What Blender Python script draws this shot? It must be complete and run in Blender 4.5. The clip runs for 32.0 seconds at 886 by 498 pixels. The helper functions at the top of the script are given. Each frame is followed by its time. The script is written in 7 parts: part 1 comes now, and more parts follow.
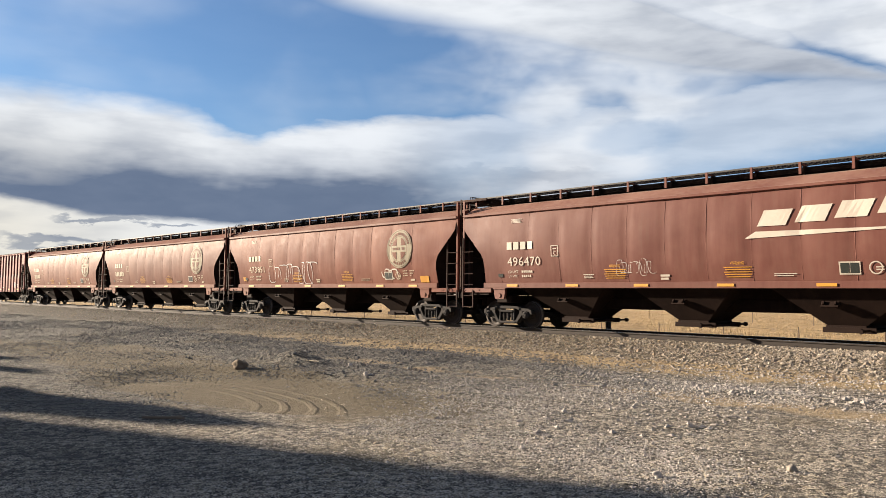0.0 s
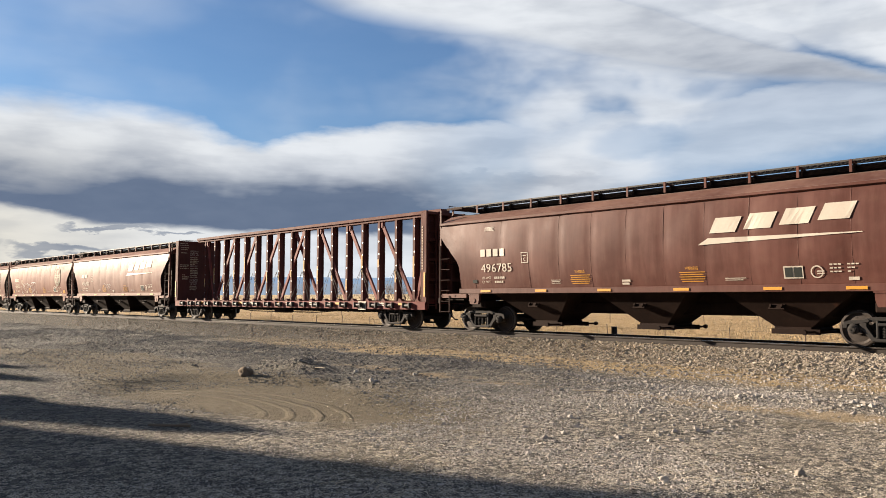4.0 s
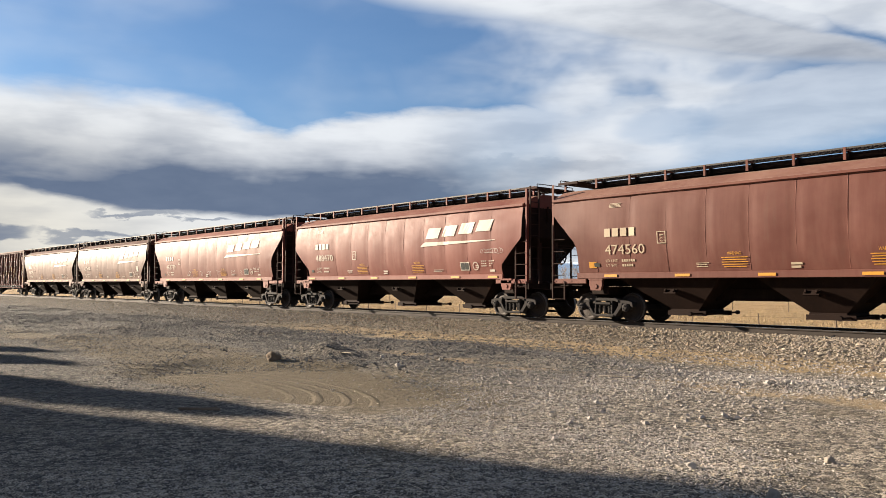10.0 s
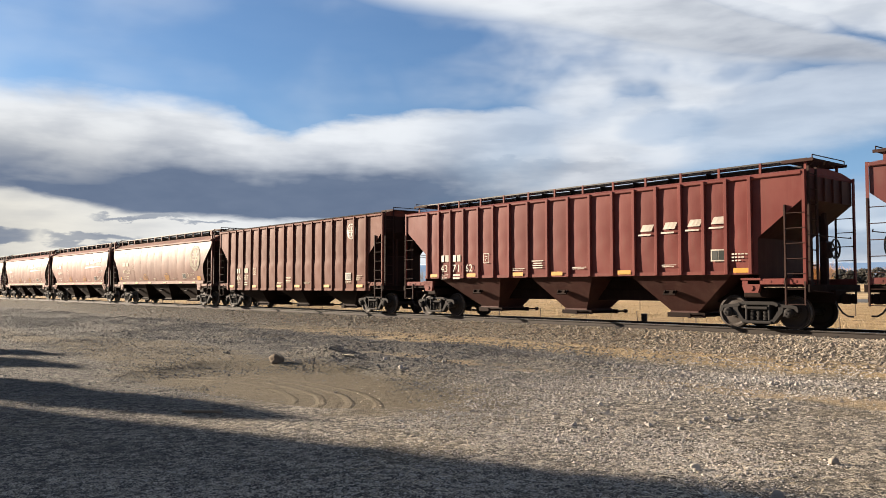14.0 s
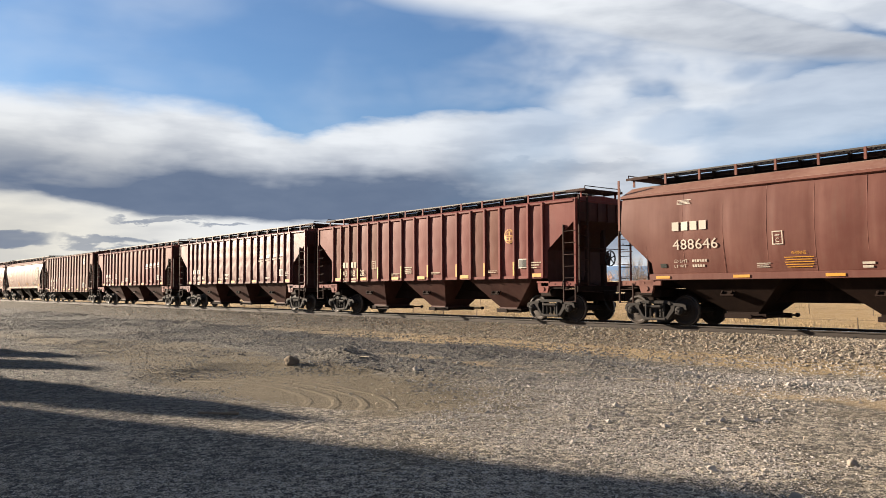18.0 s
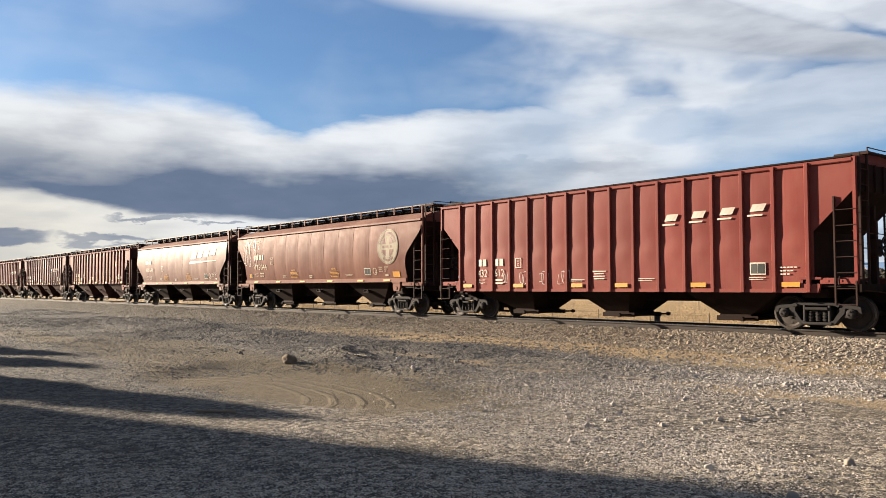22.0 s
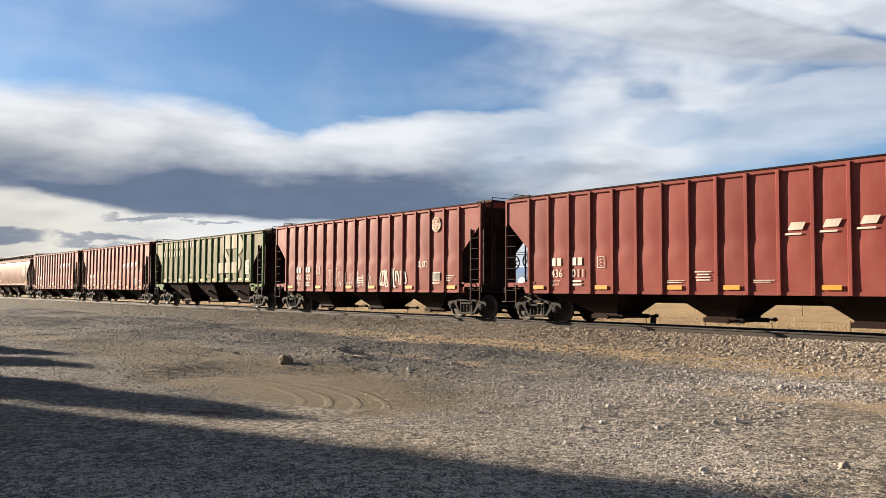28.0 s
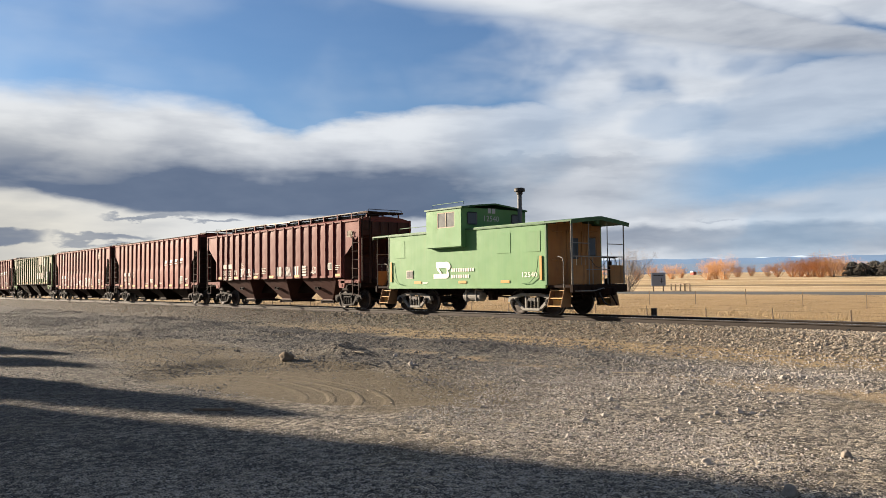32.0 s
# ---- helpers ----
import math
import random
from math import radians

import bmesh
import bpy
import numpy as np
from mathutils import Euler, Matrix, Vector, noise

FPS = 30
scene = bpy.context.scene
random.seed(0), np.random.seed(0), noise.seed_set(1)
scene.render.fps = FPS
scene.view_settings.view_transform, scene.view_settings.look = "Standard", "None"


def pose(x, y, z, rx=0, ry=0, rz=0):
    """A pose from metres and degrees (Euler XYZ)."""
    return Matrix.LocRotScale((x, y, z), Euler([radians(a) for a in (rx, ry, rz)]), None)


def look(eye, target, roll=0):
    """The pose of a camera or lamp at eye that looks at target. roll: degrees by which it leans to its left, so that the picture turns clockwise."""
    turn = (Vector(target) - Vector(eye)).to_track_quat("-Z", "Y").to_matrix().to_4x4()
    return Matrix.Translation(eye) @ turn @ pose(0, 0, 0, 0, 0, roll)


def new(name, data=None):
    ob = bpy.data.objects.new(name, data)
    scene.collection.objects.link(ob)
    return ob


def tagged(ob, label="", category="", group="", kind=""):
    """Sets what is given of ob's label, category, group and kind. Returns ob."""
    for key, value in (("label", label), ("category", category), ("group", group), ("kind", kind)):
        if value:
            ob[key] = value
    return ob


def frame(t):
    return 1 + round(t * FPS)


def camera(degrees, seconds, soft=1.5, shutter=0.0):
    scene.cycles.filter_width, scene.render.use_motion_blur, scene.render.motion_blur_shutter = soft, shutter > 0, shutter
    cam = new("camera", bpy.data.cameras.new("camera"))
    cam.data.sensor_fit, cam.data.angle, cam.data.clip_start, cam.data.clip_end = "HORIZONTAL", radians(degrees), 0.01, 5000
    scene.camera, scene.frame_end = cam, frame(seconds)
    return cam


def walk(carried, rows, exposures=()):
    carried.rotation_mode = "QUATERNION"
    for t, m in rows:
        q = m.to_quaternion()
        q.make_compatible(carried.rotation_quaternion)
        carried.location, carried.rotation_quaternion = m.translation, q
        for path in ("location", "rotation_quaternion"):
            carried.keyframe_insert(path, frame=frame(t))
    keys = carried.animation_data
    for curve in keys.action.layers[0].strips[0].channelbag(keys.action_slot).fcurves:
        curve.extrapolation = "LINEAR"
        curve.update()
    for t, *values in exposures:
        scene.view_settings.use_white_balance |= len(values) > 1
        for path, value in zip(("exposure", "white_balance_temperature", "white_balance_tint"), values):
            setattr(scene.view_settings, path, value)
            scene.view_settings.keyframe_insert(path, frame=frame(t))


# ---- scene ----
# ---- camera: a phone held at the edge of the gravel lot ----
EYE = (0.0, 0.0, 1.597)
cam = camera(57.46, 32.0, soft=0.65)


def aim(heading, tilt, lean):
    """heading: degrees from the track's far end (-x) towards the track (+y)."""
    a, e = radians(heading), radians(tilt)
    way = Vector((-math.cos(a) * math.cos(e), math.sin(a) * math.cos(e), math.sin(e)))
    return look(EYE, Vector(EYE) + way, lean)


AIM = [
    (0, 42.39, 3.20, 0.54),
    (0.5, 42.33, 3.16, 0.87),
    (1, 42.40, 2.98, 0.63),
    (1.5, 42.40, 2.77, 0.69),
    (2, 42.63, 3.31, 0.83),
    (2.5, 42.63, 3.86, 0.75),
    (3, 42.25, 3.83, 0.86),
    (3.5, 42.09, 3.79, 0.45),
    (5.5, 41.87, 2.95, -0.45),
    (6, 40.84, 3.16, -0.54),
    (6.5, 40.29, 3.19, -0.12),
    (7, 40.10, 3.07, 0.35),
    (7.5, 40.10, 2.93, 0.30),
    (8, 40.20, 2.84, 0.11),
    (8.5, 40.32, 2.76, 0.07),
    (9, 40.33, 2.69, 0.14),
    (9.5, 40.26, 2.61, 0.18),
    (10, 40.22, 2.58, 0.15),
    (10.5, 40.22, 2.64, 0.06),
    (11, 40.23, 2.75, -0.09),
    (11.5, 40.24, 2.76, -0.14),
    (12, 40.30, 2.87, -0.08),
    (12.5, 40.36, 3.01, -0.19),
    (13, 40.25, 2.93, -0.09),
    (13.5, 40.12, 2.77, 0.16),
    (14, 40.03, 2.72, -0.02),
    (14.5, 39.44, 2.96, 0.09),
    (16.5, 38.70, 3.03, 0.20),
    (17, 38.80, 2.99, 0.13),
    (17.5, 38.97, 3.00, -0.11),
    (18, 39.03, 2.82, -0.22),
    (18.5, 39.07, 2.77, -0.11),
    (19, 39.08, 2.79, -0.09),
    (19.5, 39.02, 2.76, -0.02),
    (20, 39.10, 2.79, -0.10),
    (20.5, 39.18, 2.83, -0.24),
    (21, 39.23, 2.71, -0.21),
    (21.5, 39.20, 2.63, 0.02),
    (22, 39.17, 2.73, -0.09),
    (22.5, 38.85, 2.76, -0.04),
    (23, 38.58, 2.80, 0.09),
    (23.5, 38.57, 2.86, 0.01),
    (24, 38.63, 2.78, -0.14),
    (24.5, 38.66, 2.61, -0.10),
    (25, 38.64, 2.50, -0.18),
    (25.5, 38.61, 2.48, -0.36),
    (27.5, 39.26, 2.75, 0.20),
    (28, 39.41, 2.82, 0.21),
    (28.5, 39.56, 2.95, 0.19),
    (29, 39.65, 2.94, 0.20),
    (29.5, 39.68, 2.76, 0.23),
    (30, 39.78, 2.65, 0.18),
    (30.5, 39.63, 2.64, 0.17),
    (31, 39.49, 2.53, 0.15),
    (31.5, 39.46, 2.52, 0.02),
    (32, 39.41, 2.47, -0.55),
]
# the picture darkens a little while the bright plain shows
EXPOSURE = [(0, 1.93), (2, 1.84), (3.5, 1.84), (6, 1.9), (7, 1.82), (9, 1.85), (11, 1.9), (29, 1.93), (30.5, 1.9), (32, 1.8)]
walk(cam, [(t, aim(a, e, r)) for t, a, e, r in AIM], EXPOSURE)

# ---- plan: the track runs along x, the train goes towards -x ----
TRACK_Y = 22.133
RAIL_Z = 0.45


def run(t):
    """How far the train stands from its place at 16 s."""
    u = (t - 16) / 16
    return -(11.3470 * (t - 16) + 16 * (-0.0220 * u * u + -0.1072 * u ** 3 + 0.0467 * u ** 4))

# ---- light: low sun ahead of the train on the near side, broken cloud ----
SUN_AZ, SUN_EL = 22.0, 15.0   # degrees from -x towards -y, and above the horizon
TO_SUN = Vector((-math.cos(radians(SUN_AZ)) * math.cos(radians(SUN_EL)),
                 -math.sin(radians(SUN_AZ)) * math.cos(radians(SUN_EL)), math.sin(radians(SUN_EL))))
sun_data = bpy.data.lights.new("sun", "SUN")
sun_data.energy, sun_data.angle, sun_data.color = 5.0, radians(0.9), (1.0, 0.83, 0.64)
sun = new("sun", sun_data)
sun.matrix_world = look(TO_SUN * 50, (0, 0, 0))


class Nodes:
    """A short way to write node trees."""

    def __init__(self, tree):
        self.t = tree
        self.t.nodes.clear()

    def put(self, v, socket):
        if isinstance(v, bpy.types.NodeSocket):
            self.t.links.new(v, socket)
        elif v is not None:
            socket.default_value = v

    def n(self, kind, ins=(), **props):
        node = self.t.nodes.new(kind)
        for k, v in props.items():
            setattr(node, k, v)
        for k, v in dict(ins).items():
            self.put(v, node.inputs[k])
        return node

    def m(self, op, a, b=None, c=None):
        node = self.t.nodes.new("ShaderNodeMath")
        node.operation = op
        for i, v in enumerate((a, b, c)):
            self.put(v, node.inputs[i])
        return node.outputs[0]

    def mix(self, f, a, b, blend="MIX"):
        node = self.t.nodes.new("ShaderNodeMix")
        node.data_type, node.blend_type = "RGBA", blend
        self.put(f, node.inputs[0]), self.put(a, node.inputs[6]), self.put(b, node.inputs[7])
        return node.outputs[2]

    def ramp(self, f, a, b):
        """0 below a, 1 above b, smooth between."""
        node = self.n("ShaderNodeMapRange", {0: f, 1: a, 2: b}, interpolation_type="SMOOTHSTEP")
        return node.outputs[0]

    def noise(self, vec, scale, detail=4.0, rough=0.55, dist=0.0):
        return self.n("ShaderNodeTexNoise", {"Vector": vec, "Scale": scale, "Detail": detail, "Roughness": rough, "Distortion": dist}).outputs[0]

    def scaled(self, vec, s):
        node = self.n("ShaderNodeMapping", {"Vector": vec, "Scale": s})
        return node.outputs[0]


def rgb(r, g, b):
    return (r, g, b, 1.0)


world = bpy.data.worlds.new("sky")
scene.world = world
world.use_nodes = True
w = Nodes(world.node_tree)
vec = w.n("ShaderNodeTexCoord").outputs["Generated"]
sky = w.n("ShaderNodeTexSky", sky_type="NISHITA", sun_disc=False, sun_elevation=radians(SUN_EL), sun_rotation=radians(270.0 - SUN_AZ), air_density=1.0, dust_density=0.6, ozone_density=2.0).outputs[0]
xyz = w.n("ShaderNodeSeparateXYZ", {0: vec})
vx, vy, vz = xyz.outputs
# heading as in aim(), and height, both in degrees
head = w.m("MULTIPLY", w.m("ARCTAN2", vy, w.m("MULTIPLY", vx, -1.0)), 57.2958)
high = w.m("MULTIPLY", w.m("ARCSINE", vz), 57.2958)
uv = w.n("ShaderNodeCombineXYZ", {0: w.m("MULTIPLY", head, 0.05), 1: w.m("MULTIPLY", high, 0.095), 2: 0.37}).outputs[0]
n1 = w.noise(uv, 1.3, 4.0, 0.5, 0.2)
n2 = w.noise(uv, 2.6, 4.0, 0.5, 0.15)
n3 = w.noise(w.scaled(uv, (1.0, 1.6, 1.0)), 7.0, 5.0, 0.55, 0.2)
h = w.m("ADD", head, w.m("MULTIPLY", w.m("SUBTRACT", n2, 0.5), 4.0))
e = w.m("ADD", high, w.m("ADD", w.m("MULTIPLY", w.m("SUBTRACT", n2, 0.5), 2.0), w.m("MULTIPLY", w.m("SUBTRACT", n3, 0.5), 1.3)))


def steps(base, *parts):
    """A line over the heading: a base height and rises between two headings."""
    out = base
    for rise, a, b in parts:
        out = w.m("ADD", out, w.m("MULTIPLY", w.ramp(h, a, b), rise))
    return out


def puff(at, el, rx, ry):
    """A small flat cloud with ragged edges."""
    a = w.m("DIVIDE", w.m("SUBTRACT", h, at), rx)
    b = w.m("DIVIDE", w.m("SUBTRACT", w.m("ADD", high, w.m("MULTIPLY", w.m("SUBTRACT", n3, 0.5), 2.4)), el), ry)
    return w.ramp(w.m("ADD", w.m("MULTIPLY", a, a), w.m("MULTIPLY", b, b)), 1.5, 0.4)


# the long bank of cloud: everything below its top, thin and milky to the right
top = steps(12.8, (0.3, 12.0, 17.0), (-0.6, 20.0, 24.5), (-1.4, 24.0, 28.8), (0.75, 29.6, 31.8), (0.9, 33.0, 39.0), (0.6, 42.0, 52.0), (1.0, 54.0, 66.0))
under_top = w.m("SUBTRACT", top, e)
crisp = w.ramp(head, 22.0, 30.0)
bank = w.ramp(under_top, w.m("ADD", -0.9, w.m("MULTIPLY", crisp, 0.75)), w.m("SUBTRACT", 1.6, w.m("MULTIPLY", crisp, 0.7)))
thin = w.m("MULTIPLY", w.ramp(head, 36.0, 48.0), w.ramp(n1, 0.6, 0.38))
bank = w.m("MULTIPLY", bank, w.m("SUBTRACT", 1.0, w.m("MULTIPLY", thin, 0.4)))
# a smooth lens of cloud that points down to the right
edge = w.m("SUBTRACT", 19.9, w.m("MULTIPLY", w.m("SUBTRACT", head, 32.5), 0.176))
over = w.m("SUBTRACT", w.m("ADD", high, w.m("MULTIPLY", w.m("SUBTRACT", n1, 0.5), 1.2)), edge)
lens_cloud = w.m("MULTIPLY", w.ramp(over, -0.6, w.m("SUBTRACT", 1.5, w.m("MULTIPLY", w.ramp(head, 44.0, 60.0), 0.9))), w.ramp(head, 29.0, 38.0))
# its tip: above it a ragged bright gap
tip = w.m("SUBTRACT", w.m("ADD", 15.6, w.m("MULTIPLY", w.m("SUBTRACT", 67.0, head), 0.4)), w.m("ADD", high, w.m("MULTIPLY", w.m("SUBTRACT", n3, 0.5), 0.8)))
lens_cloud = w.m("MULTIPLY", lens_cloud, w.ramp(tip, -0.4, 0.35))
veil = w.m("MULTIPLY", w.m("MULTIPLY", w.ramp(head, 33.0, 52.0), w.ramp(w.m("ADD", n1, w.m("MULTIPLY", n2, 0.5)), 0.48, 0.8)), 0.88)
wisps = w.m("ADD", 0.06, w.m("MULTIPLY", w.ramp(n1, 0.42, 0.75), 0.26))
# blue slivers under the lens and a small blue hole in the veil
sliver = w.m("MULTIPLY", w.m("MULTIPLY", w.ramp(over, 0.15, -0.35), w.ramp(over, -2.2, -1.0)), w.m("MULTIPLY", w.ramp(head, 50.0, 56.0), w.ramp(n2, 0.42, 0.66)))
hole_a, hole_b = w.m("DIVIDE", w.m("SUBTRACT", h, 56.0), 3.6), w.m("DIVIDE", w.m("SUBTRACT", e, 11.1), 1.3)
hole = w.ramp(w.m("ADD", w.m("MULTIPLY", hole_a, hole_a), w.m("MULTIPLY", hole_b, hole_b)), 1.3, 0.1)
veil = w.m("MAXIMUM", veil, w.m("MULTIPLY", w.ramp(tip, 0.0, -1.0), w.m("MULTIPLY", w.ramp(head, 54.0, 60.0), w.m("ADD", 0.45, w.m("MULTIPLY", n2, 0.9)))))
veil = w.m("MULTIPLY", veil, w.m("SUBTRACT", 1.0, w.m("MAXIMUM", w.m("MULTIPLY", sliver, 0.6), w.m("MULTIPLY", hole, 0.4))))
bank = w.m("MULTIPLY", bank, w.m("SUBTRACT", 1.0, w.m("MULTIPLY", hole, 0.35)))
cover = w.m("MINIMUM", 1.0, w.m("MAXIMUM", w.m("MAXIMUM", bank, lens_cloud), w.m("MAXIMUM", wisps, veil)))
# grey undersides: a slate band low over the train, small scud below it, the lens's lip
low_edge = steps(6.0, (-1.25, 11.0, 20.0), (-0.25, 20.0, 30.0), (-0.4, 32.0, 48.0))
slate = w.m("MULTIPLY", w.ramp(w.m("ADD", w.m("SUBTRACT", 10.6, e), w.m("MULTIPLY", w.m("SUBTRACT", n3, 0.5), 2.0)), 0.2, 5.0), w.ramp(w.m("SUBTRACT", w.m("ADD", high, w.m("MULTIPLY", w.m("SUBTRACT", n3, 0.5), 0.7)), low_edge), -0.1, 0.45))
slate = w.m("MULTIPLY", slate, w.m("SUBTRACT", w.m("ADD", 0.62, w.m("MULTIPLY", w.ramp(head, 9.0, 22.0), 0.38)), w.m("MULTIPLY", w.ramp(h, 34.0, 50.0), 0.74)))
scud = w.m("MAXIMUM", w.m("MAXIMUM", puff(10.3, 3.3, 2.8, 0.55), puff(16.6, 3.2, 3.0, 0.36)), w.m("MAXIMUM", puff(19.6, 4.75, 3.2, 0.22), puff(24.0, 4.4, 1.8, 0.16)))
low_bank = w.m("MULTIPLY", w.m("MULTIPLY", w.ramp(e, 4.1, 3.3), w.ramp(e, 1.2, 2.6)), w.ramp(head, 42.0, 52.0))
lip = w.m("MULTIPLY", lens_cloud, w.m("ADD", w.m("MULTIPLY", w.ramp(over, 2.0, 0.3), 0.12), w.m("MULTIPLY", w.ramp(head, 46.0, 62.0), 0.36)))
flecks = w.m("MAXIMUM", w.m("MAXIMUM", puff(46.0, 8.3, 9.0, 0.75), puff(51.5, 6.9, 5.5, 0.4)), w.m("MAXIMUM", puff(62.5, 7.0, 2.2, 0.14), puff(58.5, 4.3, 1.6, 0.12)))
slate = w.m("MAXIMUM", slate, w.m("MULTIPLY", flecks, 0.2))
grey = w.m("MAXIMUM", w.m("MAXIMUM", slate, w.m("MULTIPLY", scud, 0.62)), w.m("MAXIMUM", w.m("MULTIPLY", low_bank, 0.5), lip))
streaks = w.noise(w.scaled(uv, (1.0, 2.4, 1.0)), 3.0, 5.0, 0.52, 0.15)
grey = w.m("ADD", grey, w.m("MULTIPLY", w.ramp(w.m("ADD", w.m("MULTIPLY", n2, 0.4), w.m("MULTIPLY", streaks, 0.6)), 0.6, 0.36), 0.26))
# the bank's belly dulls gradually from its bright upper rim down
grey = w.m("ADD", grey, w.m("MULTIPLY", w.m("MULTIPLY", w.ramp(under_top, 0.8, 5.0), w.ramp(high, 5.2, 6.4)), w.m("MULTIPLY", w.ramp(head, 58.0, 44.0), 0.2)))
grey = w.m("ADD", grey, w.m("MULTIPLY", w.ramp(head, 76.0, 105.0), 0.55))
glow = w.m("MULTIPLY", w.ramp(head, 34.0, 8.0), w.ramp(high, 14.0, 3.0))
bright = w.mix(glow, rgb(0.76, 0.79, 0.83), rgb(0.74, 0.705, 0.62))
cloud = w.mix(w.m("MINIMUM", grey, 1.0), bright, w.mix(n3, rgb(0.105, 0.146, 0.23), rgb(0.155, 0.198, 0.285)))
blue = w.mix(1.0, sky, rgb(0.056, 0.082, 0.112), "MULTIPLY")
blue = w.mix(w.m("MULTIPLY", w.m("MULTIPLY", w.ramp(head, 44.0, 58.0), w.ramp(high, 15.0, 5.0)), 0.7), blue, rgb(0.26, 0.455, 0.72))
# open blue low on the right, between the banks
gap = w.m("MULTIPLY", w.ramp(w.m("ABSOLUTE", w.m("SUBTRACT", w.m("ADD", e, w.m("MULTIPLY", w.m("SUBTRACT", 67.0, head), 0.13)), 7.9)), 2.3, 0.3), w.ramp(h, 50.0, 62.0))
cover = w.m("MULTIPLY", cover, w.m("SUBTRACT", 1.0, w.m("MULTIPLY", gap, 0.95)))
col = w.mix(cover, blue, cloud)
# higher and behind, the sky is deeper and the cloud heavier
deep = w.m("MAXIMUM", w.ramp(high, 23.0, 42.0), w.m("MAXIMUM", w.ramp(head, 80.0, 110.0), w.ramp(head, -45.0, -80.0)))
col = w.mix(w.m("MULTIPLY", deep, 0.5), col, rgb(0.2, 0.25, 0.34))
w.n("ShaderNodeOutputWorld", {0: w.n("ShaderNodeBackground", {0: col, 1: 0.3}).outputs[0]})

# ---- materials ----
def material(name, build):
    mat = bpy.data.materials.new(name)
    mat.use_nodes = True
    g = Nodes(mat.node_tree)
    bsdf = g.n("ShaderNodeBsdfPrincipled")
    g.n("ShaderNodeOutputMaterial", {0: bsdf.outputs[0]})
    build(g, bsdf)
    return mat


def where(g):
    return g.n("ShaderNodeTexCoord").outputs["Object"]


def bump(g, bsdf, height, strength=0.3, distance=0.02):
    g.put(g.n("ShaderNodeBump", {"Height": height, "Strength": strength, "Distance": distance}).outputs[0], bsdf.inputs["Normal"])


def paint(name, c, faded, rough=0.42, dirt=0.5, rust=0.25, gloss=0.3, dust=0.0):
    """Weathered railway paint: sun-faded above, streaked and dusty below."""
    def build(g, b):
        v = where(g)
        big = g.noise(v, 0.45, 4, 0.6)
        mid = g.noise(v, 2.6, 5, 0.65)
        streak = g.noise(g.scaled(v, (5.0, 5.0, 0.35)), 1.4, 5, 0.6)
        fine = g.noise(v, 38.0, 3, 0.6)
        seed = g.n("ShaderNodeObjectInfo").outputs["Random"]
        col = g.mix(g.ramp(g.m("ADD", big, g.m("MULTIPLY", streak, 0.4)), 0.45, 0.95), rgb(*c), rgb(*faded))
        col = g.mix(g.m("MULTIPLY", g.ramp(mid, 0.45, 0.8), 0.25 * dirt), col, rgb(0.16, 0.11, 0.08))
        col = g.mix(g.m("MULTIPLY", g.ramp(streak, 0.52, 0.78), 0.5 * dirt), col, rgb(0.07, 0.045, 0.035))
        col = g.mix(g.m("MULTIPLY", g.ramp(g.m("ADD", mid, g.m("MULTIPLY", fine, 0.35)), 0.82, 0.95), rust), col, rgb(0.11, 0.035, 0.015))
        col = g.mix(1.0, col, g.mix(seed, rgb(0.86, 0.86, 0.86), rgb(1.1, 1.08, 1.06)), "MULTIPLY")
        g.put(col, b.inputs["Base Color"])
        g.put(g.m("ADD", rough - 0.1, g.m("MULTIPLY", mid, 0.28)), b.inputs["Roughness"])
        b.inputs["Specular IOR Level"].default_value = gloss
        if dust:
            g.put(g.m("MULTIPLY", g.ramp(g.m("ADD", big, g.m("MULTIPLY", streak, 0.5)), 0.35, 1.0), dust), b.inputs["Sheen Weight"])
            b.inputs["Sheen Roughness"].default_value = 0.45
            g.put(rgb(1.0, 0.9, 0.72), b.inputs["Sheen Tint"])
        bump(g, b, g.m("ADD", mid, g.m("MULTIPLY", fine, 0.3)), 0.12, 0.01)
    return material(name, build)


def plain(name, c, rough=0.7, metal=0.0, var=0.35, scale=9.0, gloss=0.3):
    def build(g, b):
        v = where(g)
        a, f = g.noise(v, scale, 5, 0.6), g.noise(v, scale * 7, 3, 0.6)
        dark = rgb(*[x * (1 - var) for x in c])
        light = rgb(*[min(1, x * (1 + var)) for x in c])
        g.put(g.mix(g.m("ADD", g.m("MULTIPLY", a, 0.7), g.m("MULTIPLY", f, 0.3)), dark, light), b.inputs["Base Color"])
        g.put(g.m("ADD", rough - 0.12, g.m("MULTIPLY", a, 0.24)), b.inputs["Roughness"])
        b.inputs["Metallic"].default_value = metal
        b.inputs["Specular IOR Level"].default_value = gloss
        bump(g, b, g.m("ADD", a, f), 0.2, 0.006)
    return material(name, build)


BROWN = paint("brown_paint", (0.097, 0.033, 0.026), (0.138, 0.058, 0.046), 0.54, 0.4, 0.25, 0.12, 0.13)
BROWN_DARK = paint("dark_brown_paint", (0.056, 0.0185, 0.014), (0.102, 0.041, 0.033), 0.52, 0.4, 0.25, 0.14, 0.1)
BROWN_FLAT = paint("dull_brown_paint", (0.1, 0.032, 0.022), (0.14, 0.056, 0.042), 0.6, 0.7, 0.3, 0.08)
TAN_BROWN = paint("faded_brown_paint", (0.108, 0.037, 0.027), (0.162, 0.069, 0.049), 0.56, 0.6, 0.4, 0.06, 0.06)
RED_BROWN = paint("red_brown_paint", (0.125, 0.032, 0.025), (0.166, 0.054, 0.043), 0.54, 0.4, 0.25, 0.13, 0.12)
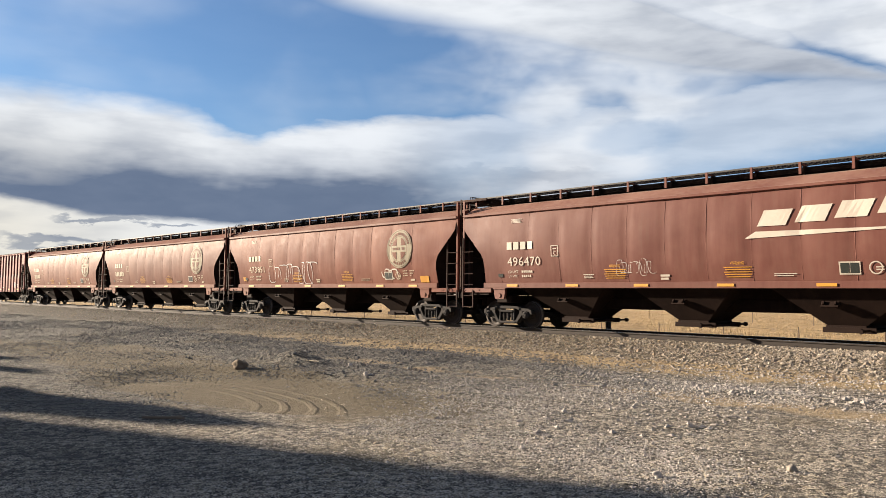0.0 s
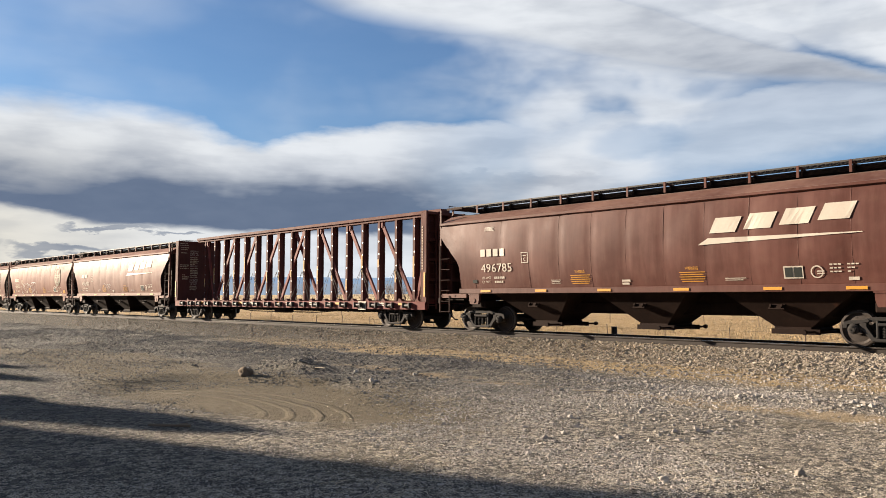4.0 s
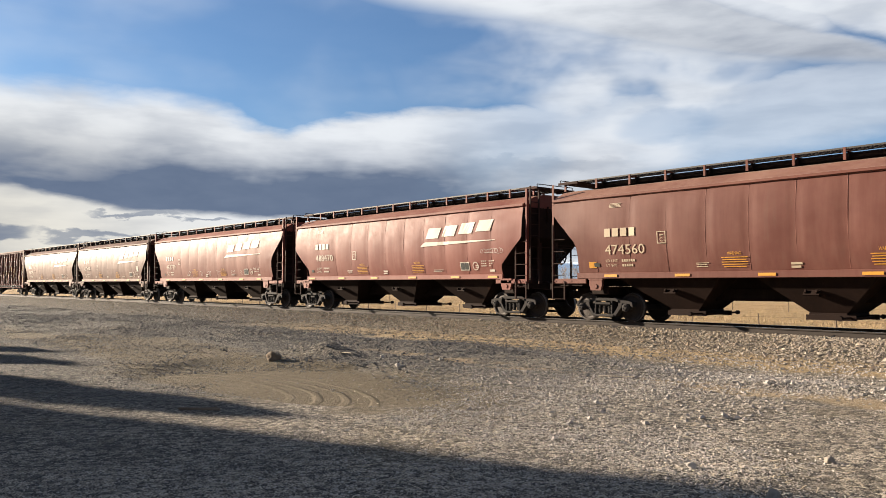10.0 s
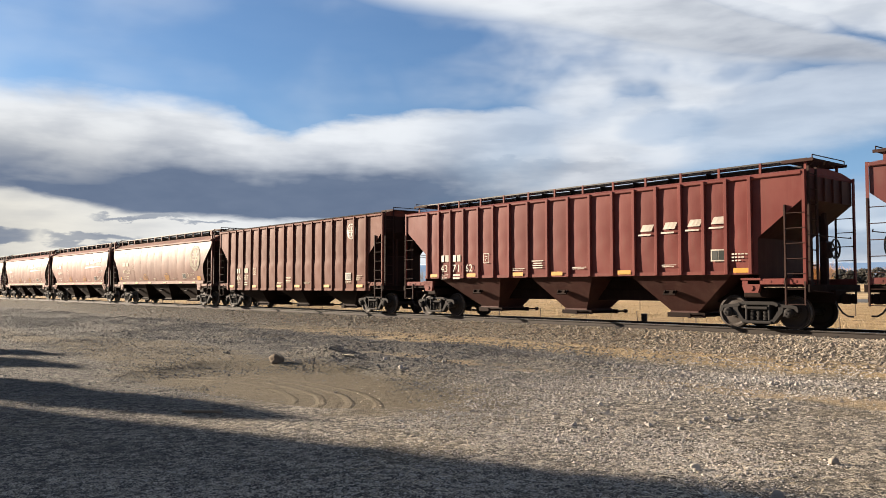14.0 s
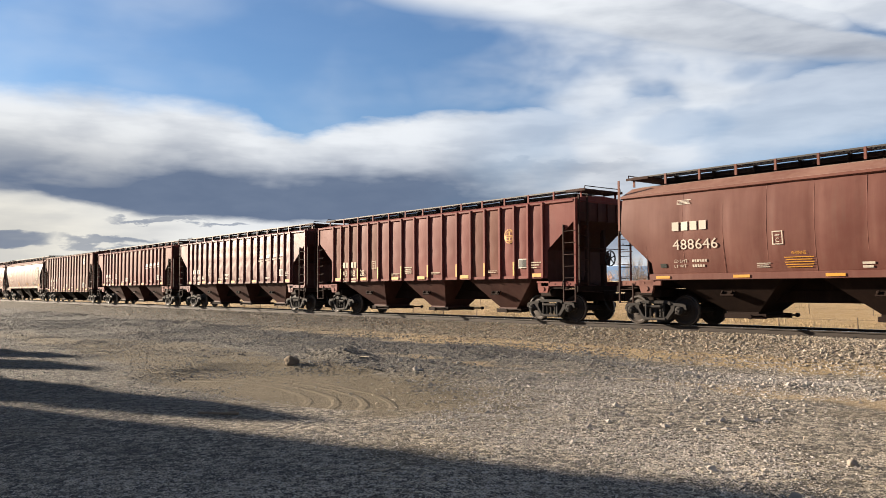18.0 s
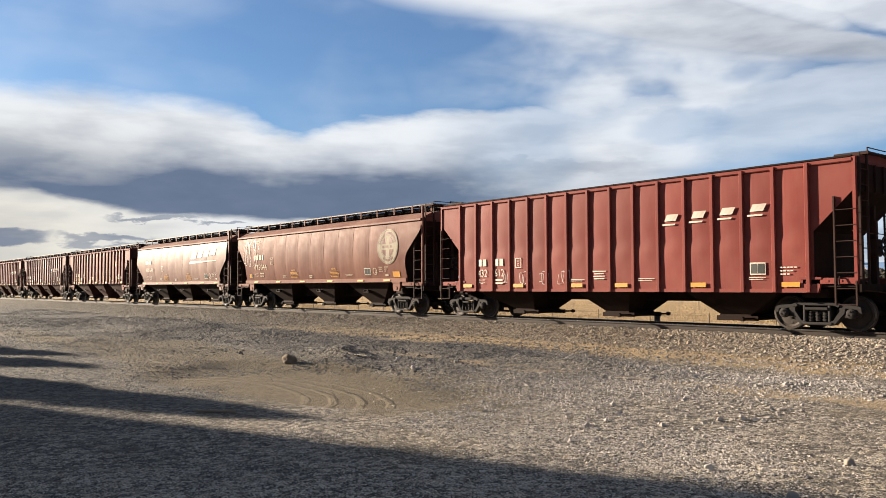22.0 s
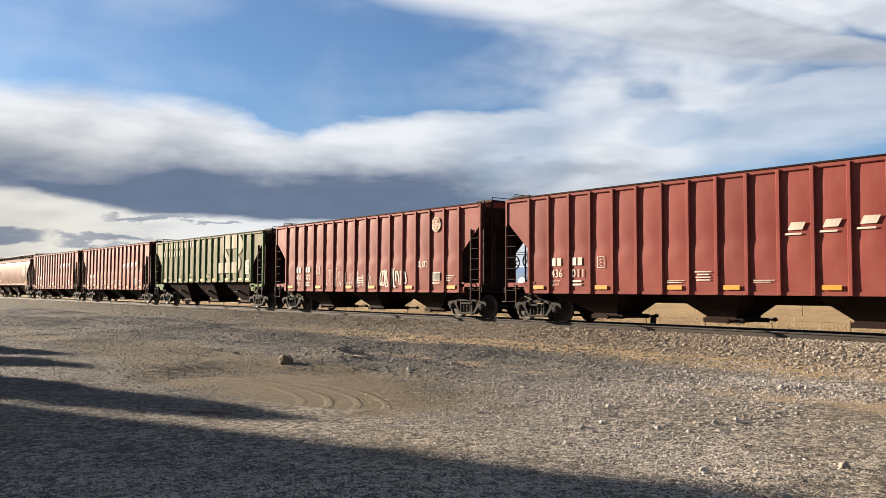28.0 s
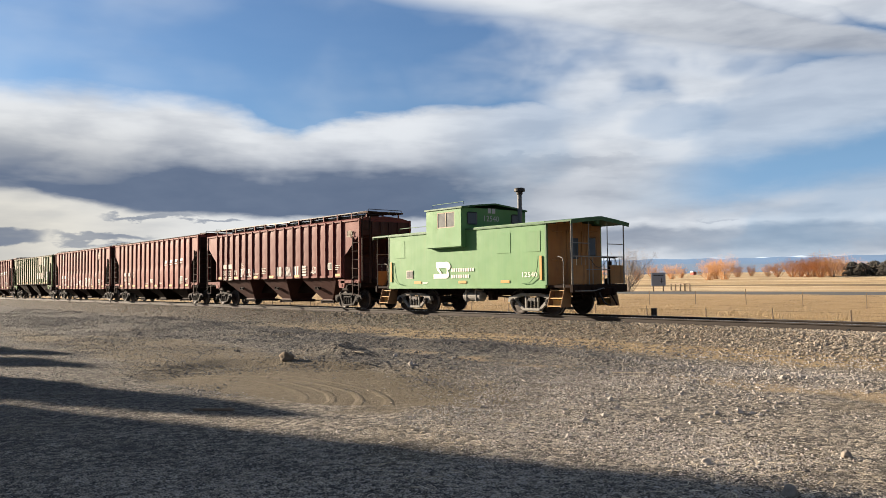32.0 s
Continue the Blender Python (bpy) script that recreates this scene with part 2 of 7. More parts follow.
OXIDE = paint("oxide_red_paint", (0.15, 0.034, 0.029), (0.19, 0.056, 0.046), 0.54, 0.45, 0.25, 0.08)
OXIDE_GLOSS = paint("glossy_oxide_paint", (0.1, 0.026, 0.024), (0.13, 0.042, 0.037), 0.34, 0.4, 0.2, 0.3)
OXIDE_DARK = paint("dark_oxide_paint", (0.118, 0.029, 0.026), (0.158, 0.05, 0.043), 0.54, 0.55, 0.25, 0.08)
OLIVE = paint("olive_green_paint", (0.08, 0.082, 0.046), (0.148, 0.143, 0.088), 0.65, 0.9, 0.4, 0.1)
RIB_GREEN = paint("rib_green_paint", (0.055, 0.115, 0.03), (0.08, 0.145, 0.045), 0.65, 0.3, 0.1, 0.12)
GREEN = paint("light_green_paint", (0.07, 0.2, 0.068), (0.11, 0.245, 0.09), 0.6, 0.3, 0.2)
GREEN_DARK = paint("dark_green_paint", (0.03, 0.1, 0.042), (0.045, 0.13, 0.06), 0.55, 0.4, 0.2)
YELLOW_END = paint("grimy_yellow_paint", (0.27, 0.135, 0.05), (0.36, 0.21, 0.095), 0.75, 1.5, 0.7, 0.15)
# near-black: the shade below the cars is put into this grimy colour
UNDER = paint("shaded_grimy_underframe", (0.0095, 0.0056, 0.0046), (0.017, 0.01, 0.008), 0.7, 0.12, 0.2, 0.06)
TRUCK = plain("cast_truck_steel", (0.026, 0.024, 0.0235), 0.75, 0.0, 0.4, 9.0, 0.1)
TRUCK_PALE = plain("pale_dusty_truck_steel", (0.2, 0.195, 0.18), 0.8, 0.0, 0.45, 6.0)
WHEEL = plain("wheel_steel", (0.03, 0.022, 0.018), 0.7, 0.0, 0.45, 6.0, 0.3)
TREAD = plain("bright_wheel_tread", (0.2, 0.18, 0.165), 0.42, 0.6, 0.2)
BLACK = plain("black_iron", (0.022, 0.02, 0.02), 0.6)
GRATE = plain("dull_walkway_grating", (0.045, 0.042, 0.04), 0.6, 0.0, 0.25, 9.0, 0.25)
GALV = plain("galvanised_grating", (0.42, 0.42, 0.43), 0.45, 0.6, 0.25)
WHITE = plain("stencil_white", (0.4, 0.355, 0.3), 0.6, 0.0, 0.12, 14.0)
CREAM = plain("faded_cream_stencil", (0.33, 0.27, 0.19), 0.65, 0.0, 0.2, 14.0)
YELLOW = plain("reflective_yellow", (0.42, 0.2, 0.02), 0.5, 0.0, 0.15, 20.0)
STEP_BROWN = paint("stained_brown_step_paint", (0.17, 0.095, 0.045), (0.24, 0.15, 0.08), 0.75, 1.2, 0.6, 0.15)
STEP_YELLOW = paint("worn_yellow_step_paint", (0.5, 0.31, 0.1), (0.56, 0.39, 0.17), 0.7, 0.8, 0.4)
CLEAN_WHITE = plain("caboose_white", (0.66, 0.63, 0.57), 0.6, 0.0, 0.12, 14.0)
# oxide red darkened for the shadow side of the centre beam
BEAM = paint("shaded_grimy_beam_paint", (0.062, 0.02, 0.017), (0.092, 0.034, 0.028), 0.7, 0.5, 0.3, 0.15)
# near-black: the shade on the cars' rear ends is put into the colour
END_SHADED = paint("shaded_end_paint", (0.014, 0.008, 0.007), (0.026, 0.014, 0.011), 0.8, 0.3, 0.3, 0.1)
# end ironwork, darker than the body paints
GEAR = paint("dark_end_ironwork", (0.026, 0.013, 0.011), (0.04, 0.02, 0.016), 0.75, 0.3, 0.2, 0.15)
OLD_CREAM = plain("worn_cream_paint", (0.21, 0.185, 0.13), 0.75, 0.0, 0.5, 3.0)
# body red darkened for the shade on funnels and some end sheets
BAY_RED = paint("shaded_red_funnel", (0.035, 0.011, 0.009), (0.055, 0.02, 0.016), 0.6, 0.6, 0.3, 0.2)
WORN = plain("scuffed_yellow_wood", (0.38, 0.25, 0.12), 0.8, 0.0, 0.4, 7.0)
GRAFFITI = plain("pale_spray_paint", (0.36, 0.33, 0.31), 0.6, 0.0, 0.2, 12.0)
DECAL = plain("black_decal", (0.018, 0.022, 0.02), 0.5, 0.0, 0.2)
STACK = plain("dull_stove_pipe", (0.13, 0.135, 0.14), 0.7, 0.1, 0.35, 6.0)
# pale base colour stands in for the sky mirrored in the cupola panes
SKY_PANE = plain("sky_toned_window_glass", (0.17, 0.175, 0.17), 0.18, 0.0, 0.35, 3.0, 0.5)
GLASS = material("window_glass", lambda g, b: (g.put(rgb(0.05, 0.06, 0.065), b.inputs["Base Color"]), g.put(0.06, b.inputs["Roughness"])))
RAIL = plain("rusty_rail", (0.026, 0.02, 0.0165), 0.8, 0.0)
RAILTOP = plain("polished_railhead", (0.5, 0.48, 0.46), 0.25, 0.95, 0.1)
TIE = plain("creosoted_wood", (0.06, 0.045, 0.035), 0.85, 0.0, 0.4, 5.0)
WOOD = plain("weathered_wood", (0.16, 0.12, 0.085), 0.85, 0.0, 0.4, 6.0)

# ---- mesh tools ----
CACHE = {}


def part(name, bm, mat, parent=None, label="", m=None):
    """Link a bmesh (or a mesh already made) as one object."""
    if isinstance(bm, bpy.types.Mesh):
        me = bm
    else:
        me = bpy.data.meshes.new(name)
        bm.to_mesh(me)
        bm.free()
    ob = new(name, me)
    if not me.materials:
        me.materials.append(mat)
    elif mat is not None and me.materials[0] != mat:
        ob.material_slots[0].link = "OBJECT"
        ob.material_slots[0].material = mat
    if parent is not None:
        ob.parent = parent
    if m is not None:
        ob.matrix_basis = m
    return tagged(ob, label)


def cached(key, build):
    """One mesh for all alike parts."""
    if key not in CACHE:
        bm = build()
        me = bpy.data.meshes.new(key)
        bm.to_mesh(me)
        bm.free()
        CACHE[key] = me
    return CACHE[key]


def empty(name, m=None):
    ob = new(name)
    ob.empty_display_size = 0.3
    if m is not None:
        ob.matrix_basis = m
    return ob


def box(bm, x0, x1, y0, y1, z0, z1, m=None, bevel=0.0):
    r = bmesh.ops.create_cube(bm, size=1.0)
    vs = r["verts"]
    for v in vs:
        v.co = Vector(((x0 + x1) / 2 + v.co.x * (x1 - x0), (y0 + y1) / 2 + v.co.y * (y1 - y0), (z0 + z1) / 2 + v.co.z * (z1 - z0)))
    if bevel:
        es = list({e for v in vs for e in v.link_edges})
        r = bmesh.ops.bevel(bm, geom=es, offset=bevel, segments=1, affect="EDGES")
        vs = [v for v in r["verts"]]
        vs = list({v for f in r["faces"] for v in f.verts} | set(vs))
    if m is not None:
        bmesh.ops.transform(bm, matrix=m, verts=[v for v in vs if v.is_valid])
    return bm


def bar(bm, a, b, w, d=None, n=4):
    """A bar from a to b: square (n=4) or round, w across."""
    a, b = Vector(a), Vector(b)
    way = (b - a)
    q = way.to_track_quat("Z", "Y").to_matrix().to_4x4()
    r = bmesh.ops.create_cone(bm, cap_ends=True, segments=n, radius1=w / 2 * (1.414 if n == 4 else 1), radius2=w / 2 * (1.414 if n == 4 else 1), depth=way.length)
    m = Matrix.Translation((a + b) / 2) @ q
    if n == 4:
        m = m @ Matrix.Rotation(radians(45), 4, "Z")
    if d:
        m = Matrix.Translation((a + b) / 2) @ q @ Matrix.Diagonal((1, d / w, 1, 1)) @ Matrix.Rotation(radians(45) if n == 4 else 0, 4, "Z")
    bmesh.ops.transform(bm, matrix=m, verts=r["verts"])
    return bm


def pipe(bm, pts, w, n=6):
    for a, b in zip(pts, pts[1:]):
        bar(bm, a, b, w, n=n)
    return bm


def lathe(bm, prof, n=24, axis="y", at=(0, 0, 0), caps=True):
    """Turn (radius, along) pairs round an axis."""
    rings = []
    for r, s in prof:
        ring = []
        for i in range(n):
            a = 2 * math.pi * i / n
            u, v = r * math.cos(a), r * math.sin(a)
            co = {"y": (u, s, v), "z": (u, v, s), "x": (s, u, v)}[axis]
            ring.append(bm.verts.new(Vector(co) + Vector(at)))
        rings.append(ring)
    for p, q in zip(rings, rings[1:]):
        for i in range(n):
            j = (i + 1) % n
            bm.faces.new((p[i], p[j], q[j], q[i]))
    for ring, flip in ((rings[0], True), (rings[-1], False)):
        if caps:
            bm.faces.new(ring if not flip else ring[::-1])
    bmesh.ops.recalc_face_normals(bm, faces=bm.faces)
    return bm


def slab(bm, outline, y0, y1):
    """An outline in x, z given a thickness along y."""
    a = [bm.verts.new((x, y0, z)) for x, z in outline]
    b = [bm.verts.new((x, y1, z)) for x, z in outline]
    n = len(outline)
    fs = [bm.faces.new(a), bm.faces.new(b[::-1])]
    for i in range(n):
        j = (i + 1) % n
        fs.append(bm.faces.new((a[j], a[i], b[i], b[j])))
    bmesh.ops.recalc_face_normals(bm, faces=fs)
    return bm


def prism(pts, bm):
    """Corner lists of a prism's faces from two equal rings of points."""
    vs = [bm.verts.new(p) for p in pts]
    n = len(vs) // 2
    return [vs[:n][::-1], vs[n:]] + [(vs[i], vs[(i + 1) % n], vs[n + (i + 1) % n], vs[n + i]) for i in range(n)]


def flat(fs):
    """A bmesh from a function that fills it."""
    bm = bmesh.new()
    fs(bm)
    return bm


def letters(text, size, squash=1.0, slant=0.0):
    """Writing as a mesh in x, z, starting at the origin."""
    key = ("text", text, size, squash, slant)
    if key not in CACHE:
        cu = bpy.data.curves.new("writing", "FONT")
        cu.body, cu.size, cu.resolution_u, cu.shear = text, size, 2, slant
        ob = new("writing", cu)
        me = bpy.data.meshes.new_from_object(ob)
        bpy.data.objects.remove(ob)
        bpy.data.curves.remove(cu)
        co = [(v.co.x * squash, 0.0, v.co.y) for v in me.vertices]
        fa = [tuple(f.vertices) for f in me.polygons]
        bpy.data.meshes.remove(me)
        CACHE[key] = (co, fa)
    return CACHE[key]


POSTS = {}   # a ribbed car's name: where its posts stand along it


def between(x, lines):
    """The near side's bulging sheets between the posts."""
    for a, b in zip(lines, lines[1:]):
        if a <= x <= b:
            return -1.474 - 0.03 * math.sin(math.pi * (x - a) / (b - a))
    return -1.512


def ribbed_skin(x, z):
    return -1.49


def lay(name, co, fa, x, z, skin, mat, parent, label="", lift=0.02):
    """Lay flat shapes in x, z on a car's near side, whose surface is y = skin(x, z)."""
    me = bpy.data.meshes.new(name)
    post_lines = POSTS.get(parent.name) or POSTS.get(parent.parent.name if parent.parent else "")
    pts = [(a + x, (between(a + x, post_lines) if skin is ribbed_skin else skin(a + x, c + z) + (dent(a + x, c + z) if skin is bow else 0.0)) - lift, c + z) for a, b, c in co]
    me.from_pydata(pts, [], fa)
    me.update()
    return part(name, me, mat, parent, label)


def strip(w, h, n=1, gap=0.0, slant=0.0):
    """n plain bars, w wide and h high each, stacked."""
    co, fa = [], []
    for i in range(n):
        z = -i * (h + gap)
        k = max(1, int(w / 0.12))
        for j in range(k + 1):
            xx = w * j / k
            co += [(xx, 0, z), (xx + slant * h, 0, z + h)]
        o = i * 2 * (k + 1)
        fa += [(o + 2 * j, o + 2 * j + 2, o + 2 * j + 3, o + 2 * j + 1) for j in range(k)]
    return co, fa


def ring(r0, r1, n=28, sx=1.0, a0=0.0, a1=360.0):
    k = max(1, math.ceil((r1 - r0) / 0.1))
    co = [(math.cos(a) * r * sx, 0, math.sin(a) * r) for i in range(n + 1) for a in (radians(a0 + (a1 - a0) * i / n),) for r in [r0 + (r1 - r0) * j / k for j in range(k + 1)]]
    fa = [(i * (k + 1) + j, (i + 1) * (k + 1) + j, (i + 1) * (k + 1) + j + 1, i * (k + 1) + j + 1) for i in range(n) for j in range(k)]
    return co, fa


def joined(*shapes):
    co, fa = [], []
    for c, f in shapes:
        o = len(co)
        co += c
        fa += [tuple(i + o for i in q) for q in f]
    return co, fa


def moved(shape, x, z):
    return [(a + x, b, c + z) for a, b, c in shape[0]], shape[1]

# ---- running gear ----
AXLE = 1.778
WHEEL_R = 0.457


def wheelset_mesh():
    bm = bmesh.new()
    for s in (-1, 1):
        prof = [(0.09, 0.66 * s), (0.13, 0.67 * s), (0.14, 0.70 * s), (0.33, 0.73 * s), (0.385, 0.69 * s), (WHEEL_R + 0.028, 0.685 * s), (WHEEL_R + 0.026, 0.71 * s),
                (WHEEL_R, 0.725 * s), (WHEEL_R - 0.005, 0.815 * s), (0.395, 0.82 * s), (0.385, 0.80 * s), (0.33, 0.77 * s), (0.16, 0.79 * s), (0.15, 0.84 * s), (0.085, 0.845 * s)]
        lathe(bm, prof, 28)
    lathe(bm, [(0.085, -1.0), (0.085, 1.0)], 12)
    for s in (-1, 1):
        for i in range(3):
            a = radians(120 * i + 20)
            box(bm, 0.2 + 0.0, 0.3, 0.775 * s - 0.006, 0.775 * s + 0.006, -0.03, 0.03, Matrix.Rotation(a, 4, "Y"))
    bm.faces.ensure_lookup_table()
    for f in bm.faces:
        c = f.calc_center_median()
        r = math.hypot(c.x, c.z)
        if r > 0.435 and abs(c.y) > 0.72 and r < WHEEL_R + 0.02:
            f.material_index = 1
    return bm


def sideframe_mesh():
    """Cast three-piece frame, near side, centre of the truck at the origin, axle height WHEEL_R."""
    bm = bmesh.new()
    z, h = WHEEL_R, AXLE / 2
    # compression member: flat over the springs, falling to the pedestals
    slab(bm, [(-h - 0.27, z + 0.02), (-h - 0.24, z + 0.17), (-h - 0.1, z + 0.21), (-h + 0.2, z + 0.23), (-0.46, z + 0.3), (0.46, z + 0.3), (h - 0.2, z + 0.23), (h + 0.1, z + 0.21), (h + 0.24, z + 0.17), (h + 0.27, z + 0.02),
              (h + 0.17, z + 0.02), (h + 0.15, z + 0.11), (h - 0.16, z + 0.13), (0.44, z + 0.2), (-0.44, z + 0.2), (-h + 0.16, z + 0.13), (-h - 0.15, z + 0.11), (-h - 0.17, z + 0.02)], -0.12, 0.09)
    for s in (-1, 1):
        # tension member down to the spring seat, column, pedestal leg
        slab(bm, [(s * (h - 0.14), z + 0.16), (s * (h - 0.17), z + 0.0), (s * 0.46, z - 0.3), (s * 0.3, z - 0.3), (s * 0.3, z - 0.2), (s * 0.42, z - 0.19), (s * (h - 0.3), z + 0.06), (s * (h - 0.3), z + 0.16)], -0.12, 0.08)
        box(bm, s * 0.33 - 0.035, s * 0.33 + 0.035, -0.13, 0.09, z - 0.22, z + 0.22, bevel=0.01)
        box(bm, s * (h - 0.15) - 0.03, s * (h - 0.15) + 0.03, -0.1, 0.08, z - 0.1, z + 0.14)
        lathe(bm, [(0.02, -0.15), (0.045, -0.15), (0.05, -0.12)], 8, "y", (s * 0.56, 0, z + 0.21))
    box(bm, -0.4, 0.4, -0.15, 0.1, z - 0.31, z - 0.23, bevel=0.015)
    box(bm, -0.3, 0.3, -0.16, -0.1, z + 0.08, z + 0.16, bevel=0.01)
    bmesh.ops.bevel(bm, geom=[e for e in bm.edges if e.calc_face_angle(0) > 0.6 and e.calc_length() > 0.15], offset=0.012, segments=1, affect="EDGES")
    return bm


def spring_mesh():
    """A stack of coils as one turned profile."""
    bm = bmesh.new()
    prof = [(0.05, 0.0)]
    for k in range(7):
        prof += [(0.054, k * 0.038 + 0.001), (0.074, k * 0.038 + 0.008), (0.074, k * 0.038 + 0.018), (0.054, k * 0.038 + 0.026)]
    lathe(bm, prof + [(0.05, 0.27)], 10, "z")
    return bm


def cap_mesh():
    bm = bmesh.new()
    lathe(bm, [(0.13, 0.06), (0.135, -0.02), (0.125, -0.06), (0.095, -0.075), (0.09, -0.1), (0.05, -0.11)], 16)
    for i in range(3):
        a = radians(120 * i + 90)
        box(bm, math.cos(a) * 0.055 - 0.016, math.cos(a) * 0.055 + 0.016, -0.125, -0.1, math.sin(a) * 0.055 - 0.016, math.sin(a) * 0.055 + 0.016)
    return bm


def bolster_mesh():
    bm = bmesh.new()
    z = WHEEL_R
    slab(bm, [(-0.2, z + 0.02), (0.2, z + 0.02), (0.17, z + 0.16), (-0.17, z + 0.16)], -1.06, 1.06)
    box(bm, -0.3, 0.3, -0.35, 0.35, z + 0.1, z + 0.32, bevel=0.03)
    for s in (-1, 1):
        box(bm, s * 0.36 - 0.04, s * 0.36 + 0.04, -0.75, 0.75, z - 0.12, z - 0.02)
        for q in (-1, 1):
            box(bm, s * 0.39 - 0.05, s * 0.39 + 0.05, q * 0.75 - 0.05, q * 0.75 + 0.05, z - 0.16, z + 0.14, bevel=0.02)
    return bm


def pale_frame_mesh():
    """Swing-motion frame of the caboose with open windows."""
    bm = bmesh.new()
    z, h = WHEEL_R - 0.02, AXLE / 2
    slab(bm, [(-h - 0.3, z + 0.02), (-h - 0.24, z + 0.2), (-0.5, z + 0.34), (0.5, z + 0.34), (h + 0.24, z + 0.2), (h + 0.3, z + 0.02), (h + 0.16, z + 0.02), (h + 0.1, z + 0.12), (0.46, z + 0.23), (-0.46, z + 0.23), (-h - 0.1, z + 0.12), (-h - 0.16, z + 0.02)], -0.1, 0.07)
    box(bm, -0.46, 0.46, -0.11, 0.08, z - 0.3, z - 0.2, bevel=0.02)
    for s in (-1, 1):
        bar(bm, (s * 0.4, -0.02, z - 0.25), (s * (h - 0.02), -0.02, z + 0.13), 0.1)
        bar(bm, (s * 0.3, -0.02, z - 0.25), (s * 0.3, -0.02, z + 0.28), 0.07)
        box(bm, s * h - 0.14, s * h + 0.14, -0.13, 0.1, z - 0.1, z + 0.16, bevel=0.03)
    return bm


TURNING = {}


def bogie(car, x, pale=False):
    """A two-axle truck at x under a car: frames, springs, bearings, turning wheelsets."""
    base = part("truck", cached("truck_bolster", bolster_mesh), TRUCK if not pale else BLACK, car, "dusty cast steel two-axle truck", Matrix.Translation((x, 0, 0)))
    fm = cached("pale_frame", pale_frame_mesh) if pale else cached("sideframe", sideframe_mesh)
    for s in (-1, 1):
        turn = Matrix.Identity(4) if s < 0 else Matrix.Rotation(math.pi, 4, "Z")
        part("side_frame", fm, TRUCK_PALE if pale else TRUCK, base, "", Matrix.Translation((0, s * 1.0, 0)) @ turn)
        for sx in (-1, 1):
            part("bearing_cap", cached("bearing_cap", cap_mesh), TRUCK, base, "", Matrix.Translation((sx * AXLE / 2, s * 1.1, WHEEL_R)) @ turn)
        if s < 0:
            for sx in (-0.19, 0.0, 0.19):
                part("spring", cached("spring", spring_mesh), BLACK if pale else TRUCK, base, "", Matrix.Translation((sx, s * 1.03, WHEEL_R - 0.21)))
    for sx in (-1, 1):
        ws = part("wheelset", cached("wheelset", wheelset_mesh), WHEEL, base, "", Matrix.Translation((sx * AXLE / 2, 0, WHEEL_R)))
        if len(ws.data.materials) < 2:
            ws.data.materials.append(TREAD)
        TURNING.setdefault(sx, []).append(ws)
    return base


def coupler(car, x, s):
    """Knuckle coupler and hanging air hose; s: which way it points."""
    def head(bm):
        box(bm, -0.5, 0.1, -0.08, 0.08, -0.09, 0.09, bevel=0.02)
        box(bm, 0.1, 0.3, -0.15, 0.13, -0.14, 0.14, bevel=0.04)
        box(bm, 0.28, 0.42, 0.02, 0.14, -0.13, 0.13, bevel=0.04)
    turn = Matrix.Identity(4) if s > 0 else Matrix.Rotation(math.pi, 4, "Z")
    part("coupler", cached("coupler", lambda: flat(head)), UNDER, car, "", Matrix.Translation((x, 0, 0.84)) @ turn)
    part("air_hose", cached("air_hose", lambda: flat(lambda bm: pipe(bm, [(0, 0, 0), (0.08, 0, -0.16), (0.2, 0, -0.33), (0.34, 0, -0.42), (0.48, 0, -0.42)], 0.05))), BLACK, car, "", Matrix.Translation((x + 0.02 * s, -0.3 * s, 0.8)) @ turn)

# ---- railway cars: x along the car, near side -y, z from the railhead ----
SILL, EAVE = 1.5, 4.0


def bow(x, z):
    """Near side of a smooth hopper."""
    q = abs(math.sin(math.pi * (x + 0.33) / 1.32)) ** 0.4
    return -(1.57 - 0.1 * ((z - 2.9) / 1.1) ** 2 + 0.032 * q * max(0.0, 1 - ((z - 2.8) / 1.35) ** 2))


def dent(x, z):
    return 0.017 * noise.noise(Vector((x * 0.8, z * 0.7, 3.0))) + 0.009 * noise.noise(Vector((x * 2.3, z * 1.1, 9.0)))


def end_of(z, round_end):
    pts = [(1.5, 7.72), (1.6, 7.72), (2.12, 7.7), (2.4, 7.74), (2.61, 7.84), (2.99, 8.23), (3.3, 8.54), (3.52, 8.74), (3.6, 8.77), (4.1, 8.78)] if round_end else [(1.45, 6.76), (1.9, 6.78), (2.86, 7.86), (4.1, 7.87)]
    for (a, p), (b, q) in zip(pts, pts[1:]):
        if z <= b:
            return p + (q - p) * max(0.0, (z - a) / (b - a))
    return pts[-1][1]


def hopper_body(round_end):
    bm = bmesh.new()
    xs = [-6.6 + 0.165 * i for i in range(81)]
    outer = [0.2, 0.45, 0.7, 0.88, 1.0]
    zs = [SILL + (EAVE - SILL) * i / 25 for i in range(26)]
    near, far = [], []
    for z in zs:
        e = end_of(z, round_end)
        row = [-6.6 - (e - 6.6) * k for k in outer[::-1]] + xs + [6.6 + (e - 6.6) * k for k in outer]
        near.append([bm.verts.new((x, bow(x, z) + dent(x, z), z)) for x in row])
        far.append([bm.verts.new((x, -bow(x, z), z)) for x in row])
    n = len(near[0])
    for rows, flip in ((near, False), (far, True)):
        for a, b in zip(rows, rows[1:]):
            for i in range(n - 1):
                f = (a[i], a[i + 1], b[i + 1], b[i])
                bm.faces.new(f[::-1] if flip else f)
    for i in range(n - 1):
        bm.faces.new((near[0][i + 1], near[0][i], far[0][i], far[0][i + 1]))
    for f in bm.faces:
        f.smooth = True
    for e in bm.edges:
        e.smooth = e.calc_face_angle(0) < 0.5
    return bm


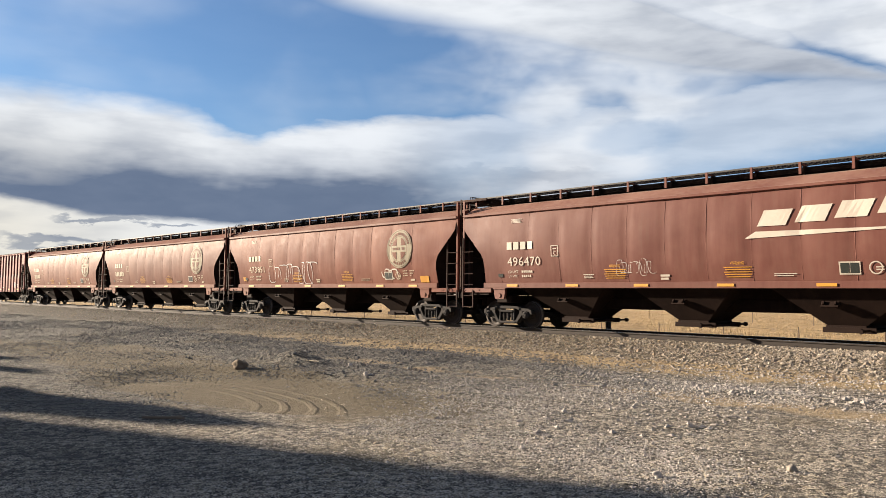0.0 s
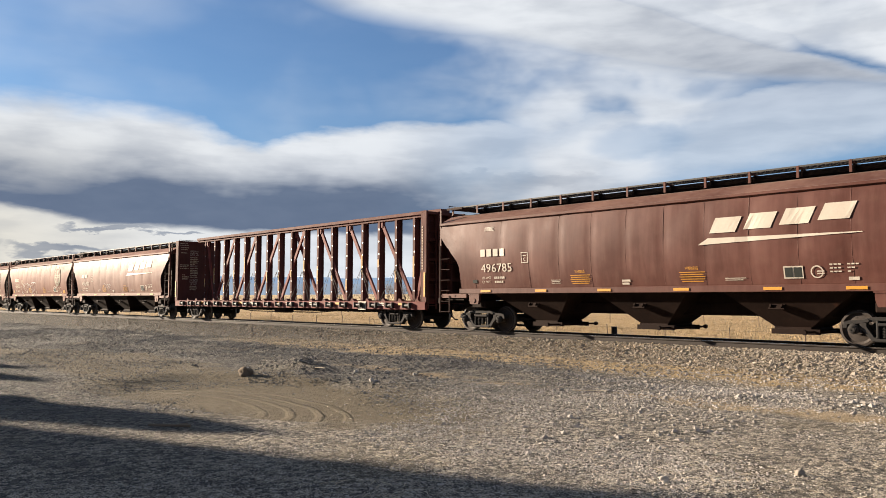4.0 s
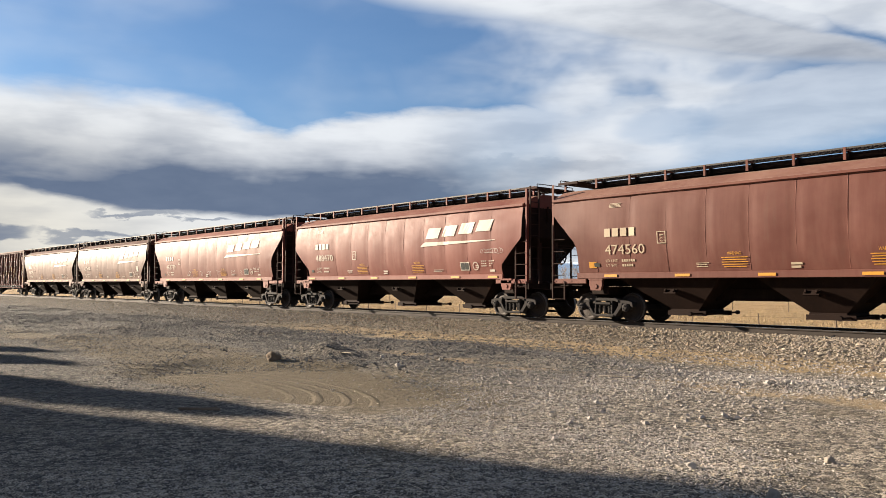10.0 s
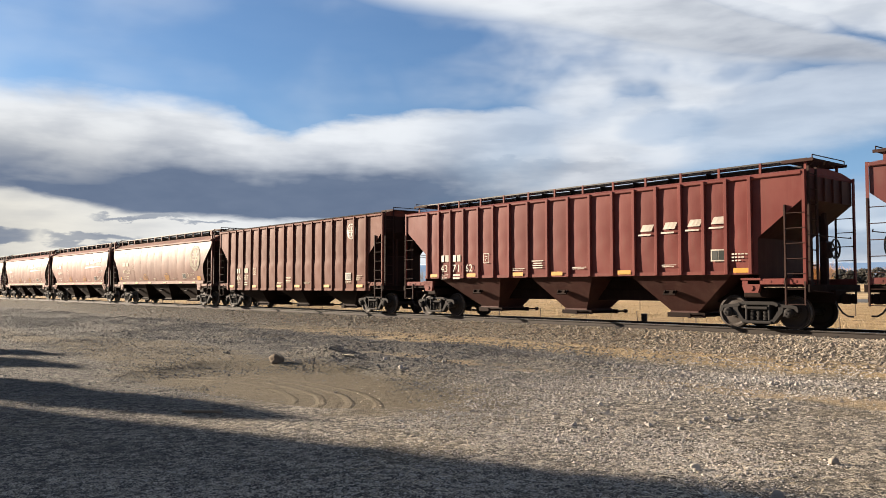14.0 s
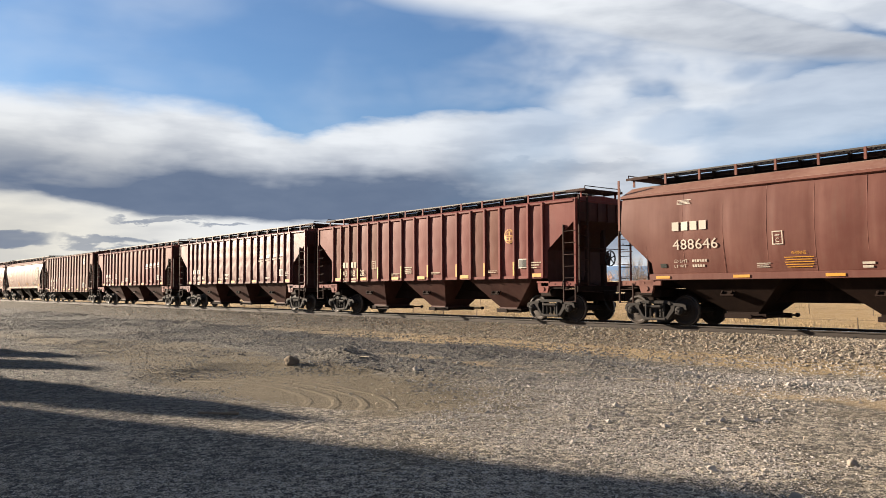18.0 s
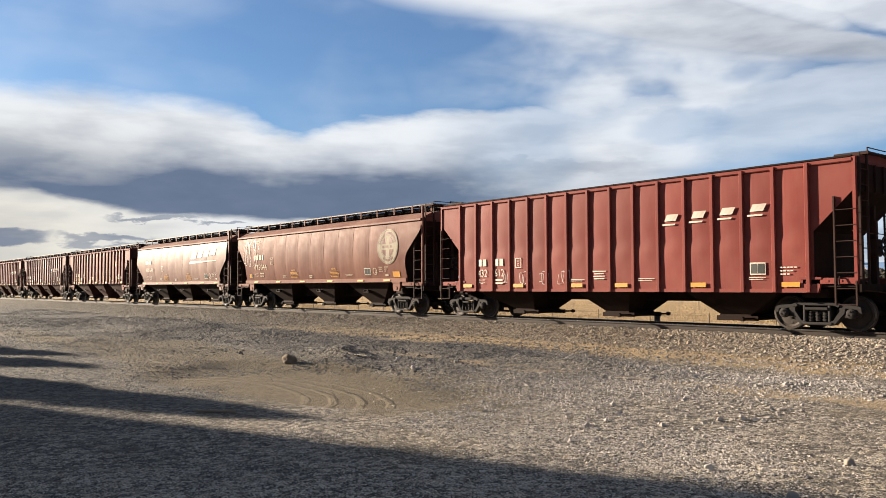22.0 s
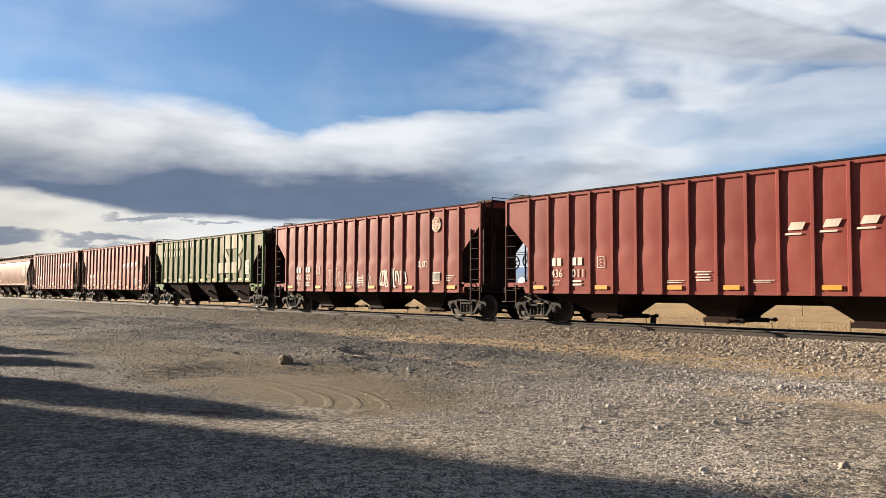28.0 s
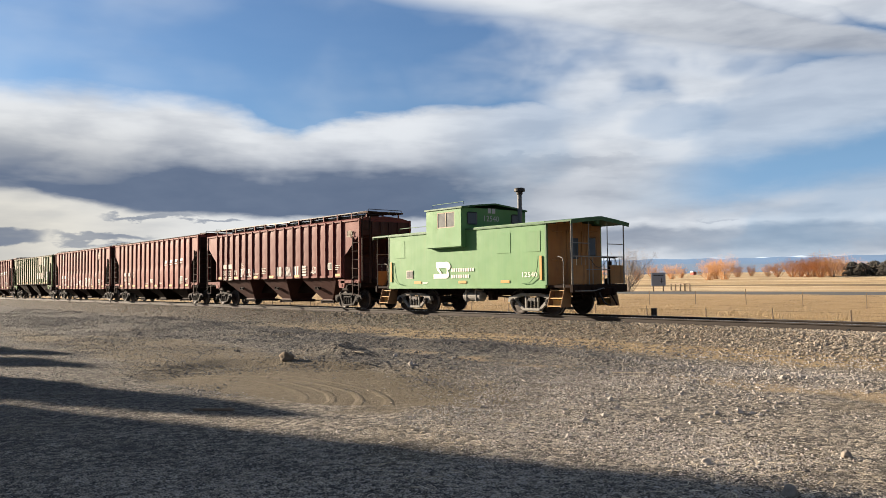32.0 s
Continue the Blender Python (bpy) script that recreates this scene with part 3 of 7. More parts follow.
def end_sheet_mesh(line, width):
    """A car's end across its width: upright above, sloping in below; line: (x, z) from the bottom up."""
    bm = bmesh.new()
    g = [[bm.verts.new((x + 0.006, y * width(z), z)) for y in (-1, -0.33, 0.33, 1)] for x, z in line]
    for a, b in zip(g, g[1:]):
        for i in range(3):
            bm.faces.new((a[i], a[i + 1], b[i + 1], b[i]))
    x, z = line[-1]
    for y in (-0.75, -0.25, 0.25, 0.75):
        box(bm, x, x + 0.06, y - 0.03, y + 0.03, line[-2][1], z)
    return bm


def hopper_roof(half):
    bm = bmesh.new()
    prof = [(-1.5, EAVE - 0.05), (-1.56, EAVE - 0.02), (-1.56, EAVE + 0.05), (-1.48, EAVE + 0.07), (-0.95, EAVE + 0.34), (-0.4, EAVE + 0.45), (0.4, EAVE + 0.45), (0.95, EAVE + 0.34), (1.48, EAVE + 0.07), (1.56, EAVE + 0.05), (1.56, EAVE - 0.02), (1.5, EAVE - 0.05)]
    cols = [[bm.verts.new((x, y, z)) for y, z in prof] for x in (-half, -half / 3, half / 3, half)]
    for a, b in zip(cols, cols[1:]):
        for i in range(len(prof)):
            j = (i + 1) % len(prof)
            bm.faces.new((a[i], b[i], b[j], a[j]))
    bm.faces.new(cols[0])
    bm.faces.new(cols[-1][::-1])
    bmesh.ops.recalc_face_normals(bm, faces=bm.faces)
    return bm


def bay_mesh(left, right, top, low):
    """A funnel: left and right, its reach along the car at its top."""
    bm = bmesh.new()
    a, b = [], []
    for sx, sy in ((-1, -1), (1, -1), (1, 1), (-1, 1)):
        a.append(bm.verts.new((right if sx > 0 else -left, sy * 1.4, top)))
        b.append(bm.verts.new((sx * 0.45 + 0.06, sy * 0.62, low)))
    for i in range(4):
        j = (i + 1) % 4
        bm.faces.new((a[i], a[j], b[j], b[i]))
    bm.faces.new(b)
    bm.faces.new(a[::-1])
    bmesh.ops.recalc_face_normals(bm, faces=bm.faces)
    box(bm, -0.44, 0.56, -0.68, 0.68, low - 0.05, low + 0.03, bevel=0.01)
    return bm


def gate_mesh():
    """Discharge gate: frame, rack shaft and capstan ends."""
    bm = bmesh.new()
    box(bm, -0.46, 0.72, -0.7, 0.7, -0.08, 0.0, bevel=0.012)
    bar(bm, (0.66, -1.25, -0.03), (0.66, 1.25, -0.03), 0.06, n=8)
    for s in (-1, 1):
        bar(bm, (0.66, s * 1.25, -0.03), (0.66, s * 1.36, -0.03), 0.13, n=6)
        box(bm, -0.5, 0.8, s * 0.7 - 0.03, s * 0.7 + 0.03, -0.1, 0.04)
    return bm


def hatch_mesh():
    """A raised stencil plate with two brackets, on a funnel's near face."""
    bm = bmesh.new()
    box(bm, -0.22, 0.22, -0.03, 0.02, -0.09, 0.09, bevel=0.01)
    for s in (-1, 1):
        box(bm, s * 0.15 - 0.03, s * 0.15 + 0.03, -0.09, 0.0, -0.05, 0.05, bevel=0.01)
    return bm


def ladder_mesh(w, z0, z1, step=0.42):
    bm = bmesh.new()
    for x in (0, w):
        box(bm, x - 0.022, x + 0.022, -0.03, 0.03, z0, z1)
    k = int((z1 - z0) / step)
    for i in range(k + 1):
        z = z0 + 0.12 + i * step
        if z < z1:
            bar(bm, (0, -0.01, z), (w, -0.01, z), 0.028, n=6)
    return bm


def board_mesh(half, y0, y1):
    """Roof walkway of grating: long bearers and cross bars."""
    bm = bmesh.new()
    for y in (y0, (y0 + y1) / 2, y1):
        box(bm, -half, half, y - 0.012, y + 0.012, -0.02, 0.025)
    n = int(2 * half / 0.1)
    for i in range(n + 1):
        x = -half + 2 * half * i / n
        box(bm, x - 0.012, x + 0.012, y0, y1, 0.0, 0.02)
    return bm


def stand_mesh():
    bm = bmesh.new()
    box(bm, -0.035, 0.035, -0.02, 0.02, -0.3, 0.02)
    bar(bm, (0, 0, -0.02), (0, 0.36, -0.02), 0.04)
    return bm


def brake_wheel_mesh():
    bm = bmesh.new()
    lathe(bm, [(0.25, -0.018), (0.285, -0.018), (0.285, 0.018), (0.25, 0.018), (0.25, -0.018)], 22, "x", (0, 0, 0), False)
    for i in range(6):
        a = radians(60 * i + 20)
        bar(bm, (0, 0, 0), (0, 0.26 * math.cos(a), 0.26 * math.sin(a)), 0.03)
    bar(bm, (-0.25, 0, 0), (0.04, 0, 0), 0.06, n=8)
    return bm


def side_ladder_mesh(w, high):
    """Rungs between an inner stile and the corner post, with a stirrup below the sill."""
    bm = bmesh.new()
    box(bm, -w - 0.02, -w + 0.02, -0.035, 0.025, 0.68, high + 0.22)
    box(bm, -0.02, 0.02, -0.03, 0.02, 0.68, 1.3)
    z = 0.7
    while z < high:
        bar(bm, (-w, -0.015, z), (0, -0.015, z), 0.024, n=6)
        z += 0.4
    for z in (1.45, high + 0.1):
        box(bm, -w - 0.03, -w + 0.03, -0.02, 0.05, z - 0.04, z + 0.04)
    return bm


def valve_mesh():
    """Brake valves and pipes in a heap on an end platform."""
    bm = bmesh.new()
    lathe(bm, [(0.05, 0.0), (0.13, 0.01), (0.13, 0.22), (0.08, 0.26), (0.08, 0.36), (0.03, 0.4)], 12, "z", (0, 0.1, 0))
    box(bm, -0.18, 0.14, -0.5, -0.12, 0.0, 0.24, bevel=0.03)
    box(bm, -0.1, 0.1, -0.42, -0.2, 0.24, 0.36, bevel=0.03)
    lathe(bm, [(0.06, -0.62), (0.12, -0.6), (0.12, -0.5), (0.06, -0.48)], 12, "y", (0.02, 0, 0.14))
    pipe(bm, [(0.0, -0.6, 0.1), (0.05, -0.95, 0.08), (0.1, -1.2, 0.2), (0.1, -1.25, 0.0)], 0.035)
    pipe(bm, [(0.0, 0.2, 0.1), (-0.1, 0.5, 0.12), (-0.1, 0.9, 0.05)], 0.04)
    return bm


def jacking_pad_mesh():
    bm = bmesh.new()
    slab(bm, [(-0.26, 0.06), (0.26, 0.06), (0.26, -0.12), (0.2, -0.3), (-0.2, -0.3), (-0.26, -0.12)], -0.05, 0.05)
    lathe(bm, [(0.03, -0.075), (0.075, -0.075), (0.075, -0.05), (0.03, -0.05)], 14, "y", (0.0, 0, -0.17))
    box(bm, -0.29, 0.29, -0.07, 0.06, 0.04, 0.1)
    return bm


def end_gear(car, paint_mat, post, top, inner, cut, brake=1, end_mat=None):
    """Corner posts, ladders, platforms, brake gear, couplers and centre sill shared by the hoppers.
    post: the corner posts' place; inner: the bulkhead below the slope sheet; cut: the height at which the slope begins."""
    key = "%g_%g" % (post, inner)
    dark = end_mat or GEAR
    for s in (-1, 1):
        turn = Matrix.Identity(4) if s > 0 else Matrix.Rotation(math.pi, 4, "Z")
        part("end_platform", cached("end_platform_" + key, lambda: flat(lambda bm: (box(bm, inner - 0.1, post + 0.1, -1.42, 1.42, 1.14, 1.2), box(bm, post + 0.04, post + 0.12, -1.5, 1.5, 1.02, 1.22)))), UNDER, car, "", turn)
        for y in (-1, 1):
            flip = 1 if y * s < 0 else -1
            part("corner_post", cached("corner_post_%s_%g_%d" % (key, top, flip), lambda: flat(lambda bm: (box(bm, post - 0.05, post + 0.03, min(-flip * 1.5, -flip * 1.485), max(-flip * 1.5, -flip * 1.485), 1.2, top), box(bm, post + 0.015, post + 0.03, min(-flip * 1.485, -flip * 1.4), max(-flip * 1.485, -flip * 1.4), 1.2, top)))), paint_mat, car, "", turn)
            part("end_sill", cached("end_sill_%s_%d" % (key, flip), lambda: flat(lambda bm: (box(bm, inner - 0.3, post + 0.04, -flip * 1.45 - 0.04, -flip * 1.45 + 0.04, 1.22, 1.38, bevel=0.01), [box(bm, inner + 0.3 + 0.35 * i, inner + 0.38 + 0.35 * i, -flip * 1.495 - 0.006, -flip * 1.495 + 0.006, 1.27, 1.33) for i in range(3)]))), paint_mat, car, "", turn)
            part("side_ladder", cached("side_ladder_" + key, lambda: side_ladder_mesh(0.52, cut)), GEAR, car, "", Matrix.Translation((s * post if s > 0 else -post + 0.52, y * 1.49, 0)))
        part("end_ladder", cached("end_ladder_%g" % top, lambda: ladder_mesh(0.44, 1.2, top + 0.1, 0.4)), GEAR, car, "", Matrix.Translation((s * (post + 0.06), -1.35 if s > 0 else 1.35, 0)) @ Matrix.Rotation(math.pi / 2 * s, 4, "Z"))
        for y in (-0.42, 0.42):
            part("end_post", cached("end_post_%s_%g" % (key, cut), lambda: flat(lambda bm: (box(bm, post - 0.42, post - 0.32, -0.06, 0.06, 1.18, cut + 0.1), box(bm, post - 0.5, post - 0.32, -0.012, 0.012, 1.18, cut + 0.05)))), dark, car, "", Matrix.Translation((0, y, 0)) @ turn)
        part("end_handrail", cached("end_handrail_" + key, lambda: flat(lambda bm: pipe(bm, [(post - 0.1, -1.44, 2.56), (post - 0.02, -1.3, 2.52), (post - 0.02, 1.3, 2.52), (post - 0.1, 1.44, 2.56)], 0.026))), GEAR, car, "", turn)
        part("uncoupling_lever", cached("uncoupling_lever_" + key, lambda: flat(lambda bm: pipe(bm, [(post + 0.1, -1.4, 1.06), (post + 0.18, -0.7, 1.02), (post + 0.2, -0.1, 0.98)], 0.03))), GEAR, car, "", turn)
        coupler(car, s * 8.7, s)
        part("jacking_pad", cached("jacking_pad", jacking_pad_mesh), paint_mat, car, "", Matrix.Translation((s * 7.0, -1.44, 1.3)))
    b = Matrix.Identity(4) if brake > 0 else Matrix.Rotation(math.pi, 4, "Z")
    stand = part("brake_stand", cached("brake_stand_" + key, lambda: flat(lambda bm: (box(bm, post - 0.4, post - 0.22, 0.2, 0.62, 1.95, 2.42, bevel=0.04), box(bm, post - 0.36, post - 0.28, 0.34, 0.48, 1.2, 2.9)))), GEAR, car, "", b)
    part("brake_wheel", cached("brake_wheel", brake_wheel_mesh), BLACK, stand, "black iron hand brake wheel", Matrix.Translation((post - 0.06, 0.41, 2.2)))
    part("brake_valve", cached("brake_valve", valve_mesh), GEAR, car, "", b @ Matrix.Translation(((post + inner) / 2 + 0.05, -0.35, 1.2)))
    part("brake_cylinder", cached("brake_cylinder", lambda: flat(lambda bm: (lathe(bm, [(0.16, -0.3), (0.19, -0.25), (0.19, 0.25), (0.16, 0.3)], 14, "x"), bar(bm, (-0.55, 0, 0), (0.55, 0, 0), 0.05, n=6)))), UNDER, car, "", Matrix.Translation((-brake * (post - 0.6), 0.5, 1.42)))
    # the upper web is added to block daylight between the funnels
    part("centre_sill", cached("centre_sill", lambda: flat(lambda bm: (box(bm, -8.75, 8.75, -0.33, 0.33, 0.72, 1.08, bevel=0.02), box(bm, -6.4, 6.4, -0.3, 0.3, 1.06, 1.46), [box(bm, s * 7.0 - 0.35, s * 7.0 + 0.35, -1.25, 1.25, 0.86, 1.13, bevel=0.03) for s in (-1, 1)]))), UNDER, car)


def end_walkway_mesh():
    return flat(lambda bm: ([box(bm, -0.35 + 0.1 * i, -0.31 + 0.1 * i, -1.0, 1.0, -0.02, 0.02) for i in range(9)], box(bm, -0.36, 0.5, -1.02, -0.98, -0.05, 0.03), box(bm, -0.36, 0.5, 0.98, 1.02, -0.05, 0.03), pipe(bm, [(0.45, -0.95, 0), (0.45, -0.95, 0.12), (0.45, 0.95, 0.12), (0.45, 0.95, 0)], 0.03)))


def walkways(car, half, z, mat_stand, y=0.92):
    for s in (-1, 1):
        part("running_board", cached("running_board_%g" % half, lambda: board_mesh(half, -0.27, 0.27)), GRATE, car, "dull steel roof walkway grating", Matrix.Translation((0, s * (y - 0.27), z)))
        n = 13
        for i in range(n + 1):
            x = -half + 0.05 + (2 * half - 0.1) * i / n
            part("walkway_stand", cached("walkway_stand", stand_mesh), mat_stand, car, "", Matrix.Translation((x, s * y, z)) @ (Matrix.Identity(4) if s < 0 else Matrix.Rotation(math.pi, 4, "Z")))
    for s in (-1, 1):
        part("end_walkway", cached("end_walkway", end_walkway_mesh), GEAR, car, "", Matrix.Translation((s * (half - 0.3), 0, z - 0.03)) @ (Matrix.Identity(4) if s > 0 else Matrix.Rotation(math.pi, 4, "Z")))
    # hatch is coloured near-black to give the deep shade below the walkways
    part("loading_hatch", cached("loading_hatch_%g" % half, lambda: flat(lambda bm: (box(bm, -half + 0.8, half - 0.8, -0.33, 0.33, -0.22, -0.03, bevel=0.04), [box(bm, -half + 1.2 + 1.35 * i, -half + 1.26 + 1.35 * i, -0.4, 0.4, -0.22, 0.0, bevel=0.01) for i in range(int((2 * half - 2) / 1.35))]))), UNDER, car, "", Matrix.Translation((0, 0, z)))


def smooth_hopper(label, mat, round_end, roof_mat=None, brake=1):
    """A three-bay covered grain hopper with bowed sheet sides."""
    car = tagged(empty("hopper_car"), label, "freight car", "cars of the grain train")
    k = "round" if round_end else "straight"
    half = end_of(EAVE, round_end)
    part("body", cached("hopper_body_" + k, lambda: hopper_body(round_end)), mat, car)
    part("roof", cached("hopper_roof_" + k, lambda: hopper_roof(half + 0.03)), roof_mat or mat, car)
    line = [(end_of(1.2 + 0.08 * i, round_end), 1.2 + 0.08 * i) for i in range(29)] + [(half, 4.02)]
    for s in (-1, 1):
        part("end_sheet", cached("end_sheet_" + k, lambda: end_sheet_mesh(line, lambda z: -bow(0.0, max(1.5, z)) - 0.012)), END_SHADED, car, "shade-darkened end and slope sheet", Matrix.Identity(4) if s > 0 else Matrix.Rotation(math.pi, 4, "Z"))
    part("side_sill", cached("side_sill_" + k, lambda: flat(lambda bm: [box(bm, -e, e, s * 1.47 - 0.05, s * 1.47 + 0.05, 1.38, 1.57, bevel=0.012) for s in (-1, 1) for e in ((7.75 if round_end else 6.85),)])), mat, car)
    def seam(bm):
        k = 12
        g = [[bm.verts.new((q * 0.01, bow(-0.33, SILL + (EAVE - 0.06 - SILL) * j / k) - (0.002 if abs(q) == 1 else 0.006), SILL + (EAVE - 0.06 - SILL) * j / k)) for q in (-1, -0.4, 0.4, 1)] for j in range(k + 1)]
        for a, b in zip(g, g[1:]):
            for i in range(3):
                bm.faces.new((a[i], a[i + 1], b[i + 1], b[i]))
    for i in range(11):
        part("weld_seam", cached("weld_seam", lambda: flat(seam)), mat, car, "", Matrix.Translation((-0.33 + 1.32 * (i - 5), 0, 0)))
    for x in (-4.3, 0.0, 4.3):
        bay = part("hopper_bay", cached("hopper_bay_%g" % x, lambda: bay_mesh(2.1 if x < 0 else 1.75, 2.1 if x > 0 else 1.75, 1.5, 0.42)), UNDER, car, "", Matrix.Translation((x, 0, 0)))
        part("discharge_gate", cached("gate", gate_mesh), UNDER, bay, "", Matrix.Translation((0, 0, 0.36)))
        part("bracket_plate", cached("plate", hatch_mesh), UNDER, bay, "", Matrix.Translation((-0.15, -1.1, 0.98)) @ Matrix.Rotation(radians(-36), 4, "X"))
    end_gear(car, mat, 8.83 if round_end else 8.02, 4.58, 7.7 if round_end else 6.76, 3.0 if round_end else 2.75, brake)
    walkways(car, half + 0.02, 4.7, mat)
    for x in (-6.975, 6.975):
        bogie(car, x)
    return car


def rib_mesh(z0, z1):
    bm = bmesh.new()
    box(bm, -0.055, 0.055, -0.1, 0.0, z0, z1, bevel=0.012)
    return bm


def ribbed_hopper(label, mat, deep, boards, rib_mat=None, brake=1):
    """A three-bay covered hopper with outside posts; deep: sides that reach low."""
    car = tagged(empty("hopper_car"), label, "freight car", "cars of the grain train")
    lo = 1.0 if deep else 1.5
    top = 4.4 if deep else 4.2 if boards else 4.3
    near_cut = [(8.13, 3.58), (7.1, 2.59), (7.1, lo)] if deep else [(8.46, 3.46), (7.2, 2.49), (7.2, lo)] if boards else [(8.1, 3.68), (6.92, 2.51), (6.92, lo)]
    end_x, low_x = near_cut[0][0], near_cut[-1][0]

    def body(bm):
        right = near_cut
        left = [(-x, z) for x, z in right[::-1]]
        e = right[0][0]
        slab(bm, [(-e, top), (-e + 0.0, top - 0.01)] [:1] + [(e, top)] + right + left, -1.46, 1.46)
        box(bm, -low_x, low_x, -1.5, 1.5, lo, lo + 0.1)
        box(bm, -e - 0.01, e + 0.01, -1.52, 1.52, top - 0.1, top, bevel=0.02)
    part("body", cached("ribbed_body_%s_%s" % (deep, boards), lambda: flat(body)), mat, car)
    # quilted side sheets between the posts
    half = [0.47, 1.4, 2.33, 3.16, 3.98, 4.82, 5.59, 6.3, 7.02]
    ribs = [-q for q in half[::-1]] + half if boards else [-6.975 + 0.93 * i for i in range(16)] if deep else [-6.79 + 0.9053 * i for i in range(16)]
    POSTS[car.name] = ribs

    def sheet(bm):
        n, k = 8, 18
        w = 1.0
        g = [[bm.verts.new((w * (i / n - 0.5), -1.462 - 0.026 * math.sin(math.pi * i / n) * math.sin(math.pi * j / k) ** 0.5 - 0.009 * math.sin(math.pi * i / n) * noise.noise(Vector((i * 0.25, j * 0.42, 3.0))) - (0.014 if deep and j < 8 else 0.0), lo + 0.1 + (top - 0.22 - lo) * j / k)) for i in range(n + 1)] for j in range(k + 1)]
        for a, b in zip(g, g[1:]):
            for i in range(n):
                bm.faces.new((a[i], a[i + 1], b[i + 1], b[i])).smooth = True
    for a, b in zip(ribs, ribs[1:]):
        part("side_sheet", cached("side_sheet_%s_%s" % (deep, boards), lambda: flat(sheet)), mat, car, "", Matrix.Translation(((a + b) / 2, 0, 0)) @ Matrix.Diagonal((b - a, 1, 1, 1)))
    rm = cached("rib_%s_%s" % (deep, boards), lambda: rib_mesh(lo, top - 0.02))
    for x in ribs:
        part("side_post", rm, rib_mat or mat, car, "", Matrix.Translation((x, -1.46, 0)))
    part("far_posts", cached("far_ribs_%s_%s" % (deep, boards), lambda: flat(lambda bm: [box(bm, x - 0.055, x + 0.055, 1.46, 1.56, lo, top) for x in ribs])), rib_mat or mat, car)

    def roof(bm):
        cols = []
        prof = [(-1.5, top), (-0.9, top + 0.12), (0.0, top + 0.17), (0.9, top + 0.12), (1.5, top)]
        for x in (-end_x, 0.0, end_x):
            cols.append([bm.verts.new((x, y, z)) for y, z in prof])
        for a, b in zip(cols, cols[1:]):
            for i in range(4):
                bm.faces.new((a[i], b[i], b[i + 1], a[i + 1]))
        bm.faces.new(cols[0])
        bm.faces.new(cols[-1][::-1])
        bmesh.ops.recalc_face_normals(bm, faces=bm.faces)
        if not boards:
            box(bm, -7.4, 7.4, -0.45, 0.45, top + 0.1, top + 0.24, bevel=0.03)
    part("roof", cached("ribbed_roof_%s_%s" % (deep, boards), lambda: flat(roof)), mat, car)
    bh = lo + 0.02
    for x in (-4.3, 0.0, 4.3):
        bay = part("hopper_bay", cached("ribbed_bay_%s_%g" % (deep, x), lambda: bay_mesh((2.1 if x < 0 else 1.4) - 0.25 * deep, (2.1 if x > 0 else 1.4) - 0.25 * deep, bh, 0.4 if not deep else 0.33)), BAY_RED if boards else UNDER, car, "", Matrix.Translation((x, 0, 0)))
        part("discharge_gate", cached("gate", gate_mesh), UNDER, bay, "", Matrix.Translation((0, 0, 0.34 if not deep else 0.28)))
        if not deep:
            part("bracket_plate", cached("plate", hatch_mesh), UNDER, bay, "", Matrix.Translation((-0.15, -1.1, 0.98)) @ Matrix.Rotation(radians(-36), 4, "X"))
    line = [(low_x, 1.2)] + near_cut[::-1][1:] + [(end_x, top - 0.1)]
    for s in (-1, 1):
        part("end_sheet", cached("end_sheet_%s_%s" % (deep, boards), lambda: end_sheet_mesh(line, lambda z: 1.455)), BAY_RED if boards else END_SHADED, car, "grimy, shade-darkened end and slope sheet", Matrix.Identity(4) if s > 0 else Matrix.Rotation(math.pi, 4, "Z"))
    end_gear(car, rib_mat or mat, end_x + 0.05, top + 0.02, low_x, near_cut[0][1] - 0.35, brake)
    if boards:
        walkways(car, 8.35, 4.58, mat)
    else:
        for s in (-1, 1):
            part("roof_edge_rail", cached("roof_edge_%s" % deep, lambda: flat(lambda bm: box(bm, -8.1, 8.1, -0.09, 0.09, 0.0, 0.05, bevel=0.008))), UNDER, car, "dark roof edge walkway", Matrix.Translation((0, s * 1.36, top + 0.025)))
            part("end_walkway", cached("end_walkway", end_walkway_mesh), GEAR, car, "", Matrix.Translation((s * (end_x - 0.3), 0, top + 0.16)) @ (Matrix.Identity(4) if s > 0 else Matrix.Rotation(math.pi, 4, "Z")))
    for x in (-6.975, 6.975):
        bogie(car, x)
    return car


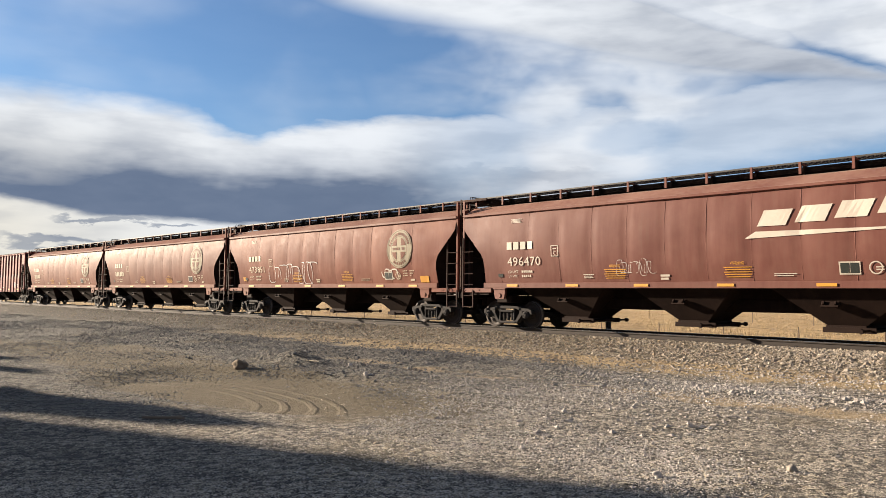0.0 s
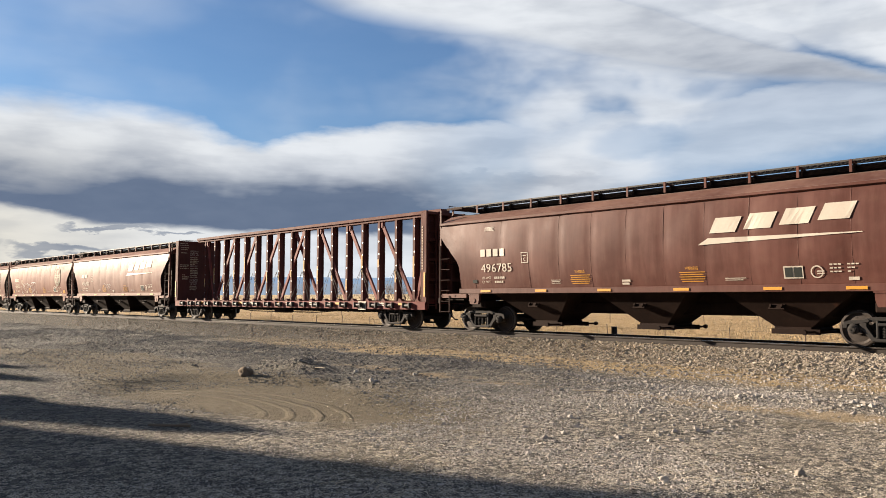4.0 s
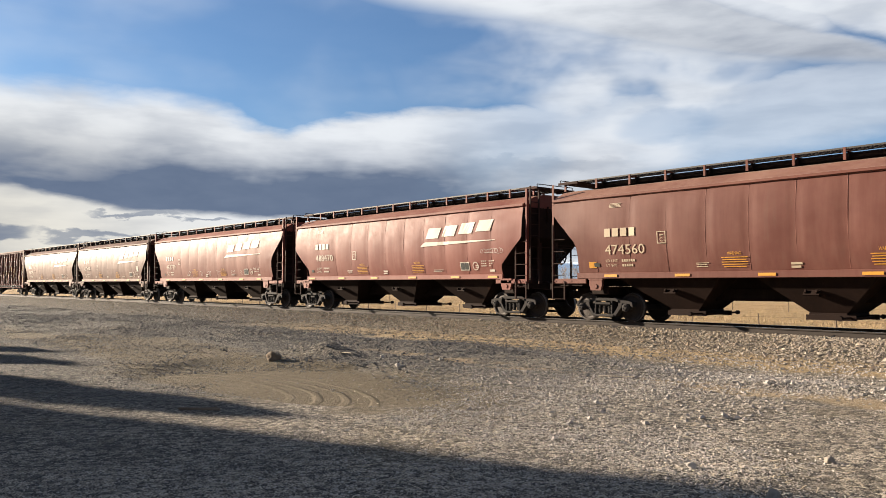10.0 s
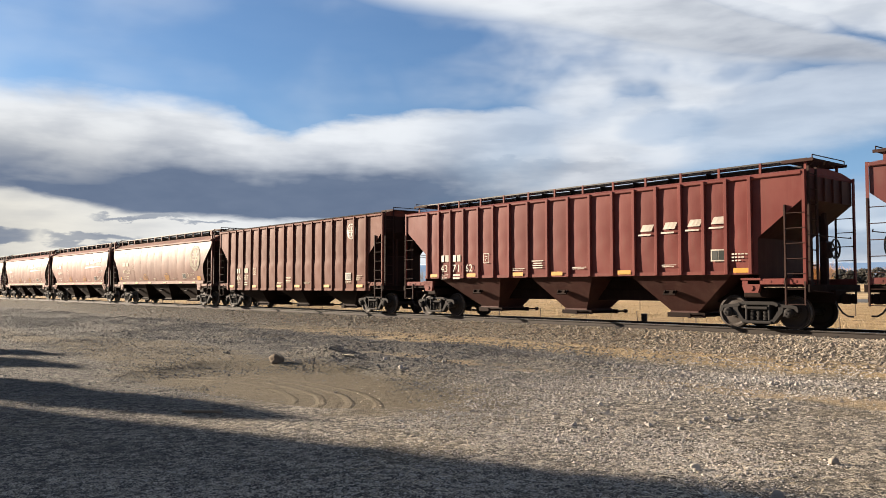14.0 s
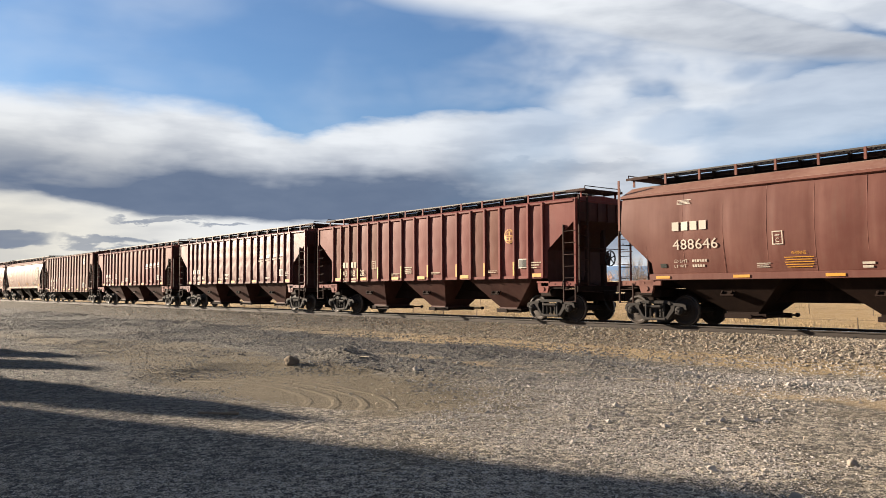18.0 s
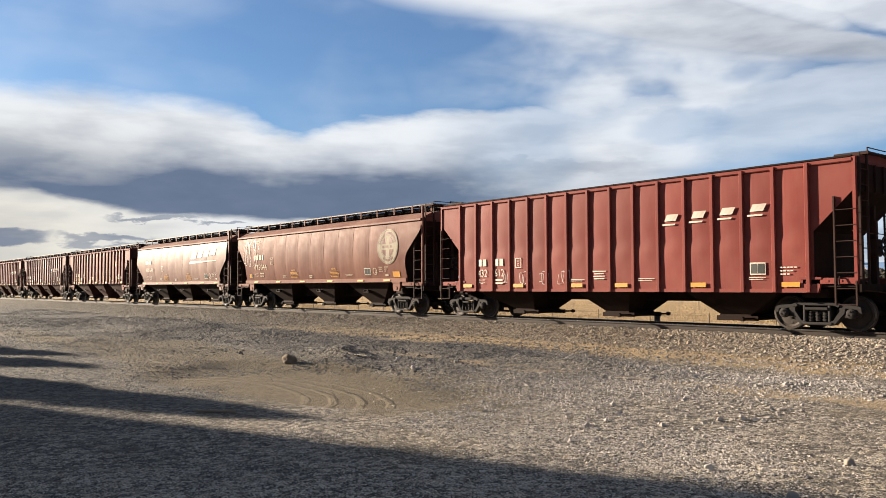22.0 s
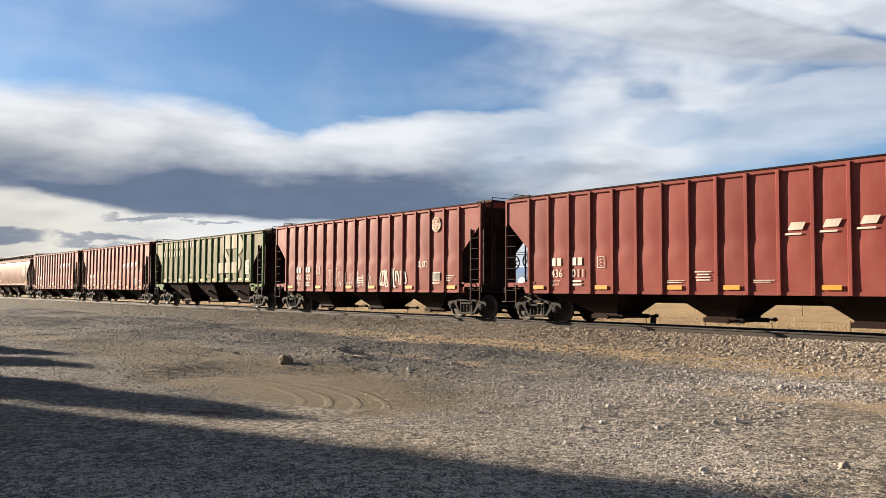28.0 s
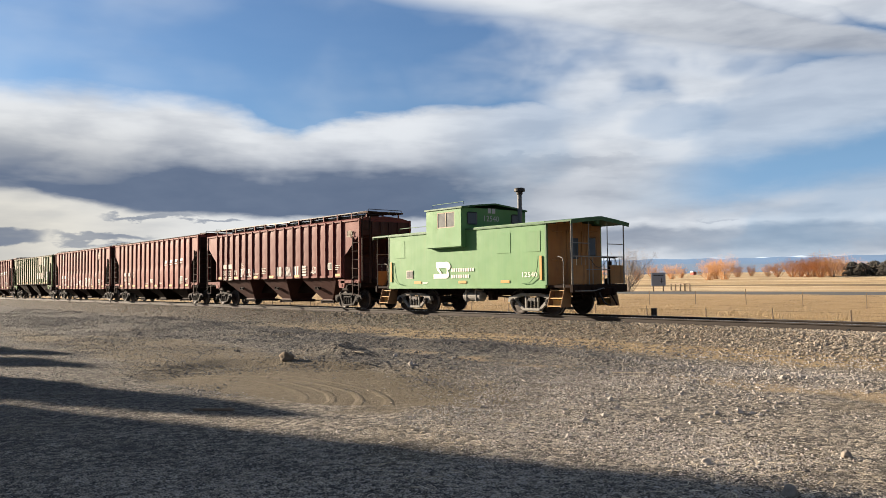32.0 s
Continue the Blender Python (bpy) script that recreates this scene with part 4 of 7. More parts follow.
def centrebeam(label):
    """A lumber flat car: deck, end bulkheads and a trussed wall along the middle."""
    car = tagged(empty("centrebeam_car"), label, "freight car", "cars of the grain train")
    L = 11.55
    part("deck", flat(lambda bm: (box(bm, -L, L, -1.38, 1.38, 1.0, 1.08), [box(bm, -L, L, s * 1.33 - 0.06, s * 1.33 + 0.06, 0.75, 1.07, bevel=0.012) for s in (-1, 1)], [box(bm, -L + 0.6 + 1.1 * i, -L + 0.7 + 1.1 * i, -1.36, 1.36, 1.07, 1.12) for i in range(21)])), OXIDE_DARK, car)
    part("centre_sill", flat(lambda bm: (box(bm, -11.3, 11.3, -0.3, 0.3, 0.6, 1.0, bevel=0.02), [box(bm, s * 9.35 - 0.4, s * 9.35 + 0.4, -1.2, 1.2, 0.86, 1.0) for s in (-1, 1)])), UNDER, car)
    for s in (-1, 1):
        bh = part("end_bulkhead", flat(lambda bm: box(bm, -0.06, 0.0, -1.38, 1.38, 1.05, 4.68)), BEAM, car, "dark red ribbed end bulkhead", Matrix.Translation((s * 11.33, 0, 0)) @ (Matrix.Identity(4) if s > 0 else Matrix.Rotation(math.pi, 4, "Z")))
        for y in (-1.33, -0.68, 0.0, 0.68, 1.33):
            part("stiffener", cached("bulkhead_stiffener", lambda: flat(lambda bm: box(bm, 0.0, 0.28, -0.05, 0.05, 1.05, 4.68, bevel=0.01))), BEAM, bh, "", Matrix.Translation((0, y, 0)))
        for z in (1.1, 1.9, 2.7, 3.5, 4.56):
            part("cross_rail", cached("bulkhead_rail", lambda: flat(lambda bm: box(bm, 0.0, 0.22, -1.36, 1.36, 0, 0.1))), BEAM, bh, "", Matrix.Translation((0, 0, z)))
        part("end_ladder", ladder_mesh(0.42, 0.8, 4.4), BEAM, car, "", Matrix.Translation((s * 11.58, -1.25 if s > 0 else 1.25, 0)) @ Matrix.Rotation(math.pi / 2 * s, 4, "Z"))
        coupler(car, s * 11.75, s)
        bogie(car, s * 9.3)
    part("top_chord", flat(lambda bm: (box(bm, -11.2, 11.2, -0.24, 0.24, 4.72, 4.86, bevel=0.01), box(bm, -11.2, 11.2, -0.17, 0.17, 4.62, 4.72))), BEAM, car)
    posts = [-10.21 + 1.2245 * i for i in range(18)]
    pm = flat(lambda bm: (box(bm, -0.075, 0.075, -0.16, -0.13, 1.08, 4.64), box(bm, -0.075, 0.075, 0.13, 0.16, 1.08, 4.64), box(bm, -0.012, 0.012, -0.13, 0.13, 1.08, 4.64)))
    me = bpy.data.meshes.new("centre_post")
    pm.to_mesh(me)
    pm.free()
    for x in posts:
        part("centre_post", me, BEAM, car, "", Matrix.Translation((x, 0, 0)))
    for hi, lo in ((0, 1), (3, 1), (5, 3), (7, 5), (9, 7), (8, 10), (10, 12), (12, 14), (14, 16), (17, 16)):
        k = 0.16 if hi < lo else -0.16
        p, r = (posts[hi] + k, 0, 4.52), (posts[lo] - k * 0.9, 0, 1.16)
        y = 0.06 if (hi, lo) == (8, 10) else -0.06
        part("diagonal_brace", flat(lambda bm: (bar(bm, (p[0], y, p[2]), (r[0], y, r[2]), 0.09, 0.16), box(bm, p[0] - 0.14, p[0] + 0.14, y - 0.07, y + 0.07, 4.3, 4.64, bevel=0.06), box(bm, r[0] - 0.13, r[0] + 0.13, y - 0.06, y + 0.06, 1.08, 1.34, bevel=0.05))), OXIDE_DARK, car)
    for i, x in enumerate(posts):
        z = (1.9, 2.3, 2.1, 2.6, 1.6)[i * 7 % 5]
        part("scuffed_strip", flat(lambda bm: box(bm, -0.06, 0.05, -0.172, -0.16, z, z + (0.5, 0.9, 0.35)[i % 3], bevel=0.004)), WORN, car, "scuffed tan strip on a post", Matrix.Translation((x, 0, 0)))
        for k in range(6):
            part("strap_hook", cached("strap_hook", lambda: flat(lambda bm: box(bm, -0.02, 0.03, -0.172, -0.158, 0, 0.07))), GALV, car, "", Matrix.Translation((x + 0.04, 0, 1.5 + 0.55 * k)))
    # loading instructions stencilled inside the end bulkhead
    face = -11.268

    def notice(text, y, z, h, w):
        co, fa = letters(text, 1.0)
        x0, x1 = min(c[0] for c in co), max(c[0] for c in co)
        z0, z1 = min(c[2] for c in co), max(c[2] for c in co)
        me = bpy.data.meshes.new("stencil")
        me.from_pydata([(face, y + (a - x0) / (x1 - x0) * w, z + (c - z0) / (z1 - z0) * h) for a, b, c in co], [], fa)
        part("stencil", me, WHITE, car)

    def rows(y, z, widths, h=0.05, gap=0.055):
        co, fa = [], []
        for k, ww in enumerate(widths):
            u = 0.0
            while u < ww:
                v = min(ww, u + random.choice((0.06, 0.1, 0.14)))
                o = len(co)
                zz = z - k * (h + gap)
                co += [(face, y + u, zz), (face, y + v, zz), (face, y + v, zz + h), (face, y + u, zz + h)]
                fa.append((o, o + 1, o + 2, o + 3))
                u = v + 0.025
        me = bpy.data.meshes.new("stencil_rows")
        me.from_pydata(co, [], fa)
        part("stencil_rows", me, CREAM, car)
    for k, (text, ww) in enumerate((("LOADING AND", 0.56), ("UNLOADING", 0.47), ("INSTRUCTION", 0.52))):
        notice(text, -0.62, 4.04 - 0.12 * k, 0.085, ww)
    rows(-0.62, 3.66, (0.5, 0.52, 0.55, 0.5, 0.3))
    notice("SAFETY FIRST", -0.62, 3.12, 0.085, 0.5)
    rows(-0.62, 3.0, (0.5, 0.46, 0.5, 0.52, 0.44, 0.5))
    notice("WARNING", -0.62, 2.28, 0.1, 0.5)
    notice("DO NOT MOVE", -0.62, 2.16, 0.08, 0.48)
    notice("CAR UNLESS", -0.62, 2.04, 0.08, 0.46)
    rows(-0.62, 1.92, (0.44, 0.48, 0.4))
    rows(-1.26, 4.5, (0.5, 0.55))
    rows(-1.2, 4.25, (0.5, 0.4, 0.0, 0.42))
    rows(-1.26, 3.2, (0.58, 0.52, 0.55))
    rows(-1.1, 2.6, (0.16, 0.4, 0.36), 0.07)
    for s, x in ((-1, -11.55), (1, 11.47)):
        lay("yellow_marker", *strip(0.09, 0.95), x, 1.28, lambda a, b: -1.388, YELLOW, car)
    lay("stencil_column", *strip(0.07, 0.06, 16, 0.05), 11.35, 4.0, lambda a, b: -1.384, CREAM, car)
    for text, x in (("300", -6.2), ("575", -5.3)):
        co, fa = letters(text, 1.0)
        x0, x1 = min(c[0] for c in co), max(c[0] for c in co)
        z0, z1 = min(c[2] for c in co), max(c[2] for c in co)
        lay("car_number", [((a - x0) / (x1 - x0) * 0.43, 0, (c - z0) / (z1 - z0) * 0.16) for a, b, c in co], fa, x, 0.86, lambda a, b: -1.395, WHITE, car)
    lay("owner_mark", *joined(*[moved(strip(0.14, 0.15), 0.2 * k, 0) for k in range(3)]), -7.64, 0.85, lambda a, b: -1.395, WHITE, car)
    # winches, risers and stencils along the deck's edge
    for i in range(20):
        x = -10.4 + 1.1 * i
        part("tie_down_winch", cached("winch", lambda: flat(lambda bm: (lathe(bm, [(0.07, -0.2), (0.07, 0.2)], 10, "x"), box(bm, -0.22, -0.18, -0.1, 0.08, -0.1, 0.12), box(bm, 0.18, 0.22, -0.1, 0.08, -0.1, 0.12)))), BLACK, car, "", Matrix.Translation((x, -1.44, 0.92)))
        part("deck_riser", cached("riser", lambda: flat(lambda bm: slab(bm, [(-0.12, 0), (0.12, 0), (0.06, 0.12), (-0.06, 0.12)], -0.1, 0.1))), BEAM, car, "", Matrix.Translation((x + 0.5, -1.25, 1.08)))
    for i in range(8):
        x = -9.9 + 2.5 * i
        part("tie_down_cable", flat(lambda bm: (pipe(bm, [(x, -0.2, 1.12), (x + 0.6, -0.2, 2.6), (x + 1.25, -0.2, 1.12)], 0.014, 4), pipe(bm, [(x - 0.45, -0.22, 1.12), (x + 0.62, -0.22, 2.55), (x + 1.7, -0.22, 1.12)], 0.012, 4))), BLACK, car)
    for i, x in enumerate((-8.3, -3.6, 0.2, 5.4, 9.9)):
        lay("yellow_marker", *strip(0.5 if x < 11 else 0.3, 0.1), x, 0.93, lambda a, b: -1.395, YELLOW, car)
    for x in (-9.4, -2.6, 1.2, 3.3, 4.6, 8.4):
        lay("stencil_bar", *strip(0.55, 0.05, 2, 0.03), x, 0.98, lambda a, b: -1.395, WHITE, car)
    part("data_plate", flat(lambda bm: (box(bm, -0.28, 0.28, -0.02, 0.0, -0.18, 0.18))), WHITE, car, "white framed stencil panel", Matrix.Translation((7.43, -1.4, 0.9)))
    for x in (-0.14, 0.14):
        part("data_panel", flat(lambda bm: box(bm, -0.11, 0.11, -0.008, 0.0, -0.13, 0.13)), DECAL, car, "", Matrix.Translation((7.43 + x, -1.425, 0.9)))
    for x in (-4.5, -3.2, 3.0, 4.4, 6.2):
        part("step_hanger", flat(lambda bm: pipe(bm, [(0, 0, 0.9), (0, 0, 0.62), (0.12, 0, 0.62), (0.12, 0, 0.9)], 0.03)), UNDER, car, "", Matrix.Translation((x, -1.3, 0)))
    part("train_line_pipe", flat(lambda bm: (pipe(bm, [(-8, -0.7, 0.85), (-3, -0.8, 0.55), (3, -0.8, 0.55), (8, -0.7, 0.85)], 0.05), box(bm, -0.6, 0.5, -1.0, -0.5, 0.5, 0.85, bevel=0.05))), UNDER, car)
    return car

def caboose(label):
    car = tagged(empty("caboose"), label, "caboose", "cars of the grain train")
    B = 4.65

    def arch(bm, x0, x1, w, z0, rise, thick=0.06):
        prof = [(w * q, z0 + rise * (1 - abs(q)) + 0.05 * (1 - q * q)) for q in (-1, -0.97, -0.5, -0.08, 0, 0.08, 0.5, 0.97, 1)]
        low = [(y, z - thick) for y, z in prof[::-1]]
        allp = prof + low
        c = [[bm.verts.new((x, y, z)) for y, z in allp] for x in (x0, x1)]
        for i in range(len(allp)):
            j = (i + 1) % len(allp)
            bm.faces.new((c[0][i], c[1][i], c[1][j], c[0][j]))
        n = len(prof)
        for q, col in enumerate(c):
            for i in range(n - 1):
                bm.faces.new((col[i], col[i + 1], col[2 * n - 2 - i], col[2 * n - 1 - i]))
        bmesh.ops.recalc_face_normals(bm, faces=bm.faces)

    def shell(bm):
        for s in (-1, 1):
            box(bm, -B, B, s * 1.48 - 0.03, s * 1.48 + 0.03, 1.06, 3.3)
    part("side_wall", flat(shell), GREEN, car, "faded light green riveted steel side")
    for s in (-1, 1):
        end = part("end_wall", flat(lambda bm: ([box(bm, -0.03, 0.03, min(s2 * a, s2 * b), max(s2 * a, s2 * b), 1.0, z) for s2 in (-1, 1) for a, b, z in ((0.42, 0.95, 3.29), (0.95, 1.45, 3.23))], box(bm, -0.03, 0.03, -0.42, 0.42, 3.0, 3.34))), YELLOW_END, car, "grimy yellow end wall", Matrix.Translation((s * (B - 0.02), 0, 0)))
        door = part("end_door", flat(lambda bm: (box(bm, -0.02, 0.02, -0.4, 0.4, 1.02, 2.0), box(bm, -0.02, 0.02, -0.4, -0.22, 2.0, 2.98), box(bm, -0.02, 0.02, 0.22, 0.4, 2.0, 2.98), box(bm, -0.02, 0.02, -0.22, 0.22, 2.75, 2.98), box(bm, 0.0, 0.05, -0.44, -0.38, 1.0, 3.02), box(bm, 0.0, 0.05, 0.38, 0.44, 1.0, 3.02), box(bm, 0.0, 0.05, -0.44, 0.44, 2.98, 3.04))), YELLOW_END, end, "brown-stained end door")
        part("door_glass", flat(lambda bm: box(bm, -0.008, 0.008, -0.22, 0.22, 2.0, 2.75)), GLASS, end)
        part("end_window", flat(lambda bm: (box(bm, -0.01, 0.045, -0.24, 0.24, -0.36, 0.36, bevel=0.05))), GLASS, end, "dark glazed end window", Matrix.Translation((0.0, 0.95, 2.45)))
        part("window_rim", flat(lambda bm: (box(bm, 0, 0.05, -0.29, 0.29, 0.36, 0.41), box(bm, 0, 0.05, -0.29, 0.29, -0.41, -0.36), box(bm, 0, 0.05, -0.29, -0.24, -0.36, 0.36), box(bm, 0, 0.05, 0.24, 0.29, -0.36, 0.36))), YELLOW_END, end, "", Matrix.Translation((0.0, 0.95, 2.45)))
        if s < 0:
            for o in end.children:
                o.location.x -= 0.06
        # platform, steps, rails
        part("platform", flat(lambda bm: (box(bm, 0, 1.15, -1.42, 1.42, 0.98, 1.06), box(bm, 1.05, 1.2, -1.45, 1.45, 0.8, 1.08, bevel=0.02))), UNDER, car, "", Matrix.Translation((s * B, 0, 0)) @ (Matrix.Identity(4) if s > 0 else Matrix.Rotation(math.pi, 4, "Z")))
        for y in (-1, 1):
            turn_s = Matrix.Translation((s * (B + 0.42), y * 1.2, 0)) @ (Matrix.Identity(4) if y < 0 else Matrix.Rotation(math.pi, 4, "Z"))
            st = part("step_unit", flat(lambda bm: [bm.faces.new(f) for x in (-0.32, 0.3) for f in prism([(x + q, b, c) for q in (0, 0.025) for b, c in ((-0.38, 0.3), (0.12, 0.3), (0.2, 1.02), (-0.16, 1.02))], bm)]), STEP_BROWN, car, "stained brown platform step sides", turn_s)
            for k, z in enumerate((0.33, 0.6, 0.86)):
                part("tread", flat(lambda bm: box(bm, -0.295, 0.3, -0.36 + 0.1 * k, -0.1 + 0.1 * k, z, z + 0.03)), STEP_YELLOW, st, "worn yellow step tread")
                part("riser", flat(lambda bm: box(bm, -0.295, 0.3, -0.1 + 0.1 * k, -0.08 + 0.1 * k, z, z + 0.24)), STEP_BROWN if k else STEP_YELLOW, st)
            part("grab_rail", flat(lambda bm: pipe(bm, [(0, 0, 1.05), (0, 0, 3.2)], 0.035)), TRUCK_PALE, car, "", Matrix.Translation((s * (B + 1.1), y * 1.4, 0)))
            part("curved_rail", flat(lambda bm: pipe(bm, [(0.25, 0, 0.95), (0.25, 0, 1.85), (0.2, 0, 2.0), (0.05, 0, 2.05), (-0.5 + 0.5, 0, 2.05)], 0.035)), TRUCK_PALE, car, "", Matrix.Translation((s * (B + 0.5), y * 1.42, 0)))
        part("end_railing", flat(lambda bm: (pipe(bm, [(0, -1.4, 2.05), (0, 1.4, 2.05)], 0.035), pipe(bm, [(0, -1.4, 1.6), (0, 1.4, 1.6)], 0.03), [pipe(bm, [(0, y, 1.05), (0, y, 3.25 if abs(y) > 0.4 else 2.05)], 0.032) for y in (-0.5, -0.3, 0.3, 0.5)], [pipe(bm, [(0, y, 1.05), (0, y, 2.05)], 0.02) for y in (-1.15, -0.9, -0.7, 0.7, 0.9, 1.15)])), TRUCK_PALE, car, "grey pipe railing", Matrix.Translation((s * (B + 1.1), 0, 0)))
        for y in (-1.0, 1.0):
            part("rail_panel", flat(lambda bm: (box(bm, -0.015, 0.015, -0.36, 0.36, 1.1, 1.72, bevel=0.01), box(bm, -0.02, 0.02, -0.38, 0.38, 1.7, 1.75))), YELLOW_END, car, "rust-stained sheet panel on the end railing", Matrix.Translation((s * (B + 1.1), y, 0)))
        part("mid_rail", flat(lambda bm: (pipe(bm, [(0, -1.4, 2.5), (0, -0.5, 2.5)], 0.03), pipe(bm, [(0, 0.5, 2.5), (0, 1.4, 2.5)], 0.03), pipe(bm, [(0, -1.38, 1.05), (0, -1.38, 3.25)], 0.034), pipe(bm, [(0, 1.38, 1.05), (0, 1.38, 3.25)], 0.034))), TRUCK_PALE, car, "", Matrix.Translation((s * (B + 1.13), 0, 0)))
        part("corner_trim", flat(lambda bm: box(bm, -0.03, 0.03, -1.52, -1.44, 1.05, 3.24)), GREEN_DARK, car, "", Matrix.Translation((s * (B + 0.03), 0, 0)))
        part("uncoupling_lever", flat(lambda bm: pipe(bm, [(0, -1.4, 0.86), (0.05, -0.5, 0.86), (0.15, -0.1, 0.95), (0.2, 0.1, 0.75)], 0.035)), TRUCK_PALE, car, "", Matrix.Translation((s * (B + 1.25), 0, 0)))
        part("brake_stand", flat(lambda bm: (box(bm, -0.07, 0.07, -0.07, 0.07, 1.05, 1.9, bevel=0.02), box(bm, -0.16, 0.16, -0.12, 0.12, 1.05, 1.3, bevel=0.04), lathe(bm, [(0.26, 2.02), (0.29, 2.02), (0.29, 2.05), (0.26, 2.05), (0.26, 2.02)], 18, "z", (0, 0, 0), False), pipe(bm, [(0, 0, 1.9), (0, 0, 2.05)], 0.06), pipe(bm, [(-0.27, 0, 2.03), (0.27, 0, 2.03)], 0.03))), UNDER, car, "rusty hand brake stand", Matrix.Translation((s * (B + 0.9), 0.85 * s, 0)))
        for y, z, w_ in ((-0.95, 2.95, 0.5), (0.95, 3.0, 0.5), (-0.95, 1.95, 0.62)):
            part("grab_bar", flat(lambda bm: pipe(bm, [(s * 0.02, -w_ / 2, 0.04), (s * 0.09, -w_ / 2, 0), (s * 0.09, w_ / 2, 0), (s * 0.02, w_ / 2, 0.04)], 0.03)), YELLOW_END, car, "", Matrix.Translation((s * (B + 0.02), y, z)))
        part("marker_lamp", flat(lambda bm: lathe(bm, [(0.09, 0.0), (0.1, s * 0.1), (0.06, s * 0.12)], 12, "x")), GREEN_DARK, car, "dark green marker lamp bracket", Matrix.Translation((s * (B + 1.0), 0.0, 3.28)))
        part("air_piping", flat(lambda bm: (pipe(bm, [(s * 0.0, -0.5, 1.02), (s * 0.12, -0.5, 0.85), (s * 0.2, -0.4, 0.6), (s * 0.26, -0.36, 0.4)], 0.055), pipe(bm, [(0, 0.5, 1.02), (s * 0.1, 0.5, 0.7), (s * 0.3, 0.55, 0.35)], 0.06), box(bm, -0.12, 0.12, -0.3, 0.3, 0.62, 0.98, bevel=0.04), pipe(bm, [(s * 0.05, -1.2, 1.0), (s * 0.14, -1.1, 0.72), (s * 0.1, -0.95, 0.62), (s * 0.02, -1.0, 0.8)], 0.03))), UNDER, car, "", Matrix.Translation((s * (B + 1.15), 0, 0)))
        part("safety_chain", flat(lambda bm: pipe(bm, [(0, 0.5, 2.0), (0, 0.2, 1.72), (0, 0.0, 1.66), (0, -0.2, 1.72), (0, -0.5, 2.0)], 0.016, 4)), BLACK, car, "", Matrix.Translation((s * (B + 1.12), 0, 0)))
        coupler(car, s * (B + 1.35), s)
        bogie(car, s * 3.5, True)
    part("roof", flat(lambda bm: arch(bm, -B - 1.25, B + 1.25, 1.56, 3.28, 0.13)), GREEN_DARK, car, "dark green arched roof")
    part("eave_strip", flat(lambda bm: [box(bm, -B, B, s * 1.53 - 0.02, s * 1.53 + 0.02, 3.2, 3.3) for s in (-1, 1)]), GREEN, car)
    for s in (-1, 1):
        part("fascia", flat(lambda bm: arch(bm, 0, 0.04, 1.55, 3.24, 0.13, 0.1)), GREEN_DARK, car, "", Matrix.Translation((s * (B + 1.22) - 0.02, 0, 0)))
    # wide cupola
    cup = part("cupola", flat(lambda bm: ([box(bm, -1.72, 0.45, s * 1.73 - 0.03, s * 1.73 + 0.03, 2.6, 3.36) for s in (-1, 1)], [box(bm, -1.72, 0.45, s * 1.73 - 0.03, s * 1.73 + 0.03, 3.98, 4.12) for s in (-1, 1)], [box(bm, a, b, s * 1.73 - 0.03, s * 1.73 + 0.03, 3.36, 3.98) for s in (-1, 1) for a, b in ((-1.72, -1.02), (0.05, 0.45))],
                                          [box(bm, x - 0.03, x + 0.03, -1.7, 1.7, 3.3, 4.12) for x in (-1.69, 0.42)], [box(bm, x - 0.03, x + 0.03, s * 1.6 - 0.1, s * 1.6 + 0.1, 2.6, 3.3) for x in (-1.69, 0.42) for s in (-1, 1)], [box(bm, -1.72, 0.45, s * 1.6 - 0.12, s * 1.6 + 0.1, 2.57, 2.62) for s in (-1, 1)])), GREEN, car, "light green wide-vision cupola")
    part("cupola_roof", flat(lambda bm: arch(bm, -1.8, 0.53, 1.8, 4.15, 0.15)), GREEN_DARK, cup, "dark green arched cupola roof")
    for s in (-1, 1):
        win = part("window", flat(lambda bm: (box(bm, -1.02, 0.05, -0.02, 0.02, 3.36, 3.395), box(bm, -1.02, 0.05, -0.02, 0.02, 3.945, 3.98), box(bm, -1.02, -0.985, -0.02, 0.02, 3.395, 3.945), box(bm, 0.015, 0.05, -0.02, 0.02, 3.395, 3.945), box(bm, -0.5, -0.465, -0.02, 0.02, 3.395, 3.945))), CREAM, cup, "cream framed sliding window", Matrix.Translation((0, s * 1.735, 0)))
        for a in (-0.985, -0.465):
            part("pane", flat(lambda bm: box(bm, a, a + 0.48, -0.006, 0.006, 3.395, 3.945)), SKY_PANE, win)
    for x in (-1.725, 0.455):
        for y in (-1.2, 1.2):
            part("end_pane", flat(lambda bm: box(bm, -0.008, 0.008, -0.25, 0.25, -0.26, 0.24, bevel=0.05)), GLASS, cup, "", Matrix.Translation((x, y, 3.72)))
    part("smoke_stack", flat(lambda bm: (lathe(bm, [(0.09, 3.4), (0.09, 4.78)], 14, "z"), lathe(bm, [(0.1, 4.1), (0.1, 4.14)], 14, "z"))), STACK, car, "grey stove pipe with a black cap", Matrix.Translation((1.0, 0.9, 0)))
    part("stack_cap", flat(lambda bm: (lathe(bm, [(0.12, 4.72), (0.13, 4.82), (0.22, 4.84), (0.22, 4.95), (0.18, 4.98)], 16, "z"))), BLACK, car, "sooty black cap", Matrix.Translation((1.0, 0.9, 0)))
    part("roof_rail", flat(lambda bm: pipe(bm, [(-2.3, -1.2, 3.45), (-2.3, -1.2, 3.56), (-4.3, -1.2, 3.56), (-4.3, -1.2, 3.45)], 0.03)), GREEN_DARK, car)
